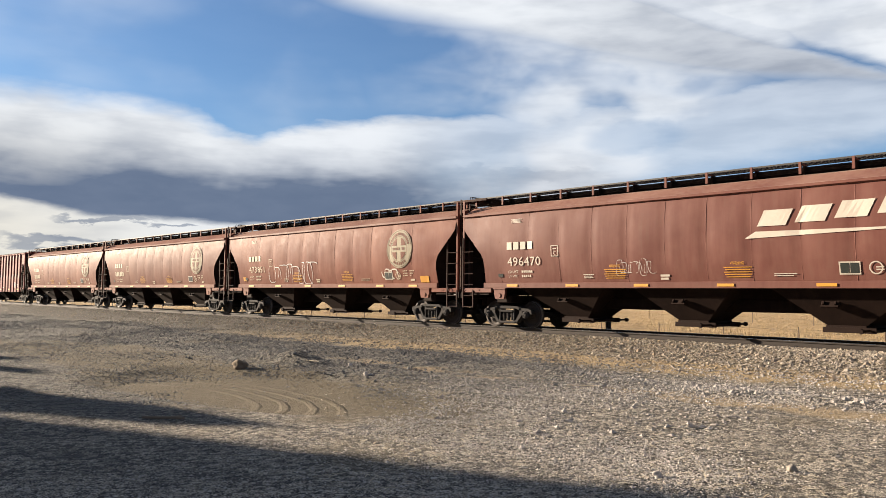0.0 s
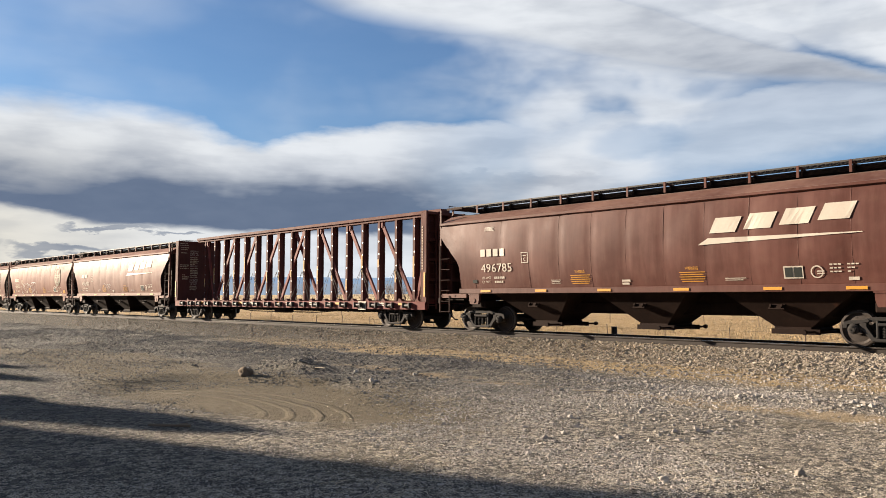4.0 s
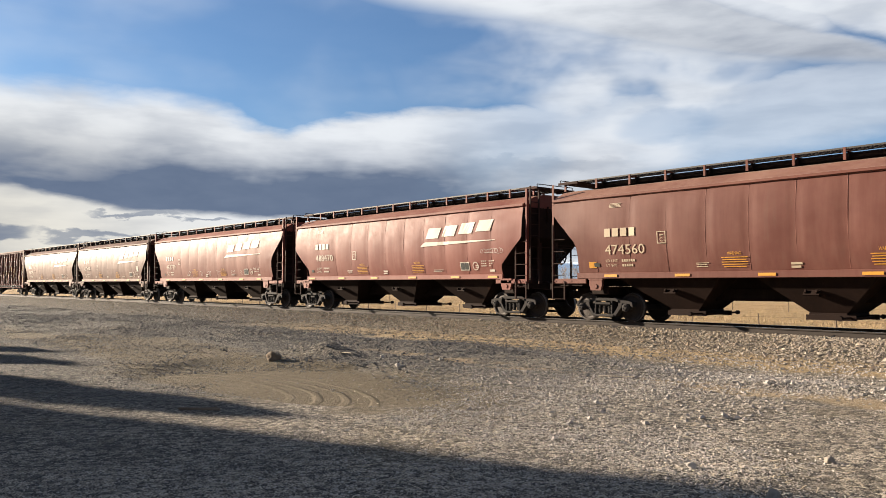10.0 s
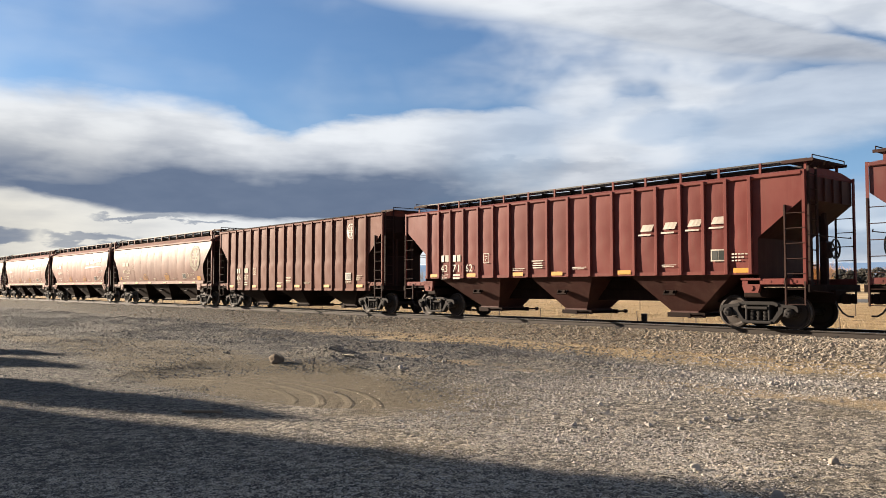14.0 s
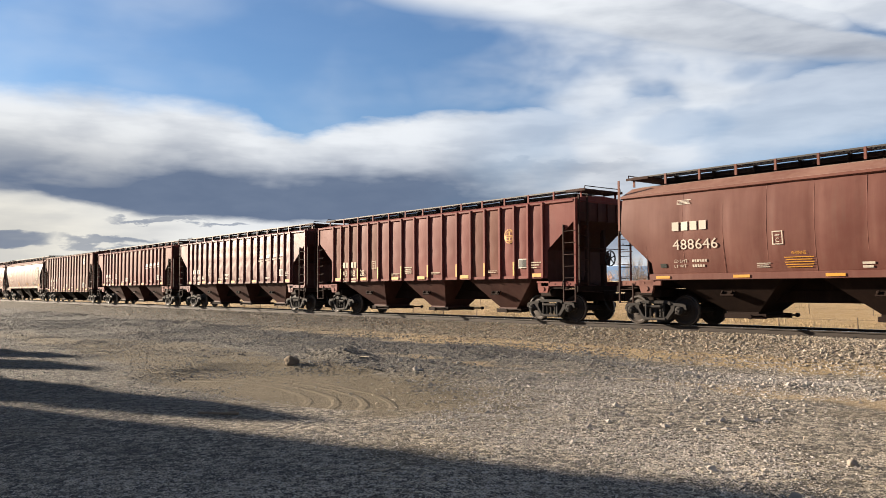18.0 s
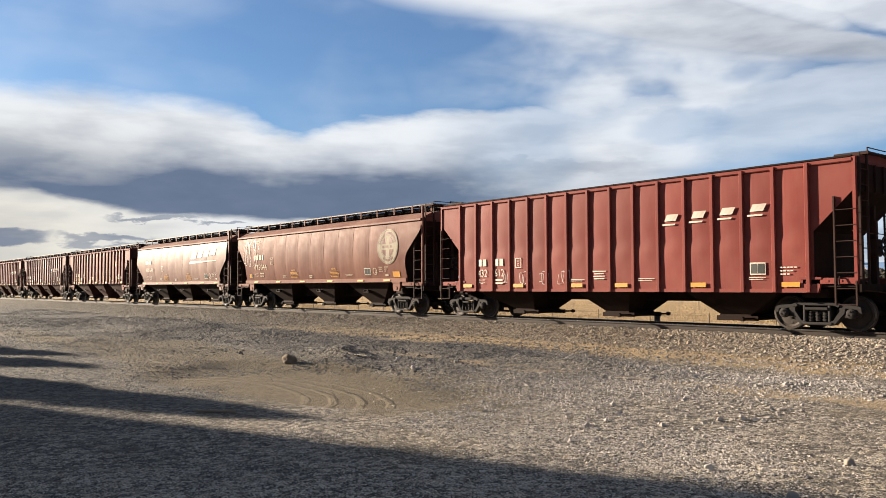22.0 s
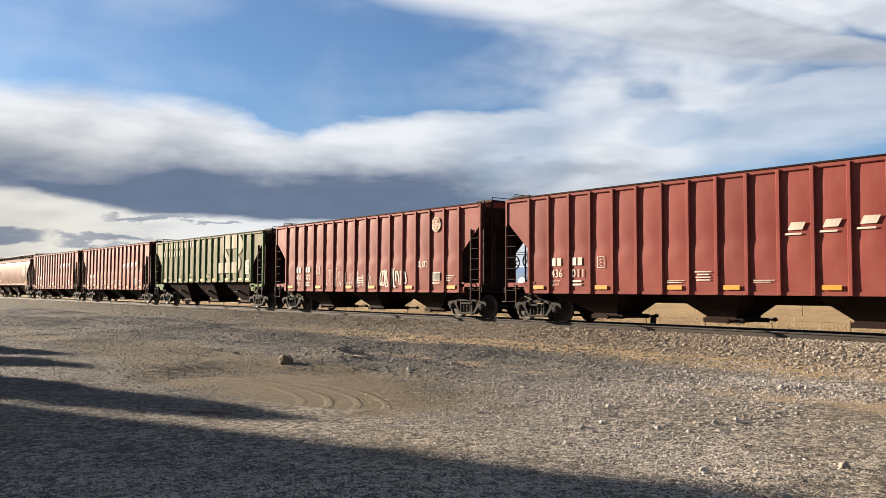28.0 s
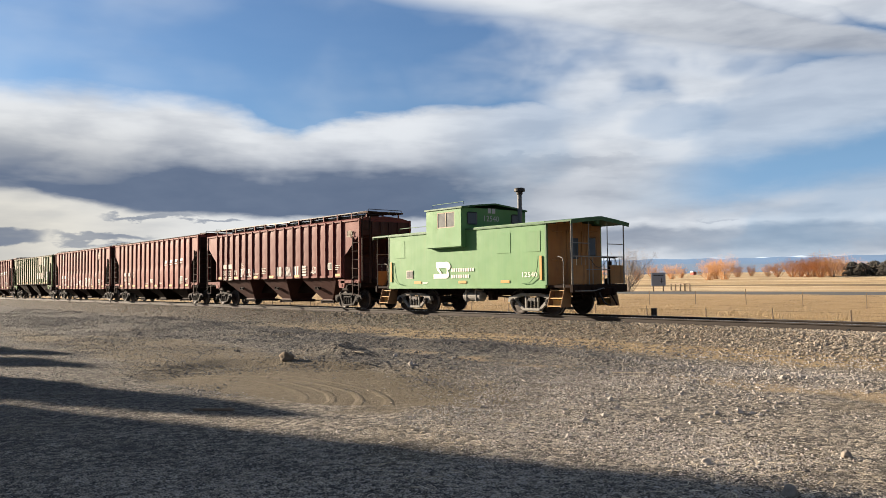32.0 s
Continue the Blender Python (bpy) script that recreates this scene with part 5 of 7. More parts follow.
    part("cupola_rail", flat(lambda bm: pipe(bm, [(-1.6, -1.5, 4.25), (-1.6, -1.5, 4.36), (0.3, -1.5, 4.36), (0.3, -1.5, 4.25)], 0.025)), GREEN_DARK, cup)
    # welded patches over old windows, hoses and underframe
    for x in (-4.25, -2.9 + 5.1, 3.1 + 0.6):
        part("window_patch", flat(lambda bm: box(bm, x, x + 0.72, -1.522, -1.5, 2.25, 2.98, bevel=0.006)), GREEN, car)
    for x, s in ((-4.5, 1), (4.45, -1)):
        part("grab_iron", flat(lambda bm: box(bm, x - 0.05, x + 0.05, -1.55, -1.52, 1.25, 2.1)), YELLOW, car, "yellow painted grab iron")
        part("tail_hose", flat(lambda bm: pipe(bm, [(x + s * 0.1, -1.56, 2.1), (x + s * 0.14, -1.57, 1.7), (x + s * 0.26, -1.57, 1.35), (x + s * 0.55, -1.56, 1.15), (x + s * 0.9, -1.56, 1.13)], 0.022, 5)), GREEN_DARK, car)
    part("side_sill", flat(lambda bm: [box(bm, -B - 0.02, B + 0.02, s * 1.5 - 0.05, s * 1.5 + 0.05, 0.96, 1.08) for s in (-1, 1)]), GREEN, car)
    part("underframe", flat(lambda bm: (box(bm, -B - 1.2, B + 1.2, -0.3, 0.3, 0.68, 0.98, bevel=0.02), box(bm, -B, B, -1.4, 1.4, 0.92, 1.0))), UNDER, car)
    part("air_tank", flat(lambda bm: (lathe(bm, [(0.12, -0.55), (0.2, -0.48), (0.2, 0.48), (0.12, 0.55)], 16, "x"), box(bm, -0.3, -0.26, -0.22, 0.22, -0.2, 0.35), box(bm, 0.26, 0.3, -0.22, 0.22, -0.2, 0.35))), TRUCK_PALE, car, "grey cylindrical air reservoir", Matrix.Translation((0.35, -1.0, 0.66)))
    part("brake_rigging", flat(lambda bm: (pipe(bm, [(0.9, -0.9, 0.75), (2.2, -0.9, 0.62), (2.6, -0.9, 0.8)], 0.06), pipe(bm, [(-2.2, -0.8, 0.65), (2.4, -0.8, 0.65)], 0.045), box(bm, 1.1, 1.4, -1.0, -0.7, 0.5, 0.85, bevel=0.04))), UNDER, car)
    return car

# ---- the train, from its head to its tail ----
TRAIN = []   # thing, place of its middle along the track at 16 s


def couple(car, x):
    TRAIN.append((car, x))
    car.matrix_basis = pose(x + run(0), TRACK_Y, RAIL_Z)
    return car


c_p3 = couple(ribbed_hopper("weathered red-brown covered hopper with outside posts", OXIDE, True, False), -264.6)
c_p2 = couple(smooth_hopper("sun-bleached brown covered hopper with faded round emblem", TAN_BROWN, True), -246.4)
c_p1 = couple(smooth_hopper("sun-bleached brown covered hopper with round cross emblem", TAN_BROWN, True), -228.3)
c_b = couple(smooth_hopper("faded brown covered hopper with cream round emblem and pale spray paint", TAN_BROWN, True, BROWN), -210.1)
c_a = couple(smooth_hopper("clean brown covered hopper with cream slanted wordmark", BROWN, True), -192.1)
couple(centrebeam("empty red centrebeam lumber car with end bulkheads"), -171.0)
c_e = couple(smooth_hopper("dark brown covered hopper with cream slanted wordmark", BROWN_DARK, True), -149.6)
c_c = couple(smooth_hopper("dark brown covered hopper with straight-cut ends and slanted wordmark", BROWN_DARK, False, brake=-1), -132.3)
c_f = couple(smooth_hopper("red-brown covered hopper with rounded end cut-outs and slanted wordmark", RED_BROWN, True, brake=-1), -114.1)
c_g = couple(smooth_hopper("red-brown covered hopper with straight-cut ends and yellow warning stencils", RED_BROWN, False), -95.9)
c_h = couple(smooth_hopper("faded brown covered hopper with serif lettering and round emblem", BROWN, True), -77.8)
c_i = couple(ribbed_hopper("brown grimy covered hopper with outside posts and white round emblem", BROWN_FLAT, True, False, brake=-1), -59.6)
c_j = couple(ribbed_hopper("red covered hopper with outside posts, walkways and open end cages", OXIDE_DARK, False, True), -41.2)
c_k = couple(ribbed_hopper("glossy dark red covered hopper with outside posts and roof walkways", OXIDE_GLOSS, False, True, brake=-1), -22.6)
c_l = couple(ribbed_hopper("mottled brown and red covered hopper with orange round emblem", OXIDE_DARK, False, True), -4.2)
c_m = couple(smooth_hopper("brown covered hopper with straight-cut ends and cream slanted wordmark", BROWN, False), 14.2)
c_n = couple(smooth_hopper("faded brown covered hopper with looping pale graffiti and round emblem", TAN_BROWN, True, BROWN), 32.4)
c_r = couple(ribbed_hopper("bright oxide red covered hopper with outside posts and small slanted letters", OXIDE, True, False), 50.7)
c_q = couple(ribbed_hopper("bright oxide red covered hopper with outside posts and scrawled graffiti", OXIDE, True, False), 68.7)
c_u = couple(ribbed_hopper("old olive green covered hopper with bright green posts and cream emblem", OLIVE, False, False, RIB_GREEN, brake=-1), 86.5)
c_v = couple(ribbed_hopper("oxide red covered hopper with round emblem and spray-painted tags", OXIDE, True, False), 104.4)
c_y = couple(ribbed_hopper("oxide red covered hopper with outside posts and slanted letters", OXIDE, True, False, brake=-1), 122.2)
c_at = couple(ribbed_hopper("dark red covered hopper with outside posts, walkways and white tags", OXIDE_DARK, False, True), 140.5)
c_z = couple(caboose("faded light green caboose with wide cupola and yellow steps"), 156.1)

for i, sheet in enumerate([o for o in c_l.children if o.name.split(".")[0] == "side_sheet"]):
    if i in (0, 1, 2, 4, 12, 13):
        sheet.material_slots[0].link = "OBJECT"
        sheet.material_slots[0].material = BROWN_FLAT

# ---- stencils, emblems, warning panels and spray paint on the near sides ----
def flat_skin(x, z):
    return -1.512


def write(car, text, x, z, height, width, skin, mat, name="stencil"):
    if not text:
        n = max(2, int(width / height * 1.3))
        lay(name, *blocks(n, width / n * 0.7, height, width / n * 0.3), x, z, skin, mat, car)
        return
    co, fa = letters(text, 1.0)
    x0, x1 = min(c[0] for c in co), max(c[0] for c in co)
    z0, z1 = min(c[2] for c in co), max(c[2] for c in co)
    co = [((a - x0) / (x1 - x0) * width, 0, (c - z0) / (z1 - z0) * height) for a, b, c in co]
    lay(name, co, fa, x, z, skin, mat, car)


def blocks(n, w, h, gap, slant=0.0):
    """A row of plain blocks in the place of a company's name."""
    return joined(*[moved(strip(w, h, 1, 0, slant), i * (w + gap), 0) for i in range(n)])


def wordmark(car, x, z, w, skin, mat=WHITE):
    """Slanted company mark: four blocks over a long wedge."""
    h = w * 0.095
    bw = w * 0.185
    up = w * 0.012
    parts_ = []
    for i in range(4):
        ox, oz = x + w * 0.08 + i * bw * 1.22, z + h * 0.75 + up * i
        parts_.append(moved(strip(bw * 0.94, h, 1, 0, 0.45), ox, oz))
    k = 12
    co = [(x + w * i / k * (1.0 if i else 1), 0, z + 0.0 + (h * 0.28) * i / k) for i in range(k + 1)] + [(x + w * i / k + (0.07 * w if i == 0 else 0), 0, z + h * 0.4 * (1 - i / k) + (h * 0.29) * i / k + 0.015) for i in range(k + 1)]
    fa = [(i, i + 1, k + 2 + i, k + 1 + i) for i in range(k)]
    mark = lay("company_mark", co, fa, 0, 0, skin, mat, car, "cream slanted company mark over a long wedge")
    for shape in parts_:
        lay("mark_block", *shape, 0, 0, skin, mat, mark)


def quadrant(r, half, sx, sz, n=6):
    """A quarter of a disc, cut back from the cross's arms."""
    co, fa = [], []
    reach = math.sqrt(r * r - half * half)
    for i in range(n + 1):
        u = half + (reach - half) * i / n
        hi = math.sqrt(max(half * half, r * r - u * u))
        for j in range(n + 1):
            co.append((sx * u, 0, sz * (half + (hi - half) * j / n)))
    fa = [(i * (n + 1) + j, (i + 1) * (n + 1) + j, (i + 1) * (n + 1) + j + 1, i * (n + 1) + j + 1) for i in range(n) for j in range(n)]
    return co, fa


def emblem(car, x, z, r, skin, mat, dark):
    lay("round_emblem", *ring(0.0, r, 40), x, z, skin, mat, car, "pale round emblem with a cross")
    quads = joined(*[quadrant(0.58 * r, 0.17 * r, a, b) for a in (-1, 1) for b in (-1, 1)])
    arcs = joined(*[ring(0.7 * r, 0.84 * r, 2, 1.0, a, a + 6.5) for a in list(range(18, 165, 9)) + list(range(236, 306, 11))], ring(0.635 * r, 0.65 * r, 36), ring(0.93 * r, 0.95 * r, 40))
    bars = joined(*[moved(strip(0.075 * r, 0.13 * r), -0.5 * r + 0.125 * r * i, -0.065 * r) for i in range(8) if i != 5])
    lay("emblem_cross", *joined(quads, arcs, bars), x, z, skin, dark, car, lift=0.027)


def warning(car, x, z, skin, w=0.8, mat=YELLOW):
    write(car, "WARNING", x + w * 0.25, z + 0.34, 0.09, w * 0.5, skin, mat, "warning_stencil")
    for k in range(5):
        lay("warning_line", *strip(w * (1.0, 0.9, 1.0, 0.95, 0.85)[k], 0.022), x + w * (0.0, 0.04, 0.0, 0.02, 0.07)[k], z + 0.26 - 0.065 * k, skin, mat, car)


def lines(car, x, z, w, n, skin, mat=WHITE, h=0.03, gap=0.03):
    for k in range(n):
        lay("stencil_line", *strip(w * (1.0, 0.85, 0.92)[k % 3], h), x, z - k * (h + gap), skin, mat, car)


def data_panel(car, x, z, skin, w=0.5, h=0.32):
    pl = lay("data_panel", *strip(w, h), x, z, skin, WHITE, car, "white framed data panel")
    for k in (0, 1):
        lay("panel_field", *strip(w * 0.4, h * 0.78), x + w * (0.07 + 0.46 * k), z + h * 0.11, skin, DECAL, pl, lift=0.025)


def small_square(car, x, z, skin, mat=WHITE):
    s, t = 0.3, 0.025
    lay("plate_stencil", *joined(moved(strip(s, t), 0, 0), moved(strip(s, t), 0, 0.34), moved(strip(t, 0.36), 0, 0), moved(strip(t, 0.36), s - t, 0), moved(strip(0.14, t), 0.08, 0.24)), x, z, skin, mat, car)
    write(car, "C", x + 0.1, z + 0.06, 0.12, 0.1, skin, mat)


def strips(car, xs, z, skin, w=0.5, h=0.08):
    for x in xs:
        lay("reflector_strip", *strip(w, h), x, z, skin, YELLOW, car, "yellow reflective strip")


def scrawl(car, x, z, w, h, seed, skin, mat=GRAFFITI, loops=7, thick=0.035):
    """Sprayed loops that spell nothing."""
    r = random.Random(seed)
    co, fa = [], []
    for i in range(loops):
        cx, cz = w * (i + 0.5) / loops, h / 2
        a, b = w / loops * r.uniform(0.5, 0.9), h * r.uniform(0.3, 0.52)
        p0, span, sk = r.uniform(0, 6.28), r.uniform(3.0, 6.0), r.uniform(-0.4, 0.4)
        n = 16
        o = len(co)
        for k in range(n + 1):
            t = p0 + span * k / n
            u, v = cx + a * math.cos(t) + sk * b * math.sin(t), cz + b * math.sin(t + 0.4 * math.sin(2 * t))
            co += [(u, 0, v), (u + thick * 0.8, 0, v + thick)]
        fa += [(o + 2 * k, o + 2 * k + 2, o + 2 * k + 3, o + 2 * k + 1) for k in range(n)]
    lay("graffiti", co, fa, x, z, skin, mat, car, "pale sprayed graffiti loops")


def sill_skin(x, z):
    return -1.523


def smooth_stencils(car, number, mat, cream=False, mark=True, straight=False, warn=True):
    m = CREAM if cream else WHITE
    x, up = (-5.95, 0.14) if straight else (-6.54, 0.0)
    lay("owner_mark", *blocks(4, 0.23, 0.26, 0.08), x, 2.7 + up, bow, m, car, "plain blocks for the owner's mark")
    write(car, number, x, 2.14 + up, 0.3, 1.5, bow, m, "car_number")
    for k, text in enumerate(("LD LMT", "LT WT")):
        write(car, text, x, 1.9 - 0.15 * k, 0.085, 0.46 - 0.05 * k, bow, m)
        for q in range(6 - k):
            lines(car, x + 0.62 + 0.085 * q, 1.905 - 0.15 * k, 0.06, 1, bow, m, 0.075)
    lay("stencil_block", *strip(0.22, 0.12), x - 0.5, 1.76, bow, DECAL, car)
    small_square(car, -2.8 if straight else -4.58, 2.3 if straight else 2.42, bow, m)
    if warn:
        warning(car, -2.5, 1.68, bow)
        warning(car, 1.5, 1.68, bow)
    lines(car, -3.3, 1.8, 0.4, 3, bow, m, 0.02)
    lines(car, -0.5, 1.72, 0.3, 2, bow, m, 0.06)
    lines(car, 2.9, 1.75, 0.6, 2, bow, m, 0.02)
    data_panel(car, 4.55, 1.72, bow)
    lay("roundel", *joined(ring(0.13, 0.16, 18), strip(0.18, 0.03, 2, 0.03)), 5.4, 1.88, bow, m, car)
    for k in range(3):
        for q in range(3):
            lines(car, 5.72 + 0.1 * q, 2.04 - 0.09 * k, 0.075, 1, bow, m, 0.035)
            if q < 3 - k:
                lines(car, 6.14 + 0.1 * q, 2.04 - 0.09 * k, 0.075, 1, bow, m, 0.035)
    lines(car, x + 0.15, 3.74, 0.48, 4, bow, m, 0.016, 0.022)
    lines(car, 6.15, 1.66, 0.25, 1, bow, m, 0.08)
    strips(car, (-6.6, -4.0, -1.4, 1.3, 4.0, 6.1), 1.43, sill_skin)
    if mark:
        wordmark(car, 2.15, 2.7, 4.4, bow, m)


def ribbed_stencils(car, number, mat, lo, cream=False):
    """Marks split over two bays between posts."""
    m = CREAM if cream else WHITE
    z = 2.15 if lo > 1.3 else 1.95
    s = ribbed_skin
    p = POSTS[car.name]
    cut = 3 if len(p) > 16 else 2
    half = len(number) // cut
    for k in range(cut):
        x = p[1 + k] + 0.14
        if k == 2:
            write(car, number[half * k:half * k + half], x - 0.02, z - 0.4, 0.28, 0.4, s, m, "car_number")
            continue
        lay("owner_mark", *blocks(2, 0.19, 0.26, 0.07), x, z, s, m, car)
        write(car, number[half * k:half * k + half], x - 0.02, z - 0.4, 0.28, 0.52 if cut == 2 else 0.4, s, m, "car_number")
    write(car, "LD LMT", p[1] + 0.14, z - 0.56, 0.07, 0.42, s, m)
    write(car, "LT WT", p[1] + 0.14, z - 0.68, 0.07, 0.36, s, m)
    for k in (0, 1):
        lines(car, p[2] + 0.16, z - 0.555 - 0.12 * k, 0.4, 1, s, m, 0.06)
    small_square(car, p[3 + (len(p) > 16)] + 0.3, z - 0.1, s, m)
    for i, w in ((6, 0.6), (9, 0.6), (13, 0.5)):
        lines(car, p[i] + 0.18, lo + 0.3, w, 2, s, m, 0.02)
    for k in range(4):
        lines(car, p[7] + 0.2 + (0.0, 0.08, 0.03, 0.05)[k], lo + 0.55 - 0.08 * k, 0.55 - (0.0, 0.16, 0.06, 0.1)[k], 1, s, m, 0.035)
    data_panel(car, p[-3] + 0.22, lo + 0.38, s, 0.46, 0.34)
    for k in range(3):
        for q in range(5 - k):
            lines(car, p[-2] + 0.15 + 0.1 * q, lo + 0.55 - 0.09 * k, 0.075, 1, s, m, 0.038)
    strips(car, [p[i] + 0.2 for i in (0, 3, 6, 8, 11, len(p) - 2)], lo + 0.05, lambda a, b: -1.508, 0.5, 0.13)


def slanted_four(car, x, z, w, mat=WHITE):
    """Small slanted letters' blocks, one to a bay, each over a bar."""
    p = POSTS[car.name]
    for i in range(4):
        x0 = x + w * i if w else p[p.index(min(p, key=lambda q: abs(q - x))) + i] + 0.2
        bar_ = lay("mark_bar", *strip(0.46, 0.05, 1, 0, 0.4), x0 - 0.05, z + 0.03 * i, ribbed_skin, mat, car)
        lay("company_mark", *strip(0.4, 0.2, 1, 0, 0.5), x0 + 0.04, z + 0.13 + 0.03 * i, ribbed_skin, mat, bar_)


smooth_stencils(c_p2, "", None, True, False)
emblem(c_p2, 5.6, 2.95, 0.78, bow, OLD_CREAM, TAN_BROWN)
smooth_stencils(c_p1, "", None, True, False)
emblem(c_p1, 5.6, 2.95, 0.78, bow, OLD_CREAM, TAN_BROWN)
smooth_stencils(c_b, "473851", None, True, False)
emblem(c_b, 5.55, 2.95, 0.78, bow, OLD_CREAM, TAN_BROWN)
scrawl(c_b, -4.6, 1.55, 4.2, 1.0, 3, bow, GRAFFITI, 8)
scrawl(c_b, 4.4, 1.72, 0.9, 0.4, 4, bow, WHITE, 4, 0.05)
smooth_stencils(c_a, "496470", None)
scrawl(c_a, -2.0, 1.75, 1.3, 0.5, 5, bow, GRAFFITI, 9, 0.014)
smooth_stencils(c_e, "496785", None)
smooth_stencils(c_c, "497688", None, straight=True)
lay("paper_placard", *strip(0.3, 0.36), 6.05, 2.1, bow, WHITE, c_c, "white paper placard")
smooth_stencils(c_f, "483779", None)
for k, x in enumerate((-3.0, -1.3, -0.2, 1.0, 3.0, 4.0)):
    scrawl(c_f, x, 1.68, 0.35, 0.3, 20 + k, bow, GRAFFITI, 3, 0.012)
smooth_stencils(c_g, "488470", None, straight=True)
scrawl(c_g, 5.75, 2.32, 1.15, 0.2, 31, bow, GRAFFITI, 9, 0.014)
smooth_stencils(c_h, "474560", None, True, False)
emblem(c_h, 6.6, 2.97, 0.78, bow, OLD_CREAM, BROWN)
smooth_stencils(c_m, "488646", None, straight=True)
smooth_stencils(c_n, "475044", None, True, False)
emblem(c_n, 6.5, 2.95, 0.78, bow, OLD_CREAM, BROWN)
scrawl(c_n, -7.8, 2.3, 1.7, 1.5, 41, bow, GRAFFITI, 8, 0.03)
for car in (c_b, c_h, c_n):
    lay("yellow_square", *strip(0.5, 0.25), 6.75, 1.6, bow, YELLOW, car, "yellow reflective square")
    lay("yellow_square", *strip(0.3, 0.2), -7.25, 1.72, bow, YELLOW, car)
ribbed_stencils(c_i, "436307", None, 1.1, True)
emblem(c_i, 5.8, 3.72, 0.36, ribbed_skin, WHITE, BROWN)
ribbed_stencils(c_j, "437162", None, 1.5)
slanted_four(c_j, 3.3, 2.72, 0)
ribbed_stencils(c_k, "434844", None, 1.5)
slanted_four(c_k, 3.3, 2.72, 0)
ribbed_stencils(c_l, "431828", None, 1.5, True)
for i in (1, 3, 5, 7, 9, 11, 13, 15):
    lay("marker_strip", *strip(0.08, 0.5), POSTS[c_l.name][i] - 0.04, 1.62, lambda a, b: -1.56, YELLOW, c_l, "", 0.004)
emblem(c_l, 5.33, 3.07, 0.27, ribbed_skin, YELLOW, OXIDE_DARK)
ribbed_stencils(c_r, "432612", None, 1.1)
slanted_four(c_r, 2.7, 3.0, 0)
for k, x in enumerate((-4.6, -3.65, -2.7, -1.75)):
    scrawl(c_r, x, 1.25, 0.45, 0.45, 50 + k, ribbed_skin, GRAFFITI, 3, 0.02)
ribbed_stencils(c_q, "435914", None, 1.1)
for k, (x, w) in enumerate(((-6.7, 0.5), (-3.75, 0.6), (-2.75, 0.7), (-1.85, 0.4), (0.6, 0.6), (1.7, 0.9))):
    scrawl(c_q, x, 1.25, w, 0.5, 60 + k, ribbed_skin, WHITE if k in (1, 2) else GRAFFITI, 4, 0.035 if k in (1, 2) else 0.02)
slanted_four(c_q, 2.7, 2.65, 0)
for k in (0, 1):
    for i in range(5 - k):
        for q in (0, 1):
            lay("owner_block", *strip(0.2, 0.36), POSTS[c_u.name][i + 1 - k] + 0.2 + 0.33 * q, 3.78 - 0.52 * k, ribbed_skin, OLD_CREAM, c_u, "", 0.01)
strips(c_u, [POSTS[c_u.name][i] + 0.2 for i in (0, 3, 5, 7, 9, 11, 13, 14)], 1.6, ribbed_skin, 0.46, 0.12)
for i in (1, 3, 5, 8):
    for k in range(4):
        lines(c_u, POSTS[c_u.name][i] + 0.22, 2.0 - 0.08 * k, 0.4 - 0.06 * (k % 2), 1, ribbed_skin, OLD_CREAM, 0.03)


def mark_at(x):
    """Spans of height that the large angular emblem covers at x."""
    s = []
    if 2.92 <= x <= 4.98:
        s.append((3.47, 4.27))
    elif 4.98 < x < 5.72:
        q = math.sqrt(1 - ((x - 4.95) / 0.78) ** 2)
        s.append((max(3.08 if x < 5.3 else 0, 3.66 - 0.58 * q), 3.66 + 0.61 * q))
    if 2.42 <= x <= 4.98:
        s.append((2.03, 2.66))
    elif 4.98 < x < 5.46:
        q = math.sqrt(1 - ((x - 4.7) / 0.78) ** 2)
        s.append((2.62 - 0.6 * q, min(3.08, 2.62 + 0.5 * q) if x < 5.3 else 2.62 + 0.45 * q))
    if 3.12 <= x <= 3.98:
        c = 3.47 - (x - 3.12) * 0.94
        s.append((max(2.66, c - 0.24), min(3.47, c + 0.24)))
    return [(a, b) for a, b in s if b - a > 0.02]


co, fa = [], []
STEP = 0.03
for i in range(112):
    x = 2.4 + STEP * i
    if min(abs(x + STEP / 2 - q) for q in POSTS[c_u.name]) < 0.075:
        continue
    here, there = mark_at(x), mark_at(x + STEP)
    if len(here) != len(there):
        there = here
    for (a, b), (c, d) in zip(here, there):
        o = len(co)
        co += [(x, 0, a), (x + STEP, 0, c), (x + STEP, 0, d), (x, 0, b)]
        fa.append((o, o + 1, o + 2, o + 3))
lay("large_emblem", co, fa, 0, 0, ribbed_skin, OLD_CREAM, c_u, "large faded cream angular emblem")
for q in POSTS[c_u.name]:
    for a, b in mark_at(q):
        lay("emblem_piece", *strip(0.1, b - a), q - 0.05, a, lambda u, v: -1.56, OLD_CREAM, c_u, "", 0.004)
for k in (0, 1):
    data_panel(c_u, 6.08, 1.96 + 0.4 * k, ribbed_skin, 0.48, 0.36)
ribbed_stencils(c_v, "436372", None, 1.1)
emblem(c_v, 5.53, 3.76, 0.3, ribbed_skin, CREAM, OXIDE)
for k in range(4):
    scrawl(c_v, -2.85 + 0.98 * k, 1.2, 0.8, 0.9 - 0.1 * k, 70 + k, ribbed_skin, GRAFFITI, 7, 0.02)
for k in range(2):
    scrawl(c_v, 1.6 + 1.0 * k, 1.2, 0.85, 0.75, 75 + k, ribbed_skin, WHITE, 5, 0.07)
scrawl(c_v, 4.3, 2.0, 0.6, 0.3, 78, ribbed_skin, WHITE, 5, 0.03)
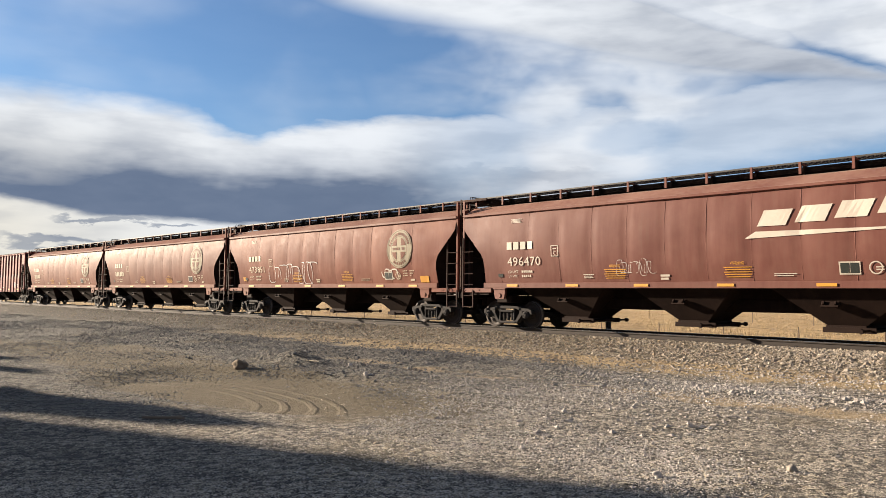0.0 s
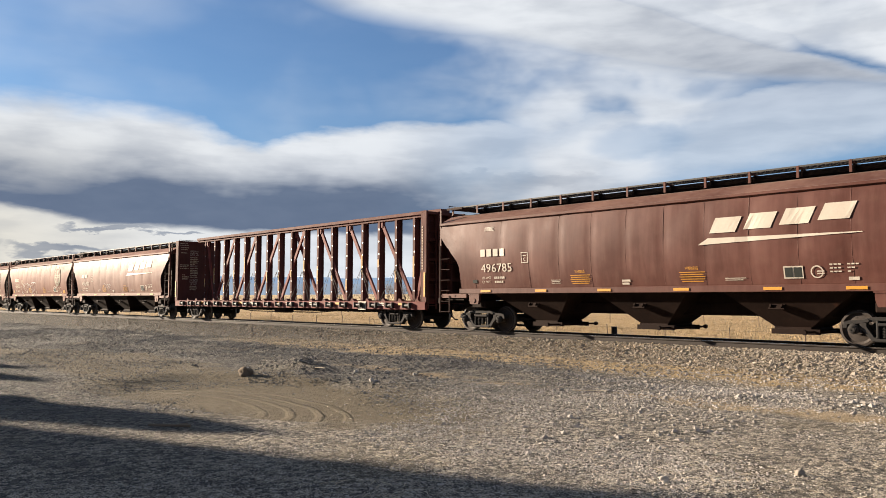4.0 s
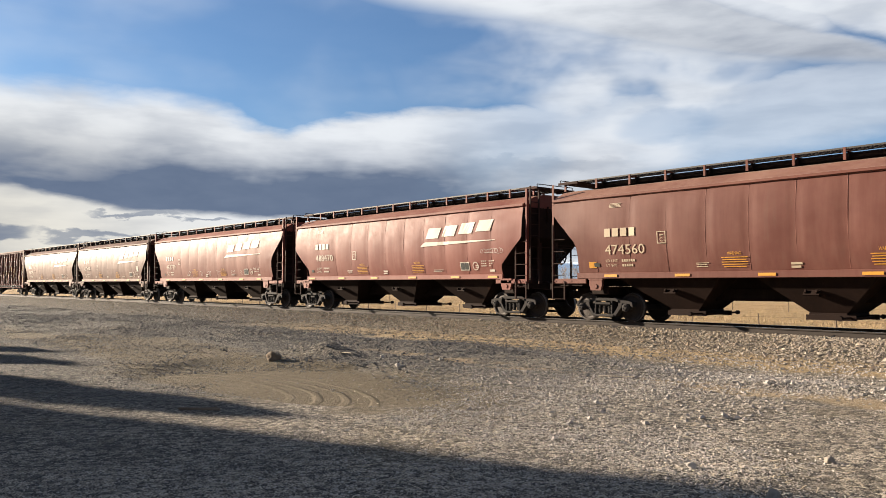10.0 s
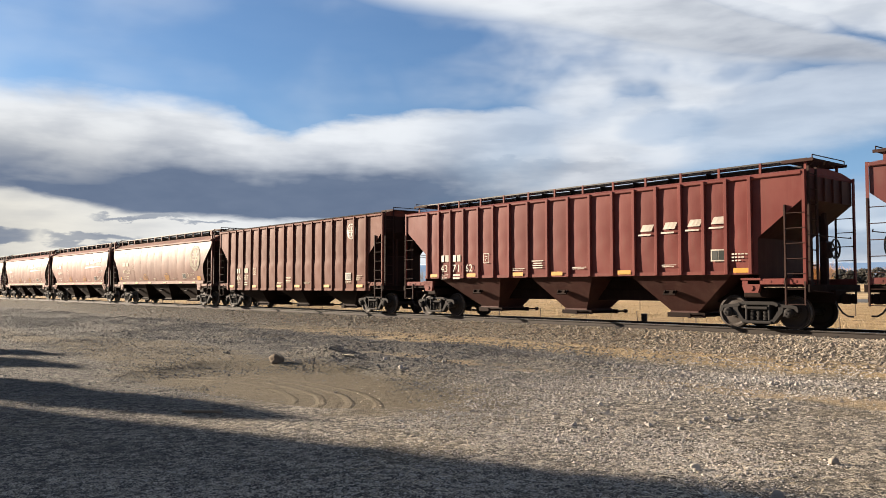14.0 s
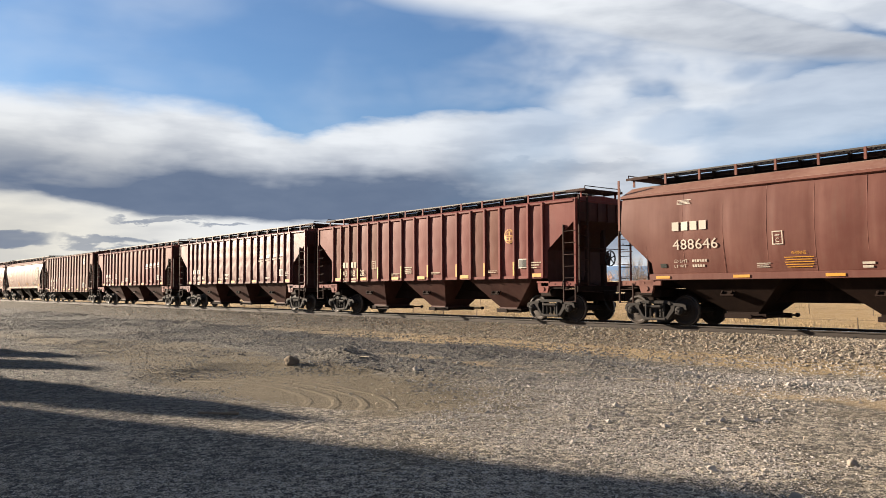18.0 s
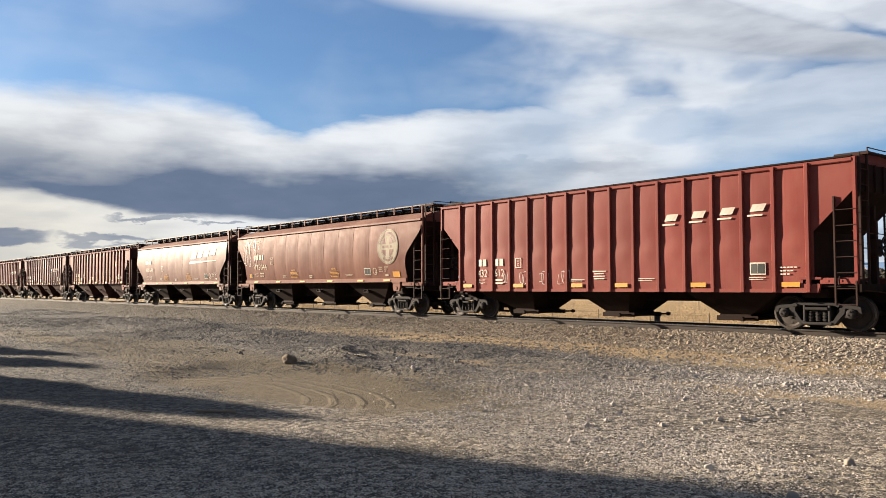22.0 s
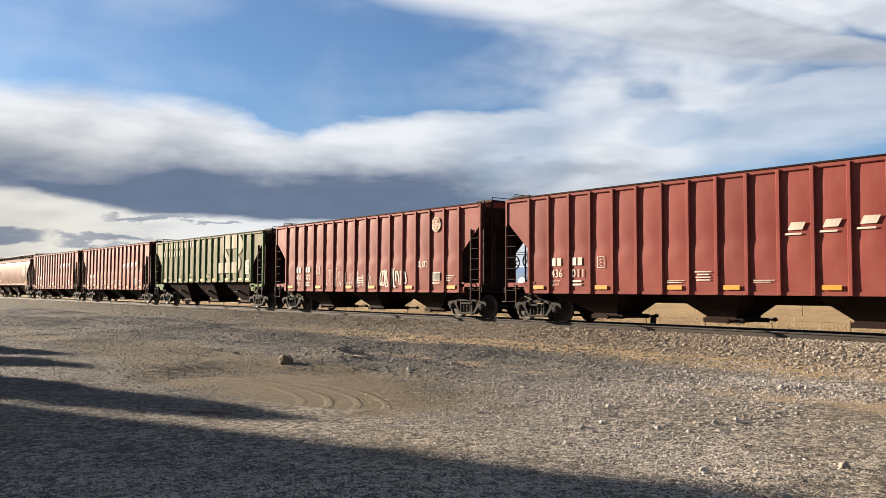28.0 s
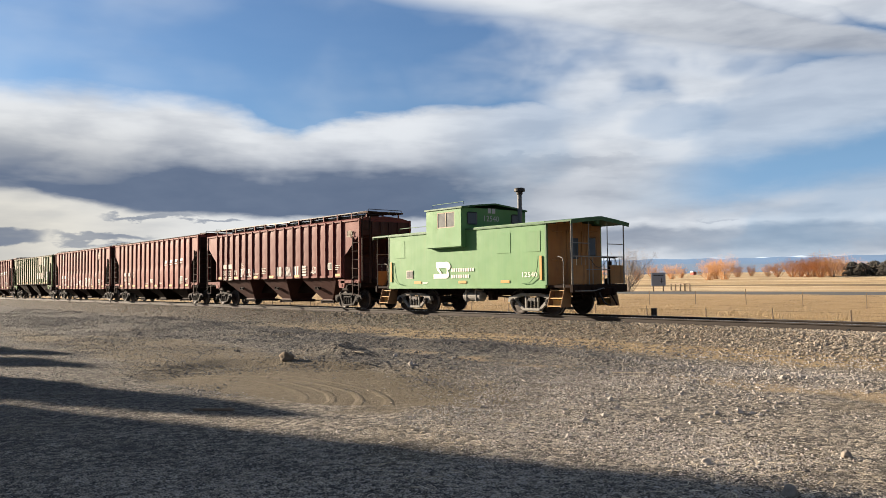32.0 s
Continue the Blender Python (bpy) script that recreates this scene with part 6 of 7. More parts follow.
ribbed_stencils(c_y, "436011", None, 1.1)
slanted_four(c_y, 2.5, 2.6, 0)
ribbed_stencils(c_at, "315571", None, 1.5)
lay("white_roof_strip", *strip(2.6, 0.05), -1.6, 4.52, lambda a, b: -0.94, WHITE, c_at, "white painted strip of roof walkway")
for k, x in enumerate((-3.85, -3.0)):
    scrawl(c_at, x, 1.6, 0.75, 0.5, 80 + k, ribbed_skin, GRAFFITI, 5, 0.05)
for k, x in enumerate((0.51, 1.43, 2.36, 3.18)):
    for i in range((4, 5, 3, 4)[k]):
        if k < 3:
            lay("tag_bar", *strip((0.1, 0.07, 0.13)[k], 0.5, 1, 0, (0.0, -0.35, 0.06)[k]), x + (0.16, 0.13, 0.2)[k] * i + (0, 0.12, 0)[k], 1.62, ribbed_skin, GRAFFITI, c_at)
        else:
            lay("tag_bar", *strip(0.5 - 0.06 * (i % 2), 0.09, 1, 0, 0.5), x + 0.04 * (i % 2), 1.62 + 0.14 * i, ribbed_skin, GRAFFITI, c_at)
scrawl(c_at, 7.5, 3.35, 0.5, 0.3, 90, flat_skin, OLD_CREAM, 6, 0.06)
scrawl(c_at, 4.2, 1.7, 0.6, 0.35, 91, ribbed_skin, GRAFFITI, 4, 0.03)
for car in (c_p3,):
    ribbed_stencils(car, "", None, 1.1)
# caboose
zz = flat_skin
co, fa = [], []
for i in range(112):
    x = 2.4 + STEP * i
    here, there = mark_at(x), mark_at(x + STEP)
    if len(here) != len(there):
        there = here
    for (a, b), (c, d) in zip(here, there):
        o = len(co)
        co += [((p - 2.4) * 0.325, 0, (q - 2.03) * 0.295) for p, q in ((x, a), (x + STEP, c), (x + STEP, d), (x, b))]
        fa.append((o, o + 1, o + 2, o + 3))
lay("company_emblem", co, fa, -1.57, 1.36, zz, CLEAN_WHITE, c_z, "white angular company emblem")
for k in (0, 1):
    lay("owner_mark", *blocks(10 - 2 * k, 0.085, 0.13, 0.055), -0.44, 1.62 - 0.25 * k, zz, CLEAN_WHITE, c_z)
write(c_z, "12540", 3.52, 1.36, 0.18, 0.74, zz, CLEAN_WHITE, "car_number")
data_panel(c_z, -3.4, 1.38, zz, 0.46, 0.34)
strips(c_z, (-2.85, 0.0, 2.4), 1.16, zz, 0.46, 0.1)
lines(c_z, -2.3, 1.2, 0.35, 2, zz, CLEAN_WHITE, 0.02)
co, fa = letters("12540", 0.32)
me = bpy.data.meshes.new("car_number")
me.from_pydata([(0.462, -0.62 + a * 1.1, 3.62 + c) for a, b, c in co], [], fa)
part("car_number", me, GALV, c_z)
me = bpy.data.meshes.new("owner_mark")
sc, sf = blocks(2, 0.17, 0.2, 0.06)
me.from_pydata([(0.462, -0.35 + a, 3.94 + c) for a, b, c in sc], [], sf)
part("owner_mark", me, GALV, c_z)

# ---- ground: gravel lot, low embankment, dry prairie to the hills ----
def far_z(x, y):
    base = 0.05 * noise.noise(Vector((x * 0.12, y * 0.12, 0.0)))
    if y > TRACK_Y:
        base = base * 2.5 + min(max(0.0, y - 105), 155) * 0.02 + max(0.0, y - 260) * 0.012
    return base


def pan(x, y):
    """1 inside the shallow pan of packed dirt, 0 outside its ragged rim."""
    q = math.hypot((x + 12.3) / 4.4, (y - 7.3 - 0.08 * (x + 12.3)) / 2.25) + 0.22 * noise.noise(Vector((x * 0.5, y * 0.7, 11.0)))
    k = min(1.0, max(0.0, (1.12 - q) / 0.35))
    return k * k * (3 - 2 * k)


def windrow_y(x):
    return 13.15 + 0.5 * math.sin(x * 0.33 + 0.6) + 0.02 * min(0.0, x + 14) * -1


def ground_z(x, y):
    d = abs(y - TRACK_Y)
    if d > 60 or abs(x) > 300:
        return far_z(x, y)
    base = 0.05 * noise.noise(Vector((x * 0.12, y * 0.12, 0.0)))
    if y < TRACK_Y:
        # lumpy gravel round a pan of packed dirt, a heap of spoil, a windrow before the embankment
        p = pan(x, y) if -20 < x < -5 and 3 < y < 12 else 0.0
        base += (1 - 0.75 * p) * (0.03 * noise.noise(Vector((x * 0.7, y * 0.9, 5.0))) + 0.017 * noise.noise(Vector((x * 2.1, y * 2.6, 6.0))))
        base -= 0.11 * p
        heap = math.exp(-(((x + 16.1) / 0.8) ** 2 + ((y - 10.15) / 0.35) ** 2)) + 0.5 * math.exp(-(((x + 17.3) / 0.5) ** 2 + ((y - 10.0) / 0.3) ** 2))
        base += 0.3 * heap * (1 + 0.5 * noise.noise(Vector((x * 3, y * 3, 4.0))))
        base += 0.11 * math.exp(-((y - windrow_y(x)) / 0.45) ** 2) * (0.65 + 0.9 * noise.noise(Vector((x * 0.7, 0, 7.0))))
        base += 0.05 * max(0.0, min(1.0, (y - 14.0) / 3.0))
    if d < 1.75:
        return RAIL_Z - 0.17 + 0.01 * noise.noise(Vector((x * 3, y * 3, 2.0)))
    if d < 4.6:
        k = (d - 1.75) / 2.85
        return (RAIL_Z - 0.17) * (1 - k * k * (3 - 2 * k)) + base * k
    if y > TRACK_Y:
        base *= 2.5
        base += min(max(0.0, y - 105), 155) * 0.02 + max(0.0, y - 260) * 0.012
    return base


def ground_mesh():
    xs = [-4200, -2500, -1500, -900, -600, -400, -300, -230, -190] + [-160 + 4 * i for i in range(20)] + [-80 + 1.6 * i for i in range(23)] + [-43.5 + 0.5 * i for i in range(26)] + [-30.6 + 0.16 * i for i in range(207)] + [2.6 + 0.6 * i for i in range(33)] + [24, 30, 40, 60, 90, 140, 250, 500, 1000, 2500, 4200]
    ys = [-3000, -1200, -500, -200, -100, -50, -25, -12] + [-6 + 0.5 * i for i in range(16)] + [2 + 0.13 * i for i in range(126)] + [18.4, 18.7] + [19 + 0.2 * i for i in range(35)] + [26 + 1.0 * i for i in range(30)] + [57, 62, 68, 75, 83, 92, 102, 115, 130, 160, 200, 260, 340, 460, 650, 950, 1400, 2200, 3400, 4400]
    vs = [(x, y, ground_z(x, y)) for y in ys for x in xs]
    n = len(xs)
    fs = [(j * n + i, j * n + i + 1, (j + 1) * n + i + 1, (j + 1) * n + i) for j in range(len(ys) - 1) for i in range(n - 1)]
    me = bpy.data.meshes.new("ground")
    me.from_pydata(vs, [], fs)
    me.polygons.foreach_set("use_smooth", [True] * len(fs))
    return me


def ground_mat(g, b):
    v = g.n("ShaderNodeTexCoord").outputs["Object"]
    s = g.n("ShaderNodeSeparateXYZ", {0: v})
    x, y, z = s.outputs
    wob = g.noise(v, 0.35, 5, 0.6)
    wob2 = g.noise(v, 0.08, 3, 0.6)
    fine = g.noise(v, 55.0, 3, 0.7)
    mid = g.noise(v, 7.0, 5, 0.65)
    cell = g.n("ShaderNodeTexVoronoi", {"Vector": v, "Scale": 55.0}, feature="F1")
    cell2 = g.n("ShaderNodeTexVoronoi", {"Vector": v, "Scale": 17.0}, feature="F1")
    sep = g.n("ShaderNodeSeparateColor", {0: cell.outputs["Color"]})
    tone = sep.outputs[0]
    gravel = g.mix(tone, rgb(0.1, 0.098, 0.094), rgb(0.42, 0.405, 0.375))
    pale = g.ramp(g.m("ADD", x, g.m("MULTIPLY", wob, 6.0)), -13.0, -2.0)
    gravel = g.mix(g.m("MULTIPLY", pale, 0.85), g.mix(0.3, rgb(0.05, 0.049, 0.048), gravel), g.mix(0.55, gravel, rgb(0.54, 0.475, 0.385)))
    gravel = g.mix(g.ramp(cell.outputs["Distance"], 0.35, 0.75), gravel, rgb(0.085, 0.075, 0.063))
    cell3 = g.n("ShaderNodeTexVoronoi", {"Vector": v, "Scale": 17.0}, feature="F1")
    sep3 = g.n("ShaderNodeSeparateColor", {0: cell3.outputs["Color"]})
    gravel = g.mix(1.0, gravel, g.mix(g.ramp(sep3.outputs[1], 0.1, 0.95), rgb(0.45, 0.45, 0.46), rgb(1.55, 1.52, 1.46)), "MULTIPLY")
    dirt = g.mix(mid, rgb(0.095, 0.074, 0.043), rgb(0.155, 0.123, 0.073))
    mott = g.noise(v, 1.3, 6, 0.7)
    gravel = g.mix(g.m("MULTIPLY", g.ramp(mott, 0.5, 0.68), 0.55), gravel, rgb(0.06, 0.056, 0.052))
    gravel = g.mix(g.m("MULTIPLY", g.ramp(g.noise(v, 3.1, 5, 0.7), 0.56, 0.7), 0.45), gravel, rgb(0.3, 0.26, 0.2))
    # packed dirt where wheels have turned, with their arcs
    dx = g.m("MULTIPLY", g.m("ADD", x, 13.4), 0.165)
    dy = g.m("MULTIPLY", g.m("SUBTRACT", y, 7.3), 0.42)
    oval = g.m("SQRT", g.m("ADD", g.m("MULTIPLY", dx, dx), g.m("MULTIPLY", dy, dy)))
    oval = g.m("ADD", oval, g.m("MULTIPLY", g.m("SUBTRACT", g.noise(v, 0.9, 5, 0.65), 0.5), 1.1))
    packed = g.ramp(oval, 1.15, 0.75)
    lane = g.m("MULTIPLY", g.ramp(g.m("ABSOLUTE", g.m("SUBTRACT", g.m("SUBTRACT", y, 6.7), g.m("MULTIPLY", g.m("SUBTRACT", wob, 0.5), 2.5))), 1.3, 0.4), g.m("MULTIPLY", g.ramp(x, -12.0, -17.0), g.ramp(x, -40.0, -28.0)))
    ex, ey = g.m("MULTIPLY", g.m("ADD", x, 22.0), 0.16), g.m("MULTIPLY", g.m("SUBTRACT", y, 8.0), 0.62)
    second = g.m("ADD", g.m("SQRT", g.m("ADD", g.m("MULTIPLY", ex, ex), g.m("MULTIPLY", ey, ey))), g.m("MULTIPLY", g.m("SUBTRACT", g.noise(v, 0.8, 5, 0.65), 0.5), 1.2))
    packed = g.m("MAXIMUM", g.m("MAXIMUM", packed, g.m("MULTIPLY", lane, 0.9)), g.m("MULTIPLY", g.ramp(second, 1.1, 0.7), 0.8))
    ax, ay = g.m("ADD", x, 12.6), g.m("SUBTRACT", y, 5.4)
    rad = g.m("SQRT", g.m("ADD", g.m("MULTIPLY", ax, ax), g.m("MULTIPLY", g.m("MULTIPLY", ay, ay), 3.0)))
    arcs = g.m("SINE", g.m("MULTIPLY", g.m("ADD", rad, g.m("MULTIPLY", wob, 0.5)), 11.0))
    rut = g.m("MULTIPLY", g.m("MULTIPLY", g.ramp(arcs, 0.3, 0.95), packed), g.m("MULTIPLY", g.m("MULTIPLY", g.ramp(rad, 1.6, 2.4), g.ramp(rad, 4.6, 3.8)), g.ramp(g.noise(v, 0.55, 3, 0.6), 0.3, 0.5)))
    patch = g.ramp(g.m("ADD", wob, g.m("MULTIPLY", g.m("SUBTRACT", mid, 0.5), 0.25)), 0.54, 0.68)
    patch = g.m("MAXIMUM", g.m("MULTIPLY", patch, 0.45), packed)
    lot = g.mix(g.m("MULTIPLY", patch, 0.85), gravel, dirt)
    lot = g.mix(g.m("MULTIPLY", rut, 0.35), lot, rgb(0.21, 0.17, 0.115))
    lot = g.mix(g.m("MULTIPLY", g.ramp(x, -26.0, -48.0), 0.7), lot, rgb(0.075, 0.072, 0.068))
    path = g.m("MULTIPLY", g.ramp(g.m("ABSOLUTE", g.m("SUBTRACT", g.m("ADD", y, g.m("MULTIPLY", wob, 1.6)), 12.4)), 0.6, 0.15), g.m("MULTIPLY", g.ramp(g.noise(v, 0.22, 3, 0.6), 0.45, 0.55), g.ramp(x, -22.0, -13.0)))
    lot = g.mix(g.m("MULTIPLY", path, 0.7), lot, rgb(0.36, 0.27, 0.16))
    fines = g.m("MULTIPLY", g.ramp(g.m("ABSOLUTE", g.m("SUBTRACT", g.m("ADD", y, g.m("MULTIPLY", wob, 2.0)), 16.9)), 1.7, 0.6), g.ramp(mid, 0.2, 0.45))
    sep2 = g.n("ShaderNodeSeparateColor", {0: cell2.outputs["Color"]})
    ball = g.mix(sep2.outputs[0], rgb(0.14, 0.115, 0.08), rgb(0.44, 0.37, 0.265))
    ball = g.mix(g.ramp(cell2.outputs["Distance"], 0.4, 0.8), ball, rgb(0.05, 0.04, 0.03))
    fines = g.m("MULTIPLY", fines, g.ramp(x, -34.0, -16.0))
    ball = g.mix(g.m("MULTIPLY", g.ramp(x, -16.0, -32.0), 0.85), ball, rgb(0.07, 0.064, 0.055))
    ball = g.mix(g.m("MULTIPLY", fines, 0.85), ball, rgb(0.36, 0.265, 0.145))
    grass = g.mix(g.noise(v, 0.6, 5, 0.65), rgb(0.23, 0.15, 0.07), rgb(0.47, 0.33, 0.165))
    grass = g.mix(g.m("MULTIPLY", g.ramp(g.noise(g.scaled(v, (0.35, 1.2, 1.0)), 0.9, 6, 0.7), 0.5, 0.66), 0.6), grass, rgb(0.16, 0.1, 0.05))
    grass = g.mix(g.m("MULTIPLY", g.ramp(g.noise(v, 5.0, 5, 0.7), 0.48, 0.7), 0.5), grass, rgb(0.6, 0.46, 0.27))
    band = g.noise(g.scaled(v, (0.006, 0.07, 1.0)), 1.0, 6, 0.65)
    far = g.mix(wob2, rgb(0.33, 0.23, 0.12), rgb(0.5, 0.38, 0.22))
    far = g.mix(g.m("MULTIPLY", g.ramp(band, 0.52, 0.66), 0.75), far, rgb(0.1, 0.07, 0.04))
    far = g.mix(g.m("MULTIPLY", g.ramp(band, 0.47, 0.36), 0.8), far, rgb(0.62, 0.5, 0.33))
    yw = g.m("ADD", y, g.m("MULTIPLY", g.m("SUBTRACT", wob, 0.5), 2.0))
    col = g.mix(g.ramp(yw, 14.2, 15.2), lot, ball)
    col = g.mix(g.ramp(yw, 24.6, 25.6), col, grass)
    col = g.mix(g.ramp(y, 60.0, 140.0), col, far)
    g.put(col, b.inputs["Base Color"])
    b.inputs["Roughness"].default_value = 0.9
    b.inputs["Specular IOR Level"].default_value = 0.25
    h = g.m("ADD", g.m("MULTIPLY", cell.outputs["Distance"], -0.6), g.m("ADD", fine, g.m("MULTIPLY", mid, 0.6)))
    h = g.m("ADD", h, g.m("MULTIPLY", mott, 1.6))
    h = g.m("SUBTRACT", h, g.m("MULTIPLY", cell2.outputs["Distance"], g.m("SUBTRACT", 0.9, g.m("MULTIPLY", packed, 0.8))))
    h = g.m("ADD", h, g.m("MULTIPLY", rut, 1.6))
    bump(g, b, h, 1.0, 0.06)


tagged(part("ground", ground_mesh(), material("gravel_lot_and_prairie", ground_mat)), "gravel and dirt lot with wheel tracks, dry grassland beyond", "ground", "", "structure")

# ---- track ----
def rail_mesh():
    bm = bmesh.new()
    prof = [(-0.07, -0.18), (0.07, -0.18), (0.07, -0.165), (0.012, -0.13), (0.01, -0.05), (0.036, -0.035), (0.037, -0.006), (0.03, 0.0), (-0.03, 0.0), (-0.037, -0.006), (-0.036, -0.035), (-0.01, -0.05), (-0.012, -0.13), (-0.07, -0.165)]
    a = [bm.verts.new((-900, y, z)) for y, z in prof]
    c = [bm.verts.new((300, y, z)) for y, z in prof]
    n = len(prof)
    for i in range(n):
        j = (i + 1) % n
        bm.faces.new((a[i], c[i], c[j], a[j]))
    bmesh.ops.recalc_face_normals(bm, faces=bm.faces)
    return bm


rails = tagged(empty("railway_track", pose(0, TRACK_Y, RAIL_Z)), "single railway track with polished railheads on wooden sleepers", "railway track", "", "structure")
for s in (-1, 1):
    rail = part("rail", rail_mesh(), RAIL, rails, "rusty steel rail with bright worn head", Matrix.Translation((0, s * 0.755, 0)))
    part("rail_head", flat(lambda bm: box(bm, -900, 300, -0.028, 0.028, 0.0, 0.003)), RAILTOP, rail)

tie_mesh = cached("sleeper", lambda: flat(lambda bm: box(bm, -0.115, 0.115, -1.3, 1.3, -0.36, -0.185, bevel=0.01)))
for i in range(150):
    x = -60 + 0.53 * i
    part("sleeper", tie_mesh, TIE, rails, "", pose(x + random.uniform(-0.03, 0.03), random.uniform(-0.06, 0.06), random.uniform(-0.01, 0.005), 0, 0, random.uniform(-1.5, 1.5)))

# ---- loose stones, straw and dry grass: too many to count ----
rng = np.random.default_rng(7)
OCTA = np.array([(1, 0, 0), (-1, 0, 0), (0, 1, 0), (0, -1, 0), (0, 0, 1), (0, 0, -1)], float)
OCTA_F = np.array([(0, 2, 4), (2, 1, 4), (1, 3, 4), (3, 0, 4), (2, 0, 5), (1, 2, 5), (3, 1, 5), (0, 3, 5)])


def stones(name, xs, ys, sizes, mat, label, category):
    n = len(xs)
    zs = np.array([ground_z(float(x), float(y)) for x, y in zip(xs, ys)])
    co = OCTA[None] * (1 + rng.uniform(-0.35, 0.35, (n, 6, 3))) + rng.uniform(-0.24, 0.24, (n, 6, 3))
    co *= sizes[:, None, None] * np.stack([rng.uniform(0.8, 1.5, n), rng.uniform(0.8, 1.5, n), rng.uniform(0.5, 0.9, n)], 1)[:, None, :]
    a = rng.uniform(0, 6.283, n)
    c, s = np.cos(a), np.sin(a)
    x, y = co[..., 0] * c[:, None] - co[..., 1] * s[:, None], co[..., 0] * s[:, None] + co[..., 1] * c[:, None]
    pts = np.stack([x + xs[:, None], y + ys[:, None], co[..., 2] + (zs + sizes * 0.25)[:, None]], 2).reshape(-1, 3)
    fs = (OCTA_F[None] + 6 * np.arange(n)[:, None, None]).reshape(-1, 3)
    me = bpy.data.meshes.new(name)
    me.from_pydata(pts.tolist(), [], fs.tolist())
    return tagged(part(name, me, mat), label, category, "", "stuff")


def stone_mat(name, dark, light, warm, bleach=0.8, patchy=0.0, darken=0.0):
    def build(g, b):
        r = g.n("ShaderNodeNewGeometry").outputs["Random Per Island"]
        k = g.n("ShaderNodeTexWhiteNoise", {"W": g.m("MULTIPLY", r, 91.7)}, noise_dimensions="1D").outputs[0]
        col = g.mix(r, rgb(*dark), rgb(*light))
        col = g.mix(g.m("MULTIPLY", g.ramp(k, 0.6, 1.0), 0.7), col, rgb(*warm))
        col = g.mix(g.noise(where(g), 60.0, 4, 0.6), col, rgb(*[x * 0.55 for x in dark]))
        col = g.mix(g.m("MULTIPLY", g.ramp(g.noise(g.scaled(where(g), (0.5, 1.0, 1.0)), 1.1, 5, 0.65), 0.48, 0.62), patchy), col, rgb(*[q * 0.7 for q in dark]))
        x = g.n("ShaderNodeSeparateXYZ", {0: where(g)}).outputs[0]
        pale = g.ramp(g.m("ADD", x, g.m("MULTIPLY", g.noise(where(g), 0.35, 5, 0.6), 6.0)), -13.0, -2.0)
        col = g.mix(g.m("MULTIPLY", pale, bleach), col, g.mix(g.m("MULTIPLY", k, 0.6), g.mix(0.5, col, rgb(0.55, 0.48, 0.41)), rgb(0.68, 0.62, 0.55)))
        # towards -x the gravel is darker
        col = g.mix(g.m("MULTIPLY", g.m("SUBTRACT", 1.0, pale), darken), col, rgb(0.06, 0.06, 0.061))
        g.put(col, b.inputs["Base Color"])
        b.inputs["Roughness"].default_value = 0.85
    return material(name, build)


PEBBLE = stone_mat("lot_gravel", (0.035, 0.035, 0.035), (0.62, 0.6, 0.56), (0.42, 0.36, 0.3), 0.72, 0.5, 0.62)
BALLAST = stone_mat("ballast_stone", (0.11, 0.09, 0.07), (0.52, 0.45, 0.345), (0.42, 0.29, 0.15), 0.25)


def in_view(n, d0, d1, h0=6.0, h1=76.0, power=1.0):
    """Spots on the lot, thinning out with distance."""
    u = rng.uniform(0, 1, n)
    d = d0 * (d1 / d0) ** (u ** power)
    a = np.radians(rng.uniform(h0, h1, n))
    return -d * np.cos(a), d * np.sin(a)


gx, gy = in_view(290000, 3.8, 45.0, power=0.8)
dirt_q = ((gx + 12.3) / 4.2) ** 2 + ((gy - 7.3 - 0.08 * (gx + 12.3)) / 2.1) ** 2
clump = np.array([noise.noise(Vector((float(a) * 0.35, float(b) * 0.35, 1.5))) + 0.5 * noise.noise(Vector((float(a) * 1.1, float(b) * 1.1, 4.5))) for a, b in zip(gx, gy)])
dirt_q = np.clip((dirt_q + 1.3 * clump - 0.5) / 0.9, 0.03, 1.0)
keep = (gy < 16.2) & (rng.uniform(0, 1, len(gx)) < np.where((gy < 5.4 + 0.6 * clump) & (gx < -2.5), 0.4, 1.0) * dirt_q * np.clip(0.42 + 1.3 * clump, 0.06, 1.0))
gx, gy = gx[keep], gy[keep]
far = np.hypot(gx, gy)
stones("loose_gravel", gx, gy, np.clip(rng.lognormal(-4.92, 0.36, len(gx)), 0.003, 0.024) * (0.42 + far * 0.066) * (1 + 0.2 * np.clip((far - 8.0) / 6.0, 0.0, 1.0)) * np.clip(1.0 + (gx + 6.0) * 0.03, 0.62, 1.0), PEBBLE, "loose grey and buff gravel over the lot", "gravel")
WINDROW = stone_mat("grey_windrow_stone", (0.045, 0.046, 0.048), (0.36, 0.345, 0.32), (0.33, 0.275, 0.21), 0.55, 0.3, 0.4)
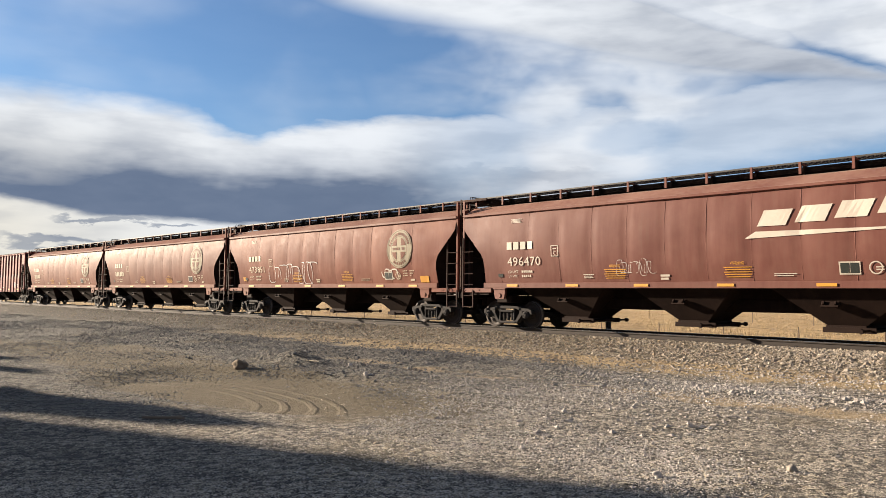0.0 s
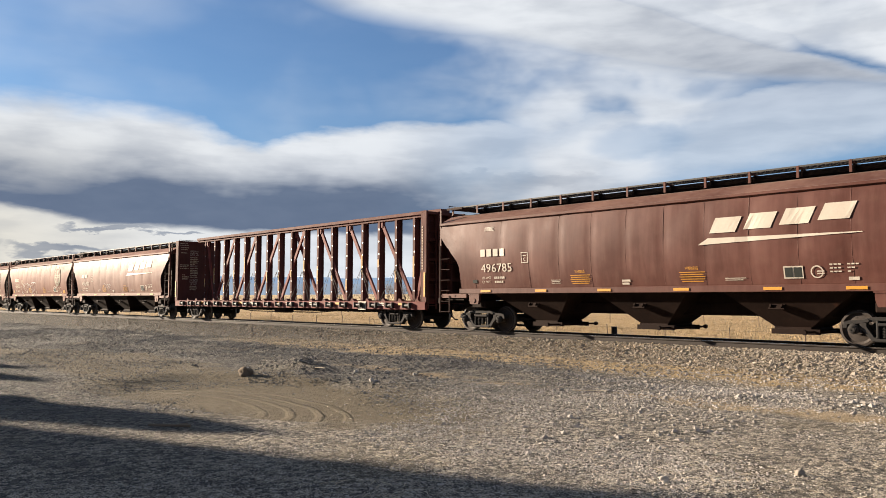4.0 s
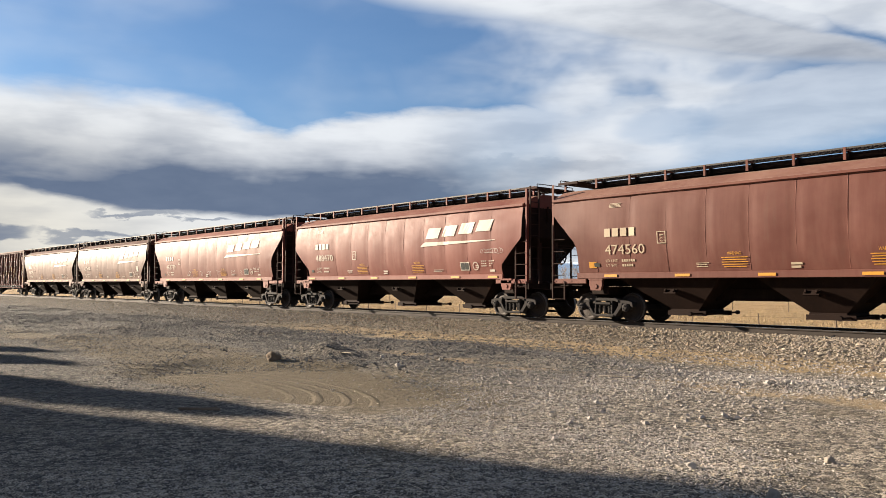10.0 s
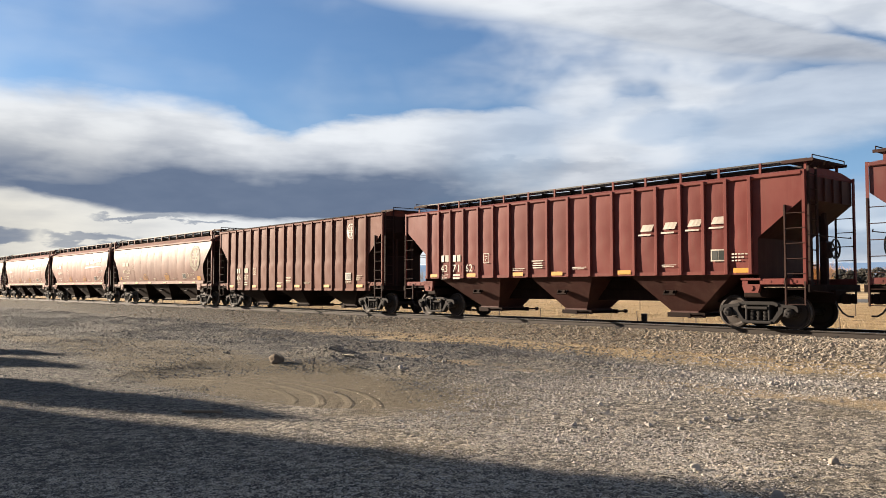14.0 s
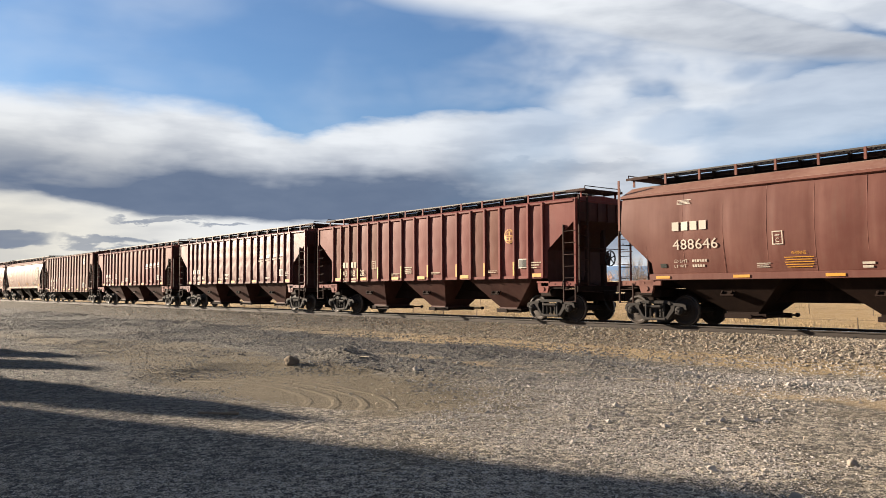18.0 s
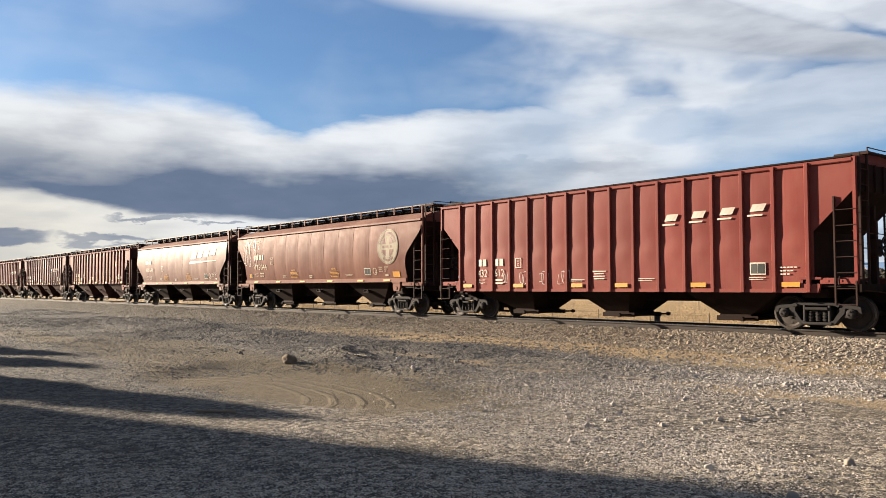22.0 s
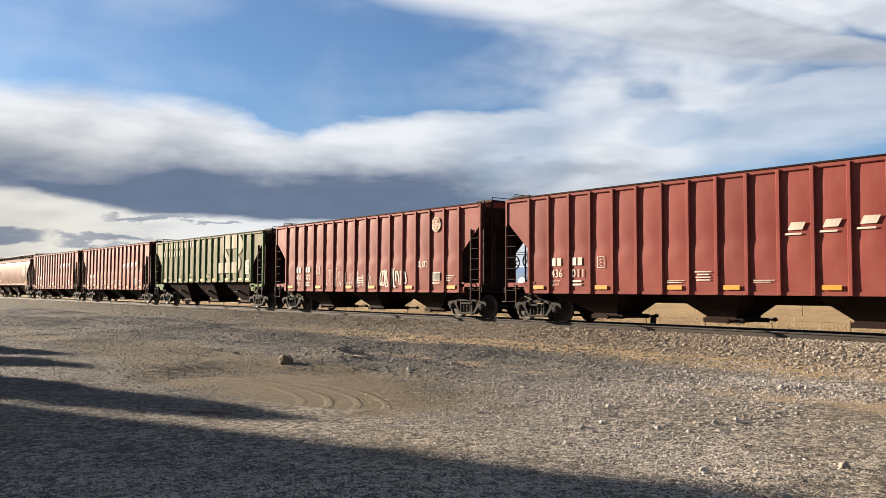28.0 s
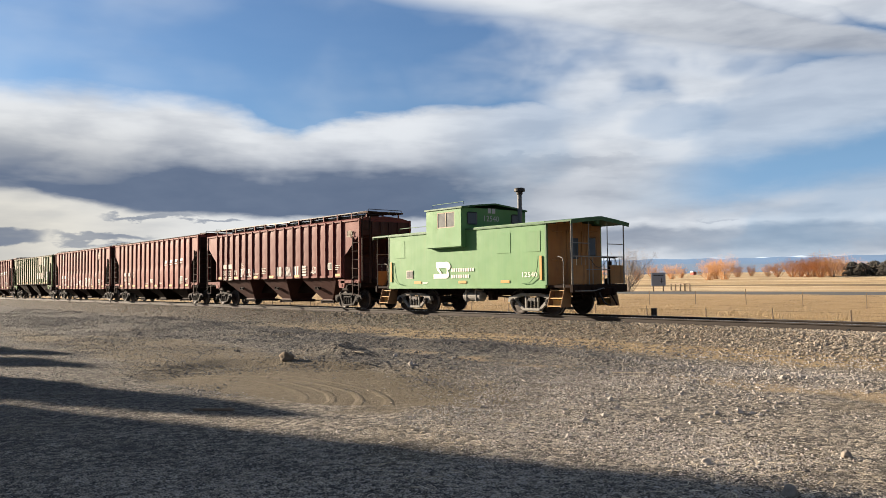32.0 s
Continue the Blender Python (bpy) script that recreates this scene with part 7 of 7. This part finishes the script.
# coarser grey gravel over the far half of the lot
cx, cy = -(5.0 + 60.0 * rng.uniform(0, 1, 60000) ** 1.5), rng.uniform(6.5, 15.4, 60000)
clump = np.array([noise.noise(Vector((float(a) * 0.3, float(b) * 0.5, 21.5))) + 0.6 * noise.noise(Vector((float(a) * 1.2, float(b) * 1.6, 24.5))) for a, b in zip(cx, cy)])
bare_q = np.maximum(np.array([pan(float(a), float(b)) for a, b in zip(cx, cy)]), 0.8 * (((cx + 22.0) / 6.0) ** 2 + ((cy - 8.0) / 1.6) ** 2 + clump < 1.0))
keep = rng.uniform(0, 1, 60000) < np.clip(0.5 + 1.1 * clump, 0.06, 1.0) * (1 - 0.93 * bare_q) * np.clip((cy - 6.0) / 4.0, 0.15, 1.0) * np.clip((-cx - 3.0) / 12.0, 0.12, 1.0)
stones("coarse_gravel", cx[keep], cy[keep], np.clip(rng.lognormal(-4.1, 0.4, int(keep.sum())), 0.008, 0.05), WINDROW, "coarse dark grey gravel over the lot", "gravel")
bx = -np.abs(rng.exponential(18.0, 66000)) + 4
by = rng.uniform(15.6, 21.1, 66000)
keep = (bx > -95) & (rng.uniform(0, 1, 66000) < np.clip(np.where(by < 18.2, 0.16 + 0.08 * (by - 15.6), (by - 17.2) / 1.6), 0.12, 1.0))
stones("ballast", bx[keep], by[keep], np.clip(rng.lognormal(-3.78, 0.36, int(keep.sum())), 0.012, 0.055), BALLAST, "crushed buff ballast stone on the embankment", "ballast")
wx = -np.abs(rng.exponential(14.0, 9000)) + 3
wy = rng.normal(0.0, 0.42, 9000) + np.array([windrow_y(float(a)) for a in wx])
stones("windrow_stones", wx, wy, np.clip(rng.lognormal(-4.2, 0.42, 9000), 0.01, 0.045), WINDROW, "low ridge of larger grey stones before the embankment", "stones")
bx = -np.abs(rng.exponential(18.0, 9000)) + 4
stones("track_ballast", bx, rng.uniform(21.1, 24.6, 9000), rng.uniform(0.02, 0.042, 9000), BALLAST, "crushed stone packed between the rails", "ballast")


def blades(name, xs, ys, length, width, lean, mat, label, category, z=None):
    n = len(xs)
    zs = np.array([ground_z(float(x), float(y)) for x, y in zip(xs, ys)])
    a, t = rng.uniform(0, 6.283, n), rng.uniform(*lean, n)
    L = rng.uniform(*length, n)
    w = rng.uniform(*width, n)
    way = np.stack([np.cos(a) * np.sin(t), np.sin(a) * np.sin(t), np.cos(t)], 1)
    side = np.stack([-np.sin(a), np.cos(a), np.zeros(n)], 1)
    p = np.stack([xs, ys, zs], 1)
    if z is not None:
        p[:, 2] += z
    mid = p + way * (L * 0.55)[:, None] + side * (w * 0.3)[:, None]
    tip = p + way * L[:, None] - np.array([0, 0, 1.0]) * (L * 0.15 * np.sin(t))[:, None]
    co = np.stack([p - side * w[:, None] / 2, p + side * w[:, None] / 2, mid + side * w[:, None] / 3, mid - side * w[:, None] / 3, tip], 1).reshape(-1, 3)
    o = 5 * np.arange(n)[:, None]
    fs = [tuple(q) for q in (np.array([[0, 1, 2, 3]]) + o).tolist()] + [tuple(q) for q in (np.array([[3, 2, 4]]) + o).tolist()]
    me = bpy.data.meshes.new(name)
    me.from_pydata(co.tolist(), [], fs)
    return tagged(part(name, me, mat), label, category, "", "stuff")


def straw_mat(name, a, c):
    def build(g, b):
        r = g.n("ShaderNodeNewGeometry").outputs["Random Per Island"]
        g.put(g.mix(r, rgb(*a), rgb(*c)), b.inputs["Base Color"])
        b.inputs["Roughness"].default_value = 0.75
    return material(name, build)


STRAW = straw_mat("bleached_straw", (0.35, 0.28, 0.18), (0.62, 0.54, 0.4))
DRY = straw_mat("dry_prairie_grass", (0.3, 0.215, 0.11), (0.46, 0.345, 0.185))
sx, sy = in_view(1500, 4.6, 18.0, 34.0, 74.0)
cl = np.array([noise.noise(Vector((float(a) * 0.5, float(b) * 0.5, 8.5))) for a, b in zip(sx, sy)])
keep = (sy < 15.0) & (cl > 0.22)
blades("loose_straw", sx[keep], sy[keep], (0.04, 0.24), (0.008, 0.02), (1.5, 1.57), STRAW, "scattered bleached straw and stalks on gravel", "straw", 0.012)
wx, wy = -rng.uniform(-12, 75, 120000), 25.3 + rng.exponential(13.0, 120000)
tuft = np.array([noise.noise(Vector((float(a) * 0.25, float(b) * 0.25, 3.5))) for a, b in zip(wx, wy)])
keep = (wy < 68) & (rng.uniform(0, 1, 120000) < np.clip(0.4 + 1.6 * tuft, 0.1, 1.0))
blades("prairie_grass", wx[keep], wy[keep], (0.05, 0.19), (0.006, 0.02), (0.15, 1.2), DRY, "dry golden prairie grass behind the track", "grass")

# a spoil rock, a stick and a few larger stones on the lot
def rock_mesh(seed, size):
    bm = bmesh.new()
    bmesh.ops.create_icosphere(bm, subdivisions=3, radius=size)
    for v in bm.verts:
        v.co *= 1 + 0.55 * noise.noise(v.co / size * 1.3 + Vector((seed, 0, 0)))
        v.co.z *= 0.75 if v.co.z < 0.3 * size else 1.0
    for f in bm.faces:
        f.smooth = True
    return bm


ROCK = plain("dull_field_stone", (0.2, 0.175, 0.145), 0.85, 0.0, 0.4, 14.0)
CLOD = plain("brown_clod", (0.12, 0.09, 0.06), 0.9, 0.0, 0.5, 10.0)
PALE = plain("pale_field_stone", (0.36, 0.33, 0.29), 0.8, 0.0, 0.25, 14.0)
for i, (x, y, size, mat, label) in enumerate(((-15.7, 8.5, 0.13, CLOD, "brown clod of earth and rock"), (-14.6, 10.6, 0.05, PALE, "pale stone on packed dirt"), (-12.9, 9.75, 0.05, PALE, "pale rounded stone on gravel"), (-4.05, 6.28, 0.042, PALE, "pale rounded stone among straw"), (-3.1, 5.9, 0.06, ROCK, "grey cobble among gravel"), (-3.4, 7.5, 0.045, ROCK, "dark flat stone on gravel"))):
    r = tagged(part("stone", rock_mesh(i * 3.1, size), mat), label, "stone")
    r.matrix_basis = pose(x, y, ground_z(x, y) + size * 0.35, 0, 0, 40 * i)
stick = tagged(part("stick", flat(lambda bm: (bar(bm, (-0.28, 0, 0), (0.28, 0.02, 0.01), 0.035, n=6), bar(bm, (0.05, 0.01, 0.01), (0.2, 0.1, 0.02), 0.02, n=5))), WOOD), "short grey weathered stick on gravel", "stick")
stick.matrix_basis = pose(-9.75, 4.25, ground_z(-9.75, 4.25) + 0.03, 0, 0, 35)
for x, y, a, l in ((-3.6, 4.9, 12, 0.5), (-1.9, 6.6, 20, 0.45), (-8.9, 11.5, 35, 0.6), (-17.9, 11.4, 30, 0.9), (-15.2, 10.0, 10, 0.35)):
    k = tagged(part("splinter", flat(lambda bm: bar(bm, (-l / 2, 0, 0), (l / 2, 0.02, 0.0), 0.025, 0.012)), STRAW), "bleached wood splinter lying on gravel", "splinter")
    k.matrix_basis = pose(x, y, ground_z(x, y) + 0.025, 0, 0, a)

# ---- beyond the track: fences, road, sign, trees, hills ----
def at(head, dist):
    a = radians(head)
    x, y = -dist * math.cos(a), dist * math.sin(a)
    return x, y, ground_z(x, y)


ASPHALT = plain("old_asphalt", (0.07, 0.072, 0.075), 0.85, 0.0, 0.25, 2.0)
road_bm = bmesh.new()
rows = []
for x in [-900 + 30 * i for i in range(40)]:
    rows.append([road_bm.verts.new((x, y, z)) for y, z in ((88.0, -0.3), (88.6, 0.1), (89.4, 0.2), (97.0, 0.22), (97.8, 0.1), (98.5, -0.3))])
for a, b in zip(rows, rows[1:]):
    for i in range(5):
        road_bm.faces.new((a[i], b[i], b[i + 1], a[i + 1]))
bmesh.ops.recalc_face_normals(road_bm, faces=road_bm.faces)
tagged(part("road", road_bm, ASPHALT), "distant grey asphalt highway on a low bank", "road", "", "structure")


def wire_fence(y, xs, h, label):
    f = tagged(empty("wire_fence", pose(0, y, 0)), label, "fence")
    for x in xs:
        hh = h * random.uniform(0.9, 1.1)
        part("post", flat(lambda bm: bar(bm, (0, 0, -0.2), (random.uniform(-0.05, 0.05), 0, hh), 0.055, n=6)), WOOD, f, "", Matrix.Translation((x, 0, ground_z(x, y))))
    for z in (0.35, 0.7, 1.05):
        if z < h:
            part("wire", flat(lambda bm: pipe(bm, [(x, 0, ground_z(x, y) + z) for x in xs], 0.005, 4)), BLACK, f)


wire_fence(31.6, [-92.0 + 3.12 * i for i in range(36)], 0.5, "sagging wire fence on short wooden posts")
wire_fence(49.0, [-150 + 3.8 * i for i in range(48)], 0.95, "distant wire fence on thin wooden posts")

post = tagged(part("marker_post", flat(lambda bm: (bar(bm, (0, 0, -0.1), (0, 0, 0.44), 0.22, n=10), bar(bm, (0, 0, 0.44), (0, 0, 0.48), 0.24, n=10))), BLACK), "short dark stub post behind the rails", "post")
post.matrix_basis = pose(-18.4, 25.3, ground_z(-18.4, 25.3))

x, y, z = at(54.3, 132)
SIGN = plain("pale_grey_signboard", (0.2, 0.23, 0.29), 0.6, 0.0, 0.15, 2.0)
sign = tagged(empty("sign_board", pose(x, y, z, 0, 0, 55)), "pale grey roadside board on two posts", "sign")
part("panel", flat(lambda bm: box(bm, -1.15, 1.15, -0.04, 0.04, 0.9, 3.0)), SIGN, sign)
for q in (-0.8, 0.8):
    part("leg", flat(lambda bm: box(bm, q - 0.08, q + 0.08, 0.045, 0.16, -0.2, 2.8)), WOOD, sign)
part("stencil_bar", flat(lambda bm: (box(bm, 0.25, 0.75, -0.055, -0.042, 1.6, 1.7))), DECAL, sign)
part("stencil_bar", flat(lambda bm: (box(bm, 0.45, 0.55, -0.055, -0.042, 1.3, 2.1))), DECAL, sign)
part("stencil_bar", flat(lambda bm: (box(bm, -0.8, 0.8, -0.055, -0.042, 2.5, 2.62))), DECAL, sign)
x, y, z = at(55.6, 134)
pen = tagged(empty("rail_fence", pose(x, y, z, 0, 0, -35)), "low brown rail fence beside the board", "fence")
for k in range(5):
    part("post", flat(lambda bm: box(bm, -0.08, 0.08, -0.08, 0.08, -0.2, 1.1)), WOOD, pen, "", Matrix.Translation((-3.2 + 2.0 * k, 0, 0)))
part("rail", flat(lambda bm: box(bm, -3.3, 4.9, -0.05, 0.05, 1.0, 1.15)), WOOD, pen)


def twigs(stems, height, spread, upright, seed, depth=3, thick=0.12):
    """Bare branches as one mesh: stems that fork."""
    r = random.Random(seed)
    co, fa = [], []

    def limb(a, way, length, w, d):
        b = a + way * length
        s = way.orthogonal().normalized()
        t = way.cross(s)
        o = len(co)
        for p, q in ((a, w), (b, w * 0.6)):
            for k in range(3):
                an = 2.094 * k
                co.append(tuple(p + (s * math.cos(an) + t * math.sin(an)) * q / 2))
        fa.extend([(o + k, o + (k + 1) % 3, o + 3 + (k + 1) % 3, o + 3 + k) for k in range(3)])
        if d > 0:
            for _ in range(r.choice((2, 3, 3))):
                nw = (way + Vector((r.uniform(-1, 1), r.uniform(-1, 1), r.uniform(-0.3, 0.8))) * spread + Vector((0, 0, upright))).normalized()
                limb(a + way * length * r.uniform(0.45, 1.0), nw, length * r.uniform(0.5, 0.85), w * 0.55, d - 1)
    for _ in range(stems):
        way = Vector((r.uniform(-1, 1) * spread, r.uniform(-1, 1) * spread, 1.0)).normalized()
        limb(Vector((r.uniform(-0.5, 0.5), r.uniform(-0.5, 0.5), -0.1)), way, height * r.uniform(0.35, 0.5), thick, depth)
    me = bpy.data.meshes.new("crown")
    me.from_pydata(co, [], fa)
    return me


GREYTWIG = plain("grey_bark", (0.2, 0.16, 0.13), 0.9, 0.0, 0.3, 3.0)
ORANGETWIG = plain("orange_willow_bark", (0.42, 0.22, 0.095), 0.85, 0.0, 0.3, 3.0)
NEEDLE = plain("dark_conifer_needles", (0.052, 0.046, 0.036), 0.9, 0.0, 0.5, 3.0)
bare = [twigs(9, 6.2, 0.7, 0.22, s, 5, 0.11) for s in (1, 2, 3)]
dense = twigs(24, 5.8, 0.75, 0.2, 9, 5, 0.09)
willow = [twigs(40, 4.6, 0.85, 0.3, s, 3, 0.06) for s in (11, 12, 13)]
trunk_me = cached("trunk", lambda: flat(lambda bm: bmesh.ops.create_cone(bm, cap_ends=True, segments=7, radius1=0.28, radius2=0.1, depth=2.4, matrix=Matrix.Translation((0, 0, 1.0)))))


def tree(crown, mat, head, dist, size, label, category="tree"):
    x, y, z = at(head, dist)
    t = tagged(empty("tree", pose(x, y, z - 0.05, 0, 0, random.uniform(0, 360))), label, category, "trees on the plain")
    t.scale = (size, size, size)
    part("trunk", trunk_me, GREYTWIG, t)
    crown_part = part("crown", crown, mat, t)
    if mat is ORANGETWIG:
        crown_part.scale = (1.7, 1.7, 1.6)
    elif mat is NEEDLE:
        crown_part.scale = (1.35, 1.35, 1.2)


def conifer_mesh(seed, h=1.0, broad=0.4):
    r = random.Random(seed)
    co, fa = [], []
    for i in range(420):
        z = 0.08 + 0.92 * r.random() ** 1.1
        rad = broad * (math.sqrt(max(0.02, (1.03 - z) * (0.35 + z))) if broad > 0.5 else 1.02 - z) * r.uniform(0.3, 1.1)
        a = r.uniform(0, 6.283)
        lump = 1 + 0.4 * noise.noise(Vector((math.cos(a) * 1.5, math.sin(a) * 1.5, z * 3 + seed)))
        p = Vector((rad * lump * math.cos(a), rad * lump * math.sin(a), (z - 0.1 * rad) * (0.85 + 0.15 * lump)))
        s = r.uniform(0.05, 0.1)
        o = len(co)
        u = Vector((math.cos(a), math.sin(a), -0.5)) * s * 1.6
        q = Vector((-math.sin(a), math.cos(a), r.uniform(-0.4, 0.4))) * s
        co += [tuple(p - q), tuple(p + u), tuple(p + q), tuple(p + Vector((0, 0, s * 0.8)))]
        fa += [(o, o + 1, o + 2), (o, o + 1, o + 3), (o + 2, o + 1, o + 3)]
    me = bpy.data.meshes.new("crown")
    me.from_pydata([(a * h, b * h, c * h) for a, b, c in co], [], fa)
    return me


conifers = [conifer_mesh(s, 4.6, 0.36) for s in (5, 6)]
bushy = [conifer_mesh(s, 3.6, 0.75) for s in (15, 16, 17)]
for i, (hd, d, s) in enumerate(((52.3, 118, 1.05), (36.5, 210, 0.9), (38.2, 230, 1.0), (39.4, 220, 0.85), (41.2, 235, 1.0), (43.4, 210, 0.9), (46.3, 200, 1.15), (47.6, 215, 0.95), (49.0, 205, 1.15), (34.5, 240, 1.0), (32.5, 260, 1.1))):
    tree(dense if i == 0 else bare[i % 3], GREYTWIG, hd, d, s, "bare grey leafless tree on the plain")
for i, (hd, d, s) in enumerate(((57.6, 240, 1.0), (58.6, 245, 1.15), (54.0, 260, 0.8), (55.2, 280, 0.85), (52.9, 270, 0.7), (61.3, 290, 0.7), (62.8, 260, 0.95), (63.7, 255, 1.1), (64.5, 250, 1.1), (65.2, 250, 1.05), (50.5, 300, 0.8), (60.3, 330, 0.7), (63.2, 262, 0.9), (64.1, 258, 0.85), (64.9, 270, 1.0), (61.9, 280, 0.8), (65.7, 265, 0.95), (58.1, 255, 0.9), (55.8, 300, 0.7), (59.4, 290, 0.75), (66.9, 320, 0.8), (69.0, 300, 0.9))):
    tree(willow[i % 3], ORANGETWIG, hd, d, s * 0.95, "leafless orange willow thicket on the plain")
for i, (hd, d, s) in enumerate(((66.2, 262, 1.1), (66.8, 258, 1.0), (67.5, 262, 1.15), (68.3, 255, 1.2), (69.2, 250, 1.1), (70.0, 260, 1.2), (68.8, 270, 1.0))):
    tree(bushy[i % 3], NEEDLE, hd, d, s * 0.85, "dark evergreen tree on the plain")


def farm_shed(head, dist, w, d, h, mat, label):
    x, y, z = at(head, dist)
    f = tagged(empty("farm_shed", pose(x, y, z - 0.1, 0, 0, random.uniform(-25, 25))), label, "building", "far farm buildings")
    part("wall", flat(lambda bm: box(bm, -w / 2, w / 2, -d / 2, d / 2, 0, h)), mat, f)
    part("roof", flat(lambda bm: slab(bm, [(-w / 2 - 0.2, h), (w / 2 + 0.2, h), (0, h + w * 0.22)], -d / 2 - 0.2, d / 2 + 0.2)), GALV, f)


BARN = plain("barn_red", (0.25, 0.06, 0.045), 0.8, 0.0, 0.3, 1.0)
LIME = plain("whitewash", (0.7, 0.7, 0.68), 0.7, 0.0, 0.15, 1.0)
for hd, d, w, dd, h, mt, lb in ((41.7, 215, 6, 4, 2.6, BARN, "small red farm shed"), (45.4, 190, 3.2, 3, 3.2, LIME, "small white farm shed"), (43.6, 220, 5, 4, 1.8, LIME, "low white farm shed"), (56.6, 700, 4, 3, 2.4, BARN, "distant red barn on the plain"), (57.0, 720, 4, 3, 2.0, LIME, "distant white farmhouse on the plain"), (61.6, 760, 4, 3, 2.2, LIME, "distant white farmhouse among willows"), (69.6, 230, 2.0, 2, 1.4, LIME, "low white hut beside evergreens")):
    farm_shed(hd, d, w, dd, h, mt, lb)


def hills(name, dist, height, rough, seed, mat, label):
    co, fa = [], []
    n = 700
    for i in range(n + 1):
        hd = -60 + 260 * i / n
        a = radians(hd)
        k = noise.fractal(Vector((hd * rough, seed, 0)), 0.9, 2.0, 6)
        top = height * (0.9 + 0.1 * k + 0.02 * noise.noise(Vector((hd * rough * 9, seed, 5.0))))
        x, y = -dist * math.cos(a), dist * math.sin(a)
        co += [(x, y, -30), (x * 1.0, y * 1.0, top * 0.5), (x * 1.02, y * 1.02, top)]
    for i in range(n):
        for k in (0, 1):
            fa.append((3 * i + k, 3 * i + 3 + k, 3 * i + 4 + k, 3 * i + 1 + k))
    me = bpy.data.meshes.new(name)
    me.from_pydata(co, [], fa)
    tagged(part(name, me, mat), label, "hills", "", "structure")


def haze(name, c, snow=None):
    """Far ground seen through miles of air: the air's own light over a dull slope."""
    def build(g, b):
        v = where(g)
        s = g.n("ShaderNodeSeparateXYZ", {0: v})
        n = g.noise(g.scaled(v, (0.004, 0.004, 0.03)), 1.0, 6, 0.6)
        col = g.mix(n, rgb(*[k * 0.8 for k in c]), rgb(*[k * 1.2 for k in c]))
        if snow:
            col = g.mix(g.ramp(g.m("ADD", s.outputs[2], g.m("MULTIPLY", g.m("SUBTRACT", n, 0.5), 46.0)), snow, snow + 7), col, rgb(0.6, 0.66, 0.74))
        # distance haze is put in as emission; the base itself is almost black
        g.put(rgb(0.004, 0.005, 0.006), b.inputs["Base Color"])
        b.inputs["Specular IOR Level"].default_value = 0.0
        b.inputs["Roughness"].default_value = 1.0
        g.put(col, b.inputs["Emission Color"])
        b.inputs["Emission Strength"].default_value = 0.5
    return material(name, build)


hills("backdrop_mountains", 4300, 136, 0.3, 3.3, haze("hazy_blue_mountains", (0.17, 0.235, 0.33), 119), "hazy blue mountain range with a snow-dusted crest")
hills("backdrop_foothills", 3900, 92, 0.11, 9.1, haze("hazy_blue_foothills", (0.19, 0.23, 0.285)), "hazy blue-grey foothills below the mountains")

# ---- beside the lot, on the sunward side: a tall shed and small evergreens that throw their shade across it ----
SHEET = plain("grey_corrugated_sheet", (0.35, 0.35, 0.34), 0.6, 0.3, 0.2, 1.0)
d = Vector((math.cos(radians(SUN_AZ)), math.sin(radians(SUN_AZ)), 0))
n = Vector((-d.y, d.x, 0))
corner = d * -27.0 + n * 6.85
shed = tagged(empty("metal_shed", Matrix.Translation(corner) @ Matrix.Rotation(radians(SUN_AZ), 4, "Z")), "tall grey corrugated metal shed beside the lot", "building")
part("wall", flat(lambda bm: (box(bm, -14, 0, -22, 0, 0, 8.6), [box(bm, -0.02, 0.03, -0.3 - 0.45 * i, -0.15 - 0.45 * i, 0, 8.6) for i in range(48)])), SHEET, shed)
part("roof", flat(lambda bm: slab(bm, [(-14.3, 8.6), (0.05, 8.6), (-7, 9.6)], -22.3, 0.05)), GALV, shed)
part("door", flat(lambda bm: box(bm, 0.03, 0.12, -9, -5, 0, 4.2)), WOOD, shed)
for tx, ty, hh, wide, mesh in ((-9.3, 4.68, 4.6, 1.2, 0), (-18.0, 4.5, 4.2, 1.4, 1), (-20.95, 5.12, 3.6, 1.5, 0)):
    b = Vector((tx, ty, 0)) - d * (hh / math.tan(radians(SUN_EL)))
    t = tagged(empty("small_conifer", pose(b.x, b.y, -0.03, 0, 0, 70 * hh)), "small dark evergreen beside the lot", "tree", "evergreens beside the lot")
    t.scale = (hh / 4.6 * wide, hh / 4.6 * wide, hh / 4.6)
    part("trunk", trunk_me, GREYTWIG, t)
    part("crown", conifers[mesh], NEEDLE, t)

# ---- what moves ----
def motions():
    times = [i * 2.0 for i in range(17)]
    for car, x in TRAIN:
        walk(car, [(t, pose(x + run(t), TRACK_Y, RAIL_Z)) for t in times])
    # the wheels roll: one turning for all wheelsets that sit alike in their trucks
    n = frame(32.0)
    for sx, sets in TURNING.items():
        first = sets[0]
        base = Matrix.Translation((sx * AXLE / 2, 0, WHEEL_R))
        walk(first, [(i / FPS, base @ Matrix.Rotation((run(i / FPS) - run(0)) / WHEEL_R, 4, "Y")) for i in range(n)])
        keys = first.animation_data
        for ob in sets[1:]:
            ob.rotation_mode = "QUATERNION"
            ob.animation_data_create()
            ob.animation_data.action = keys.action
            ob.animation_data.action_slot = keys.action_slot


motions()
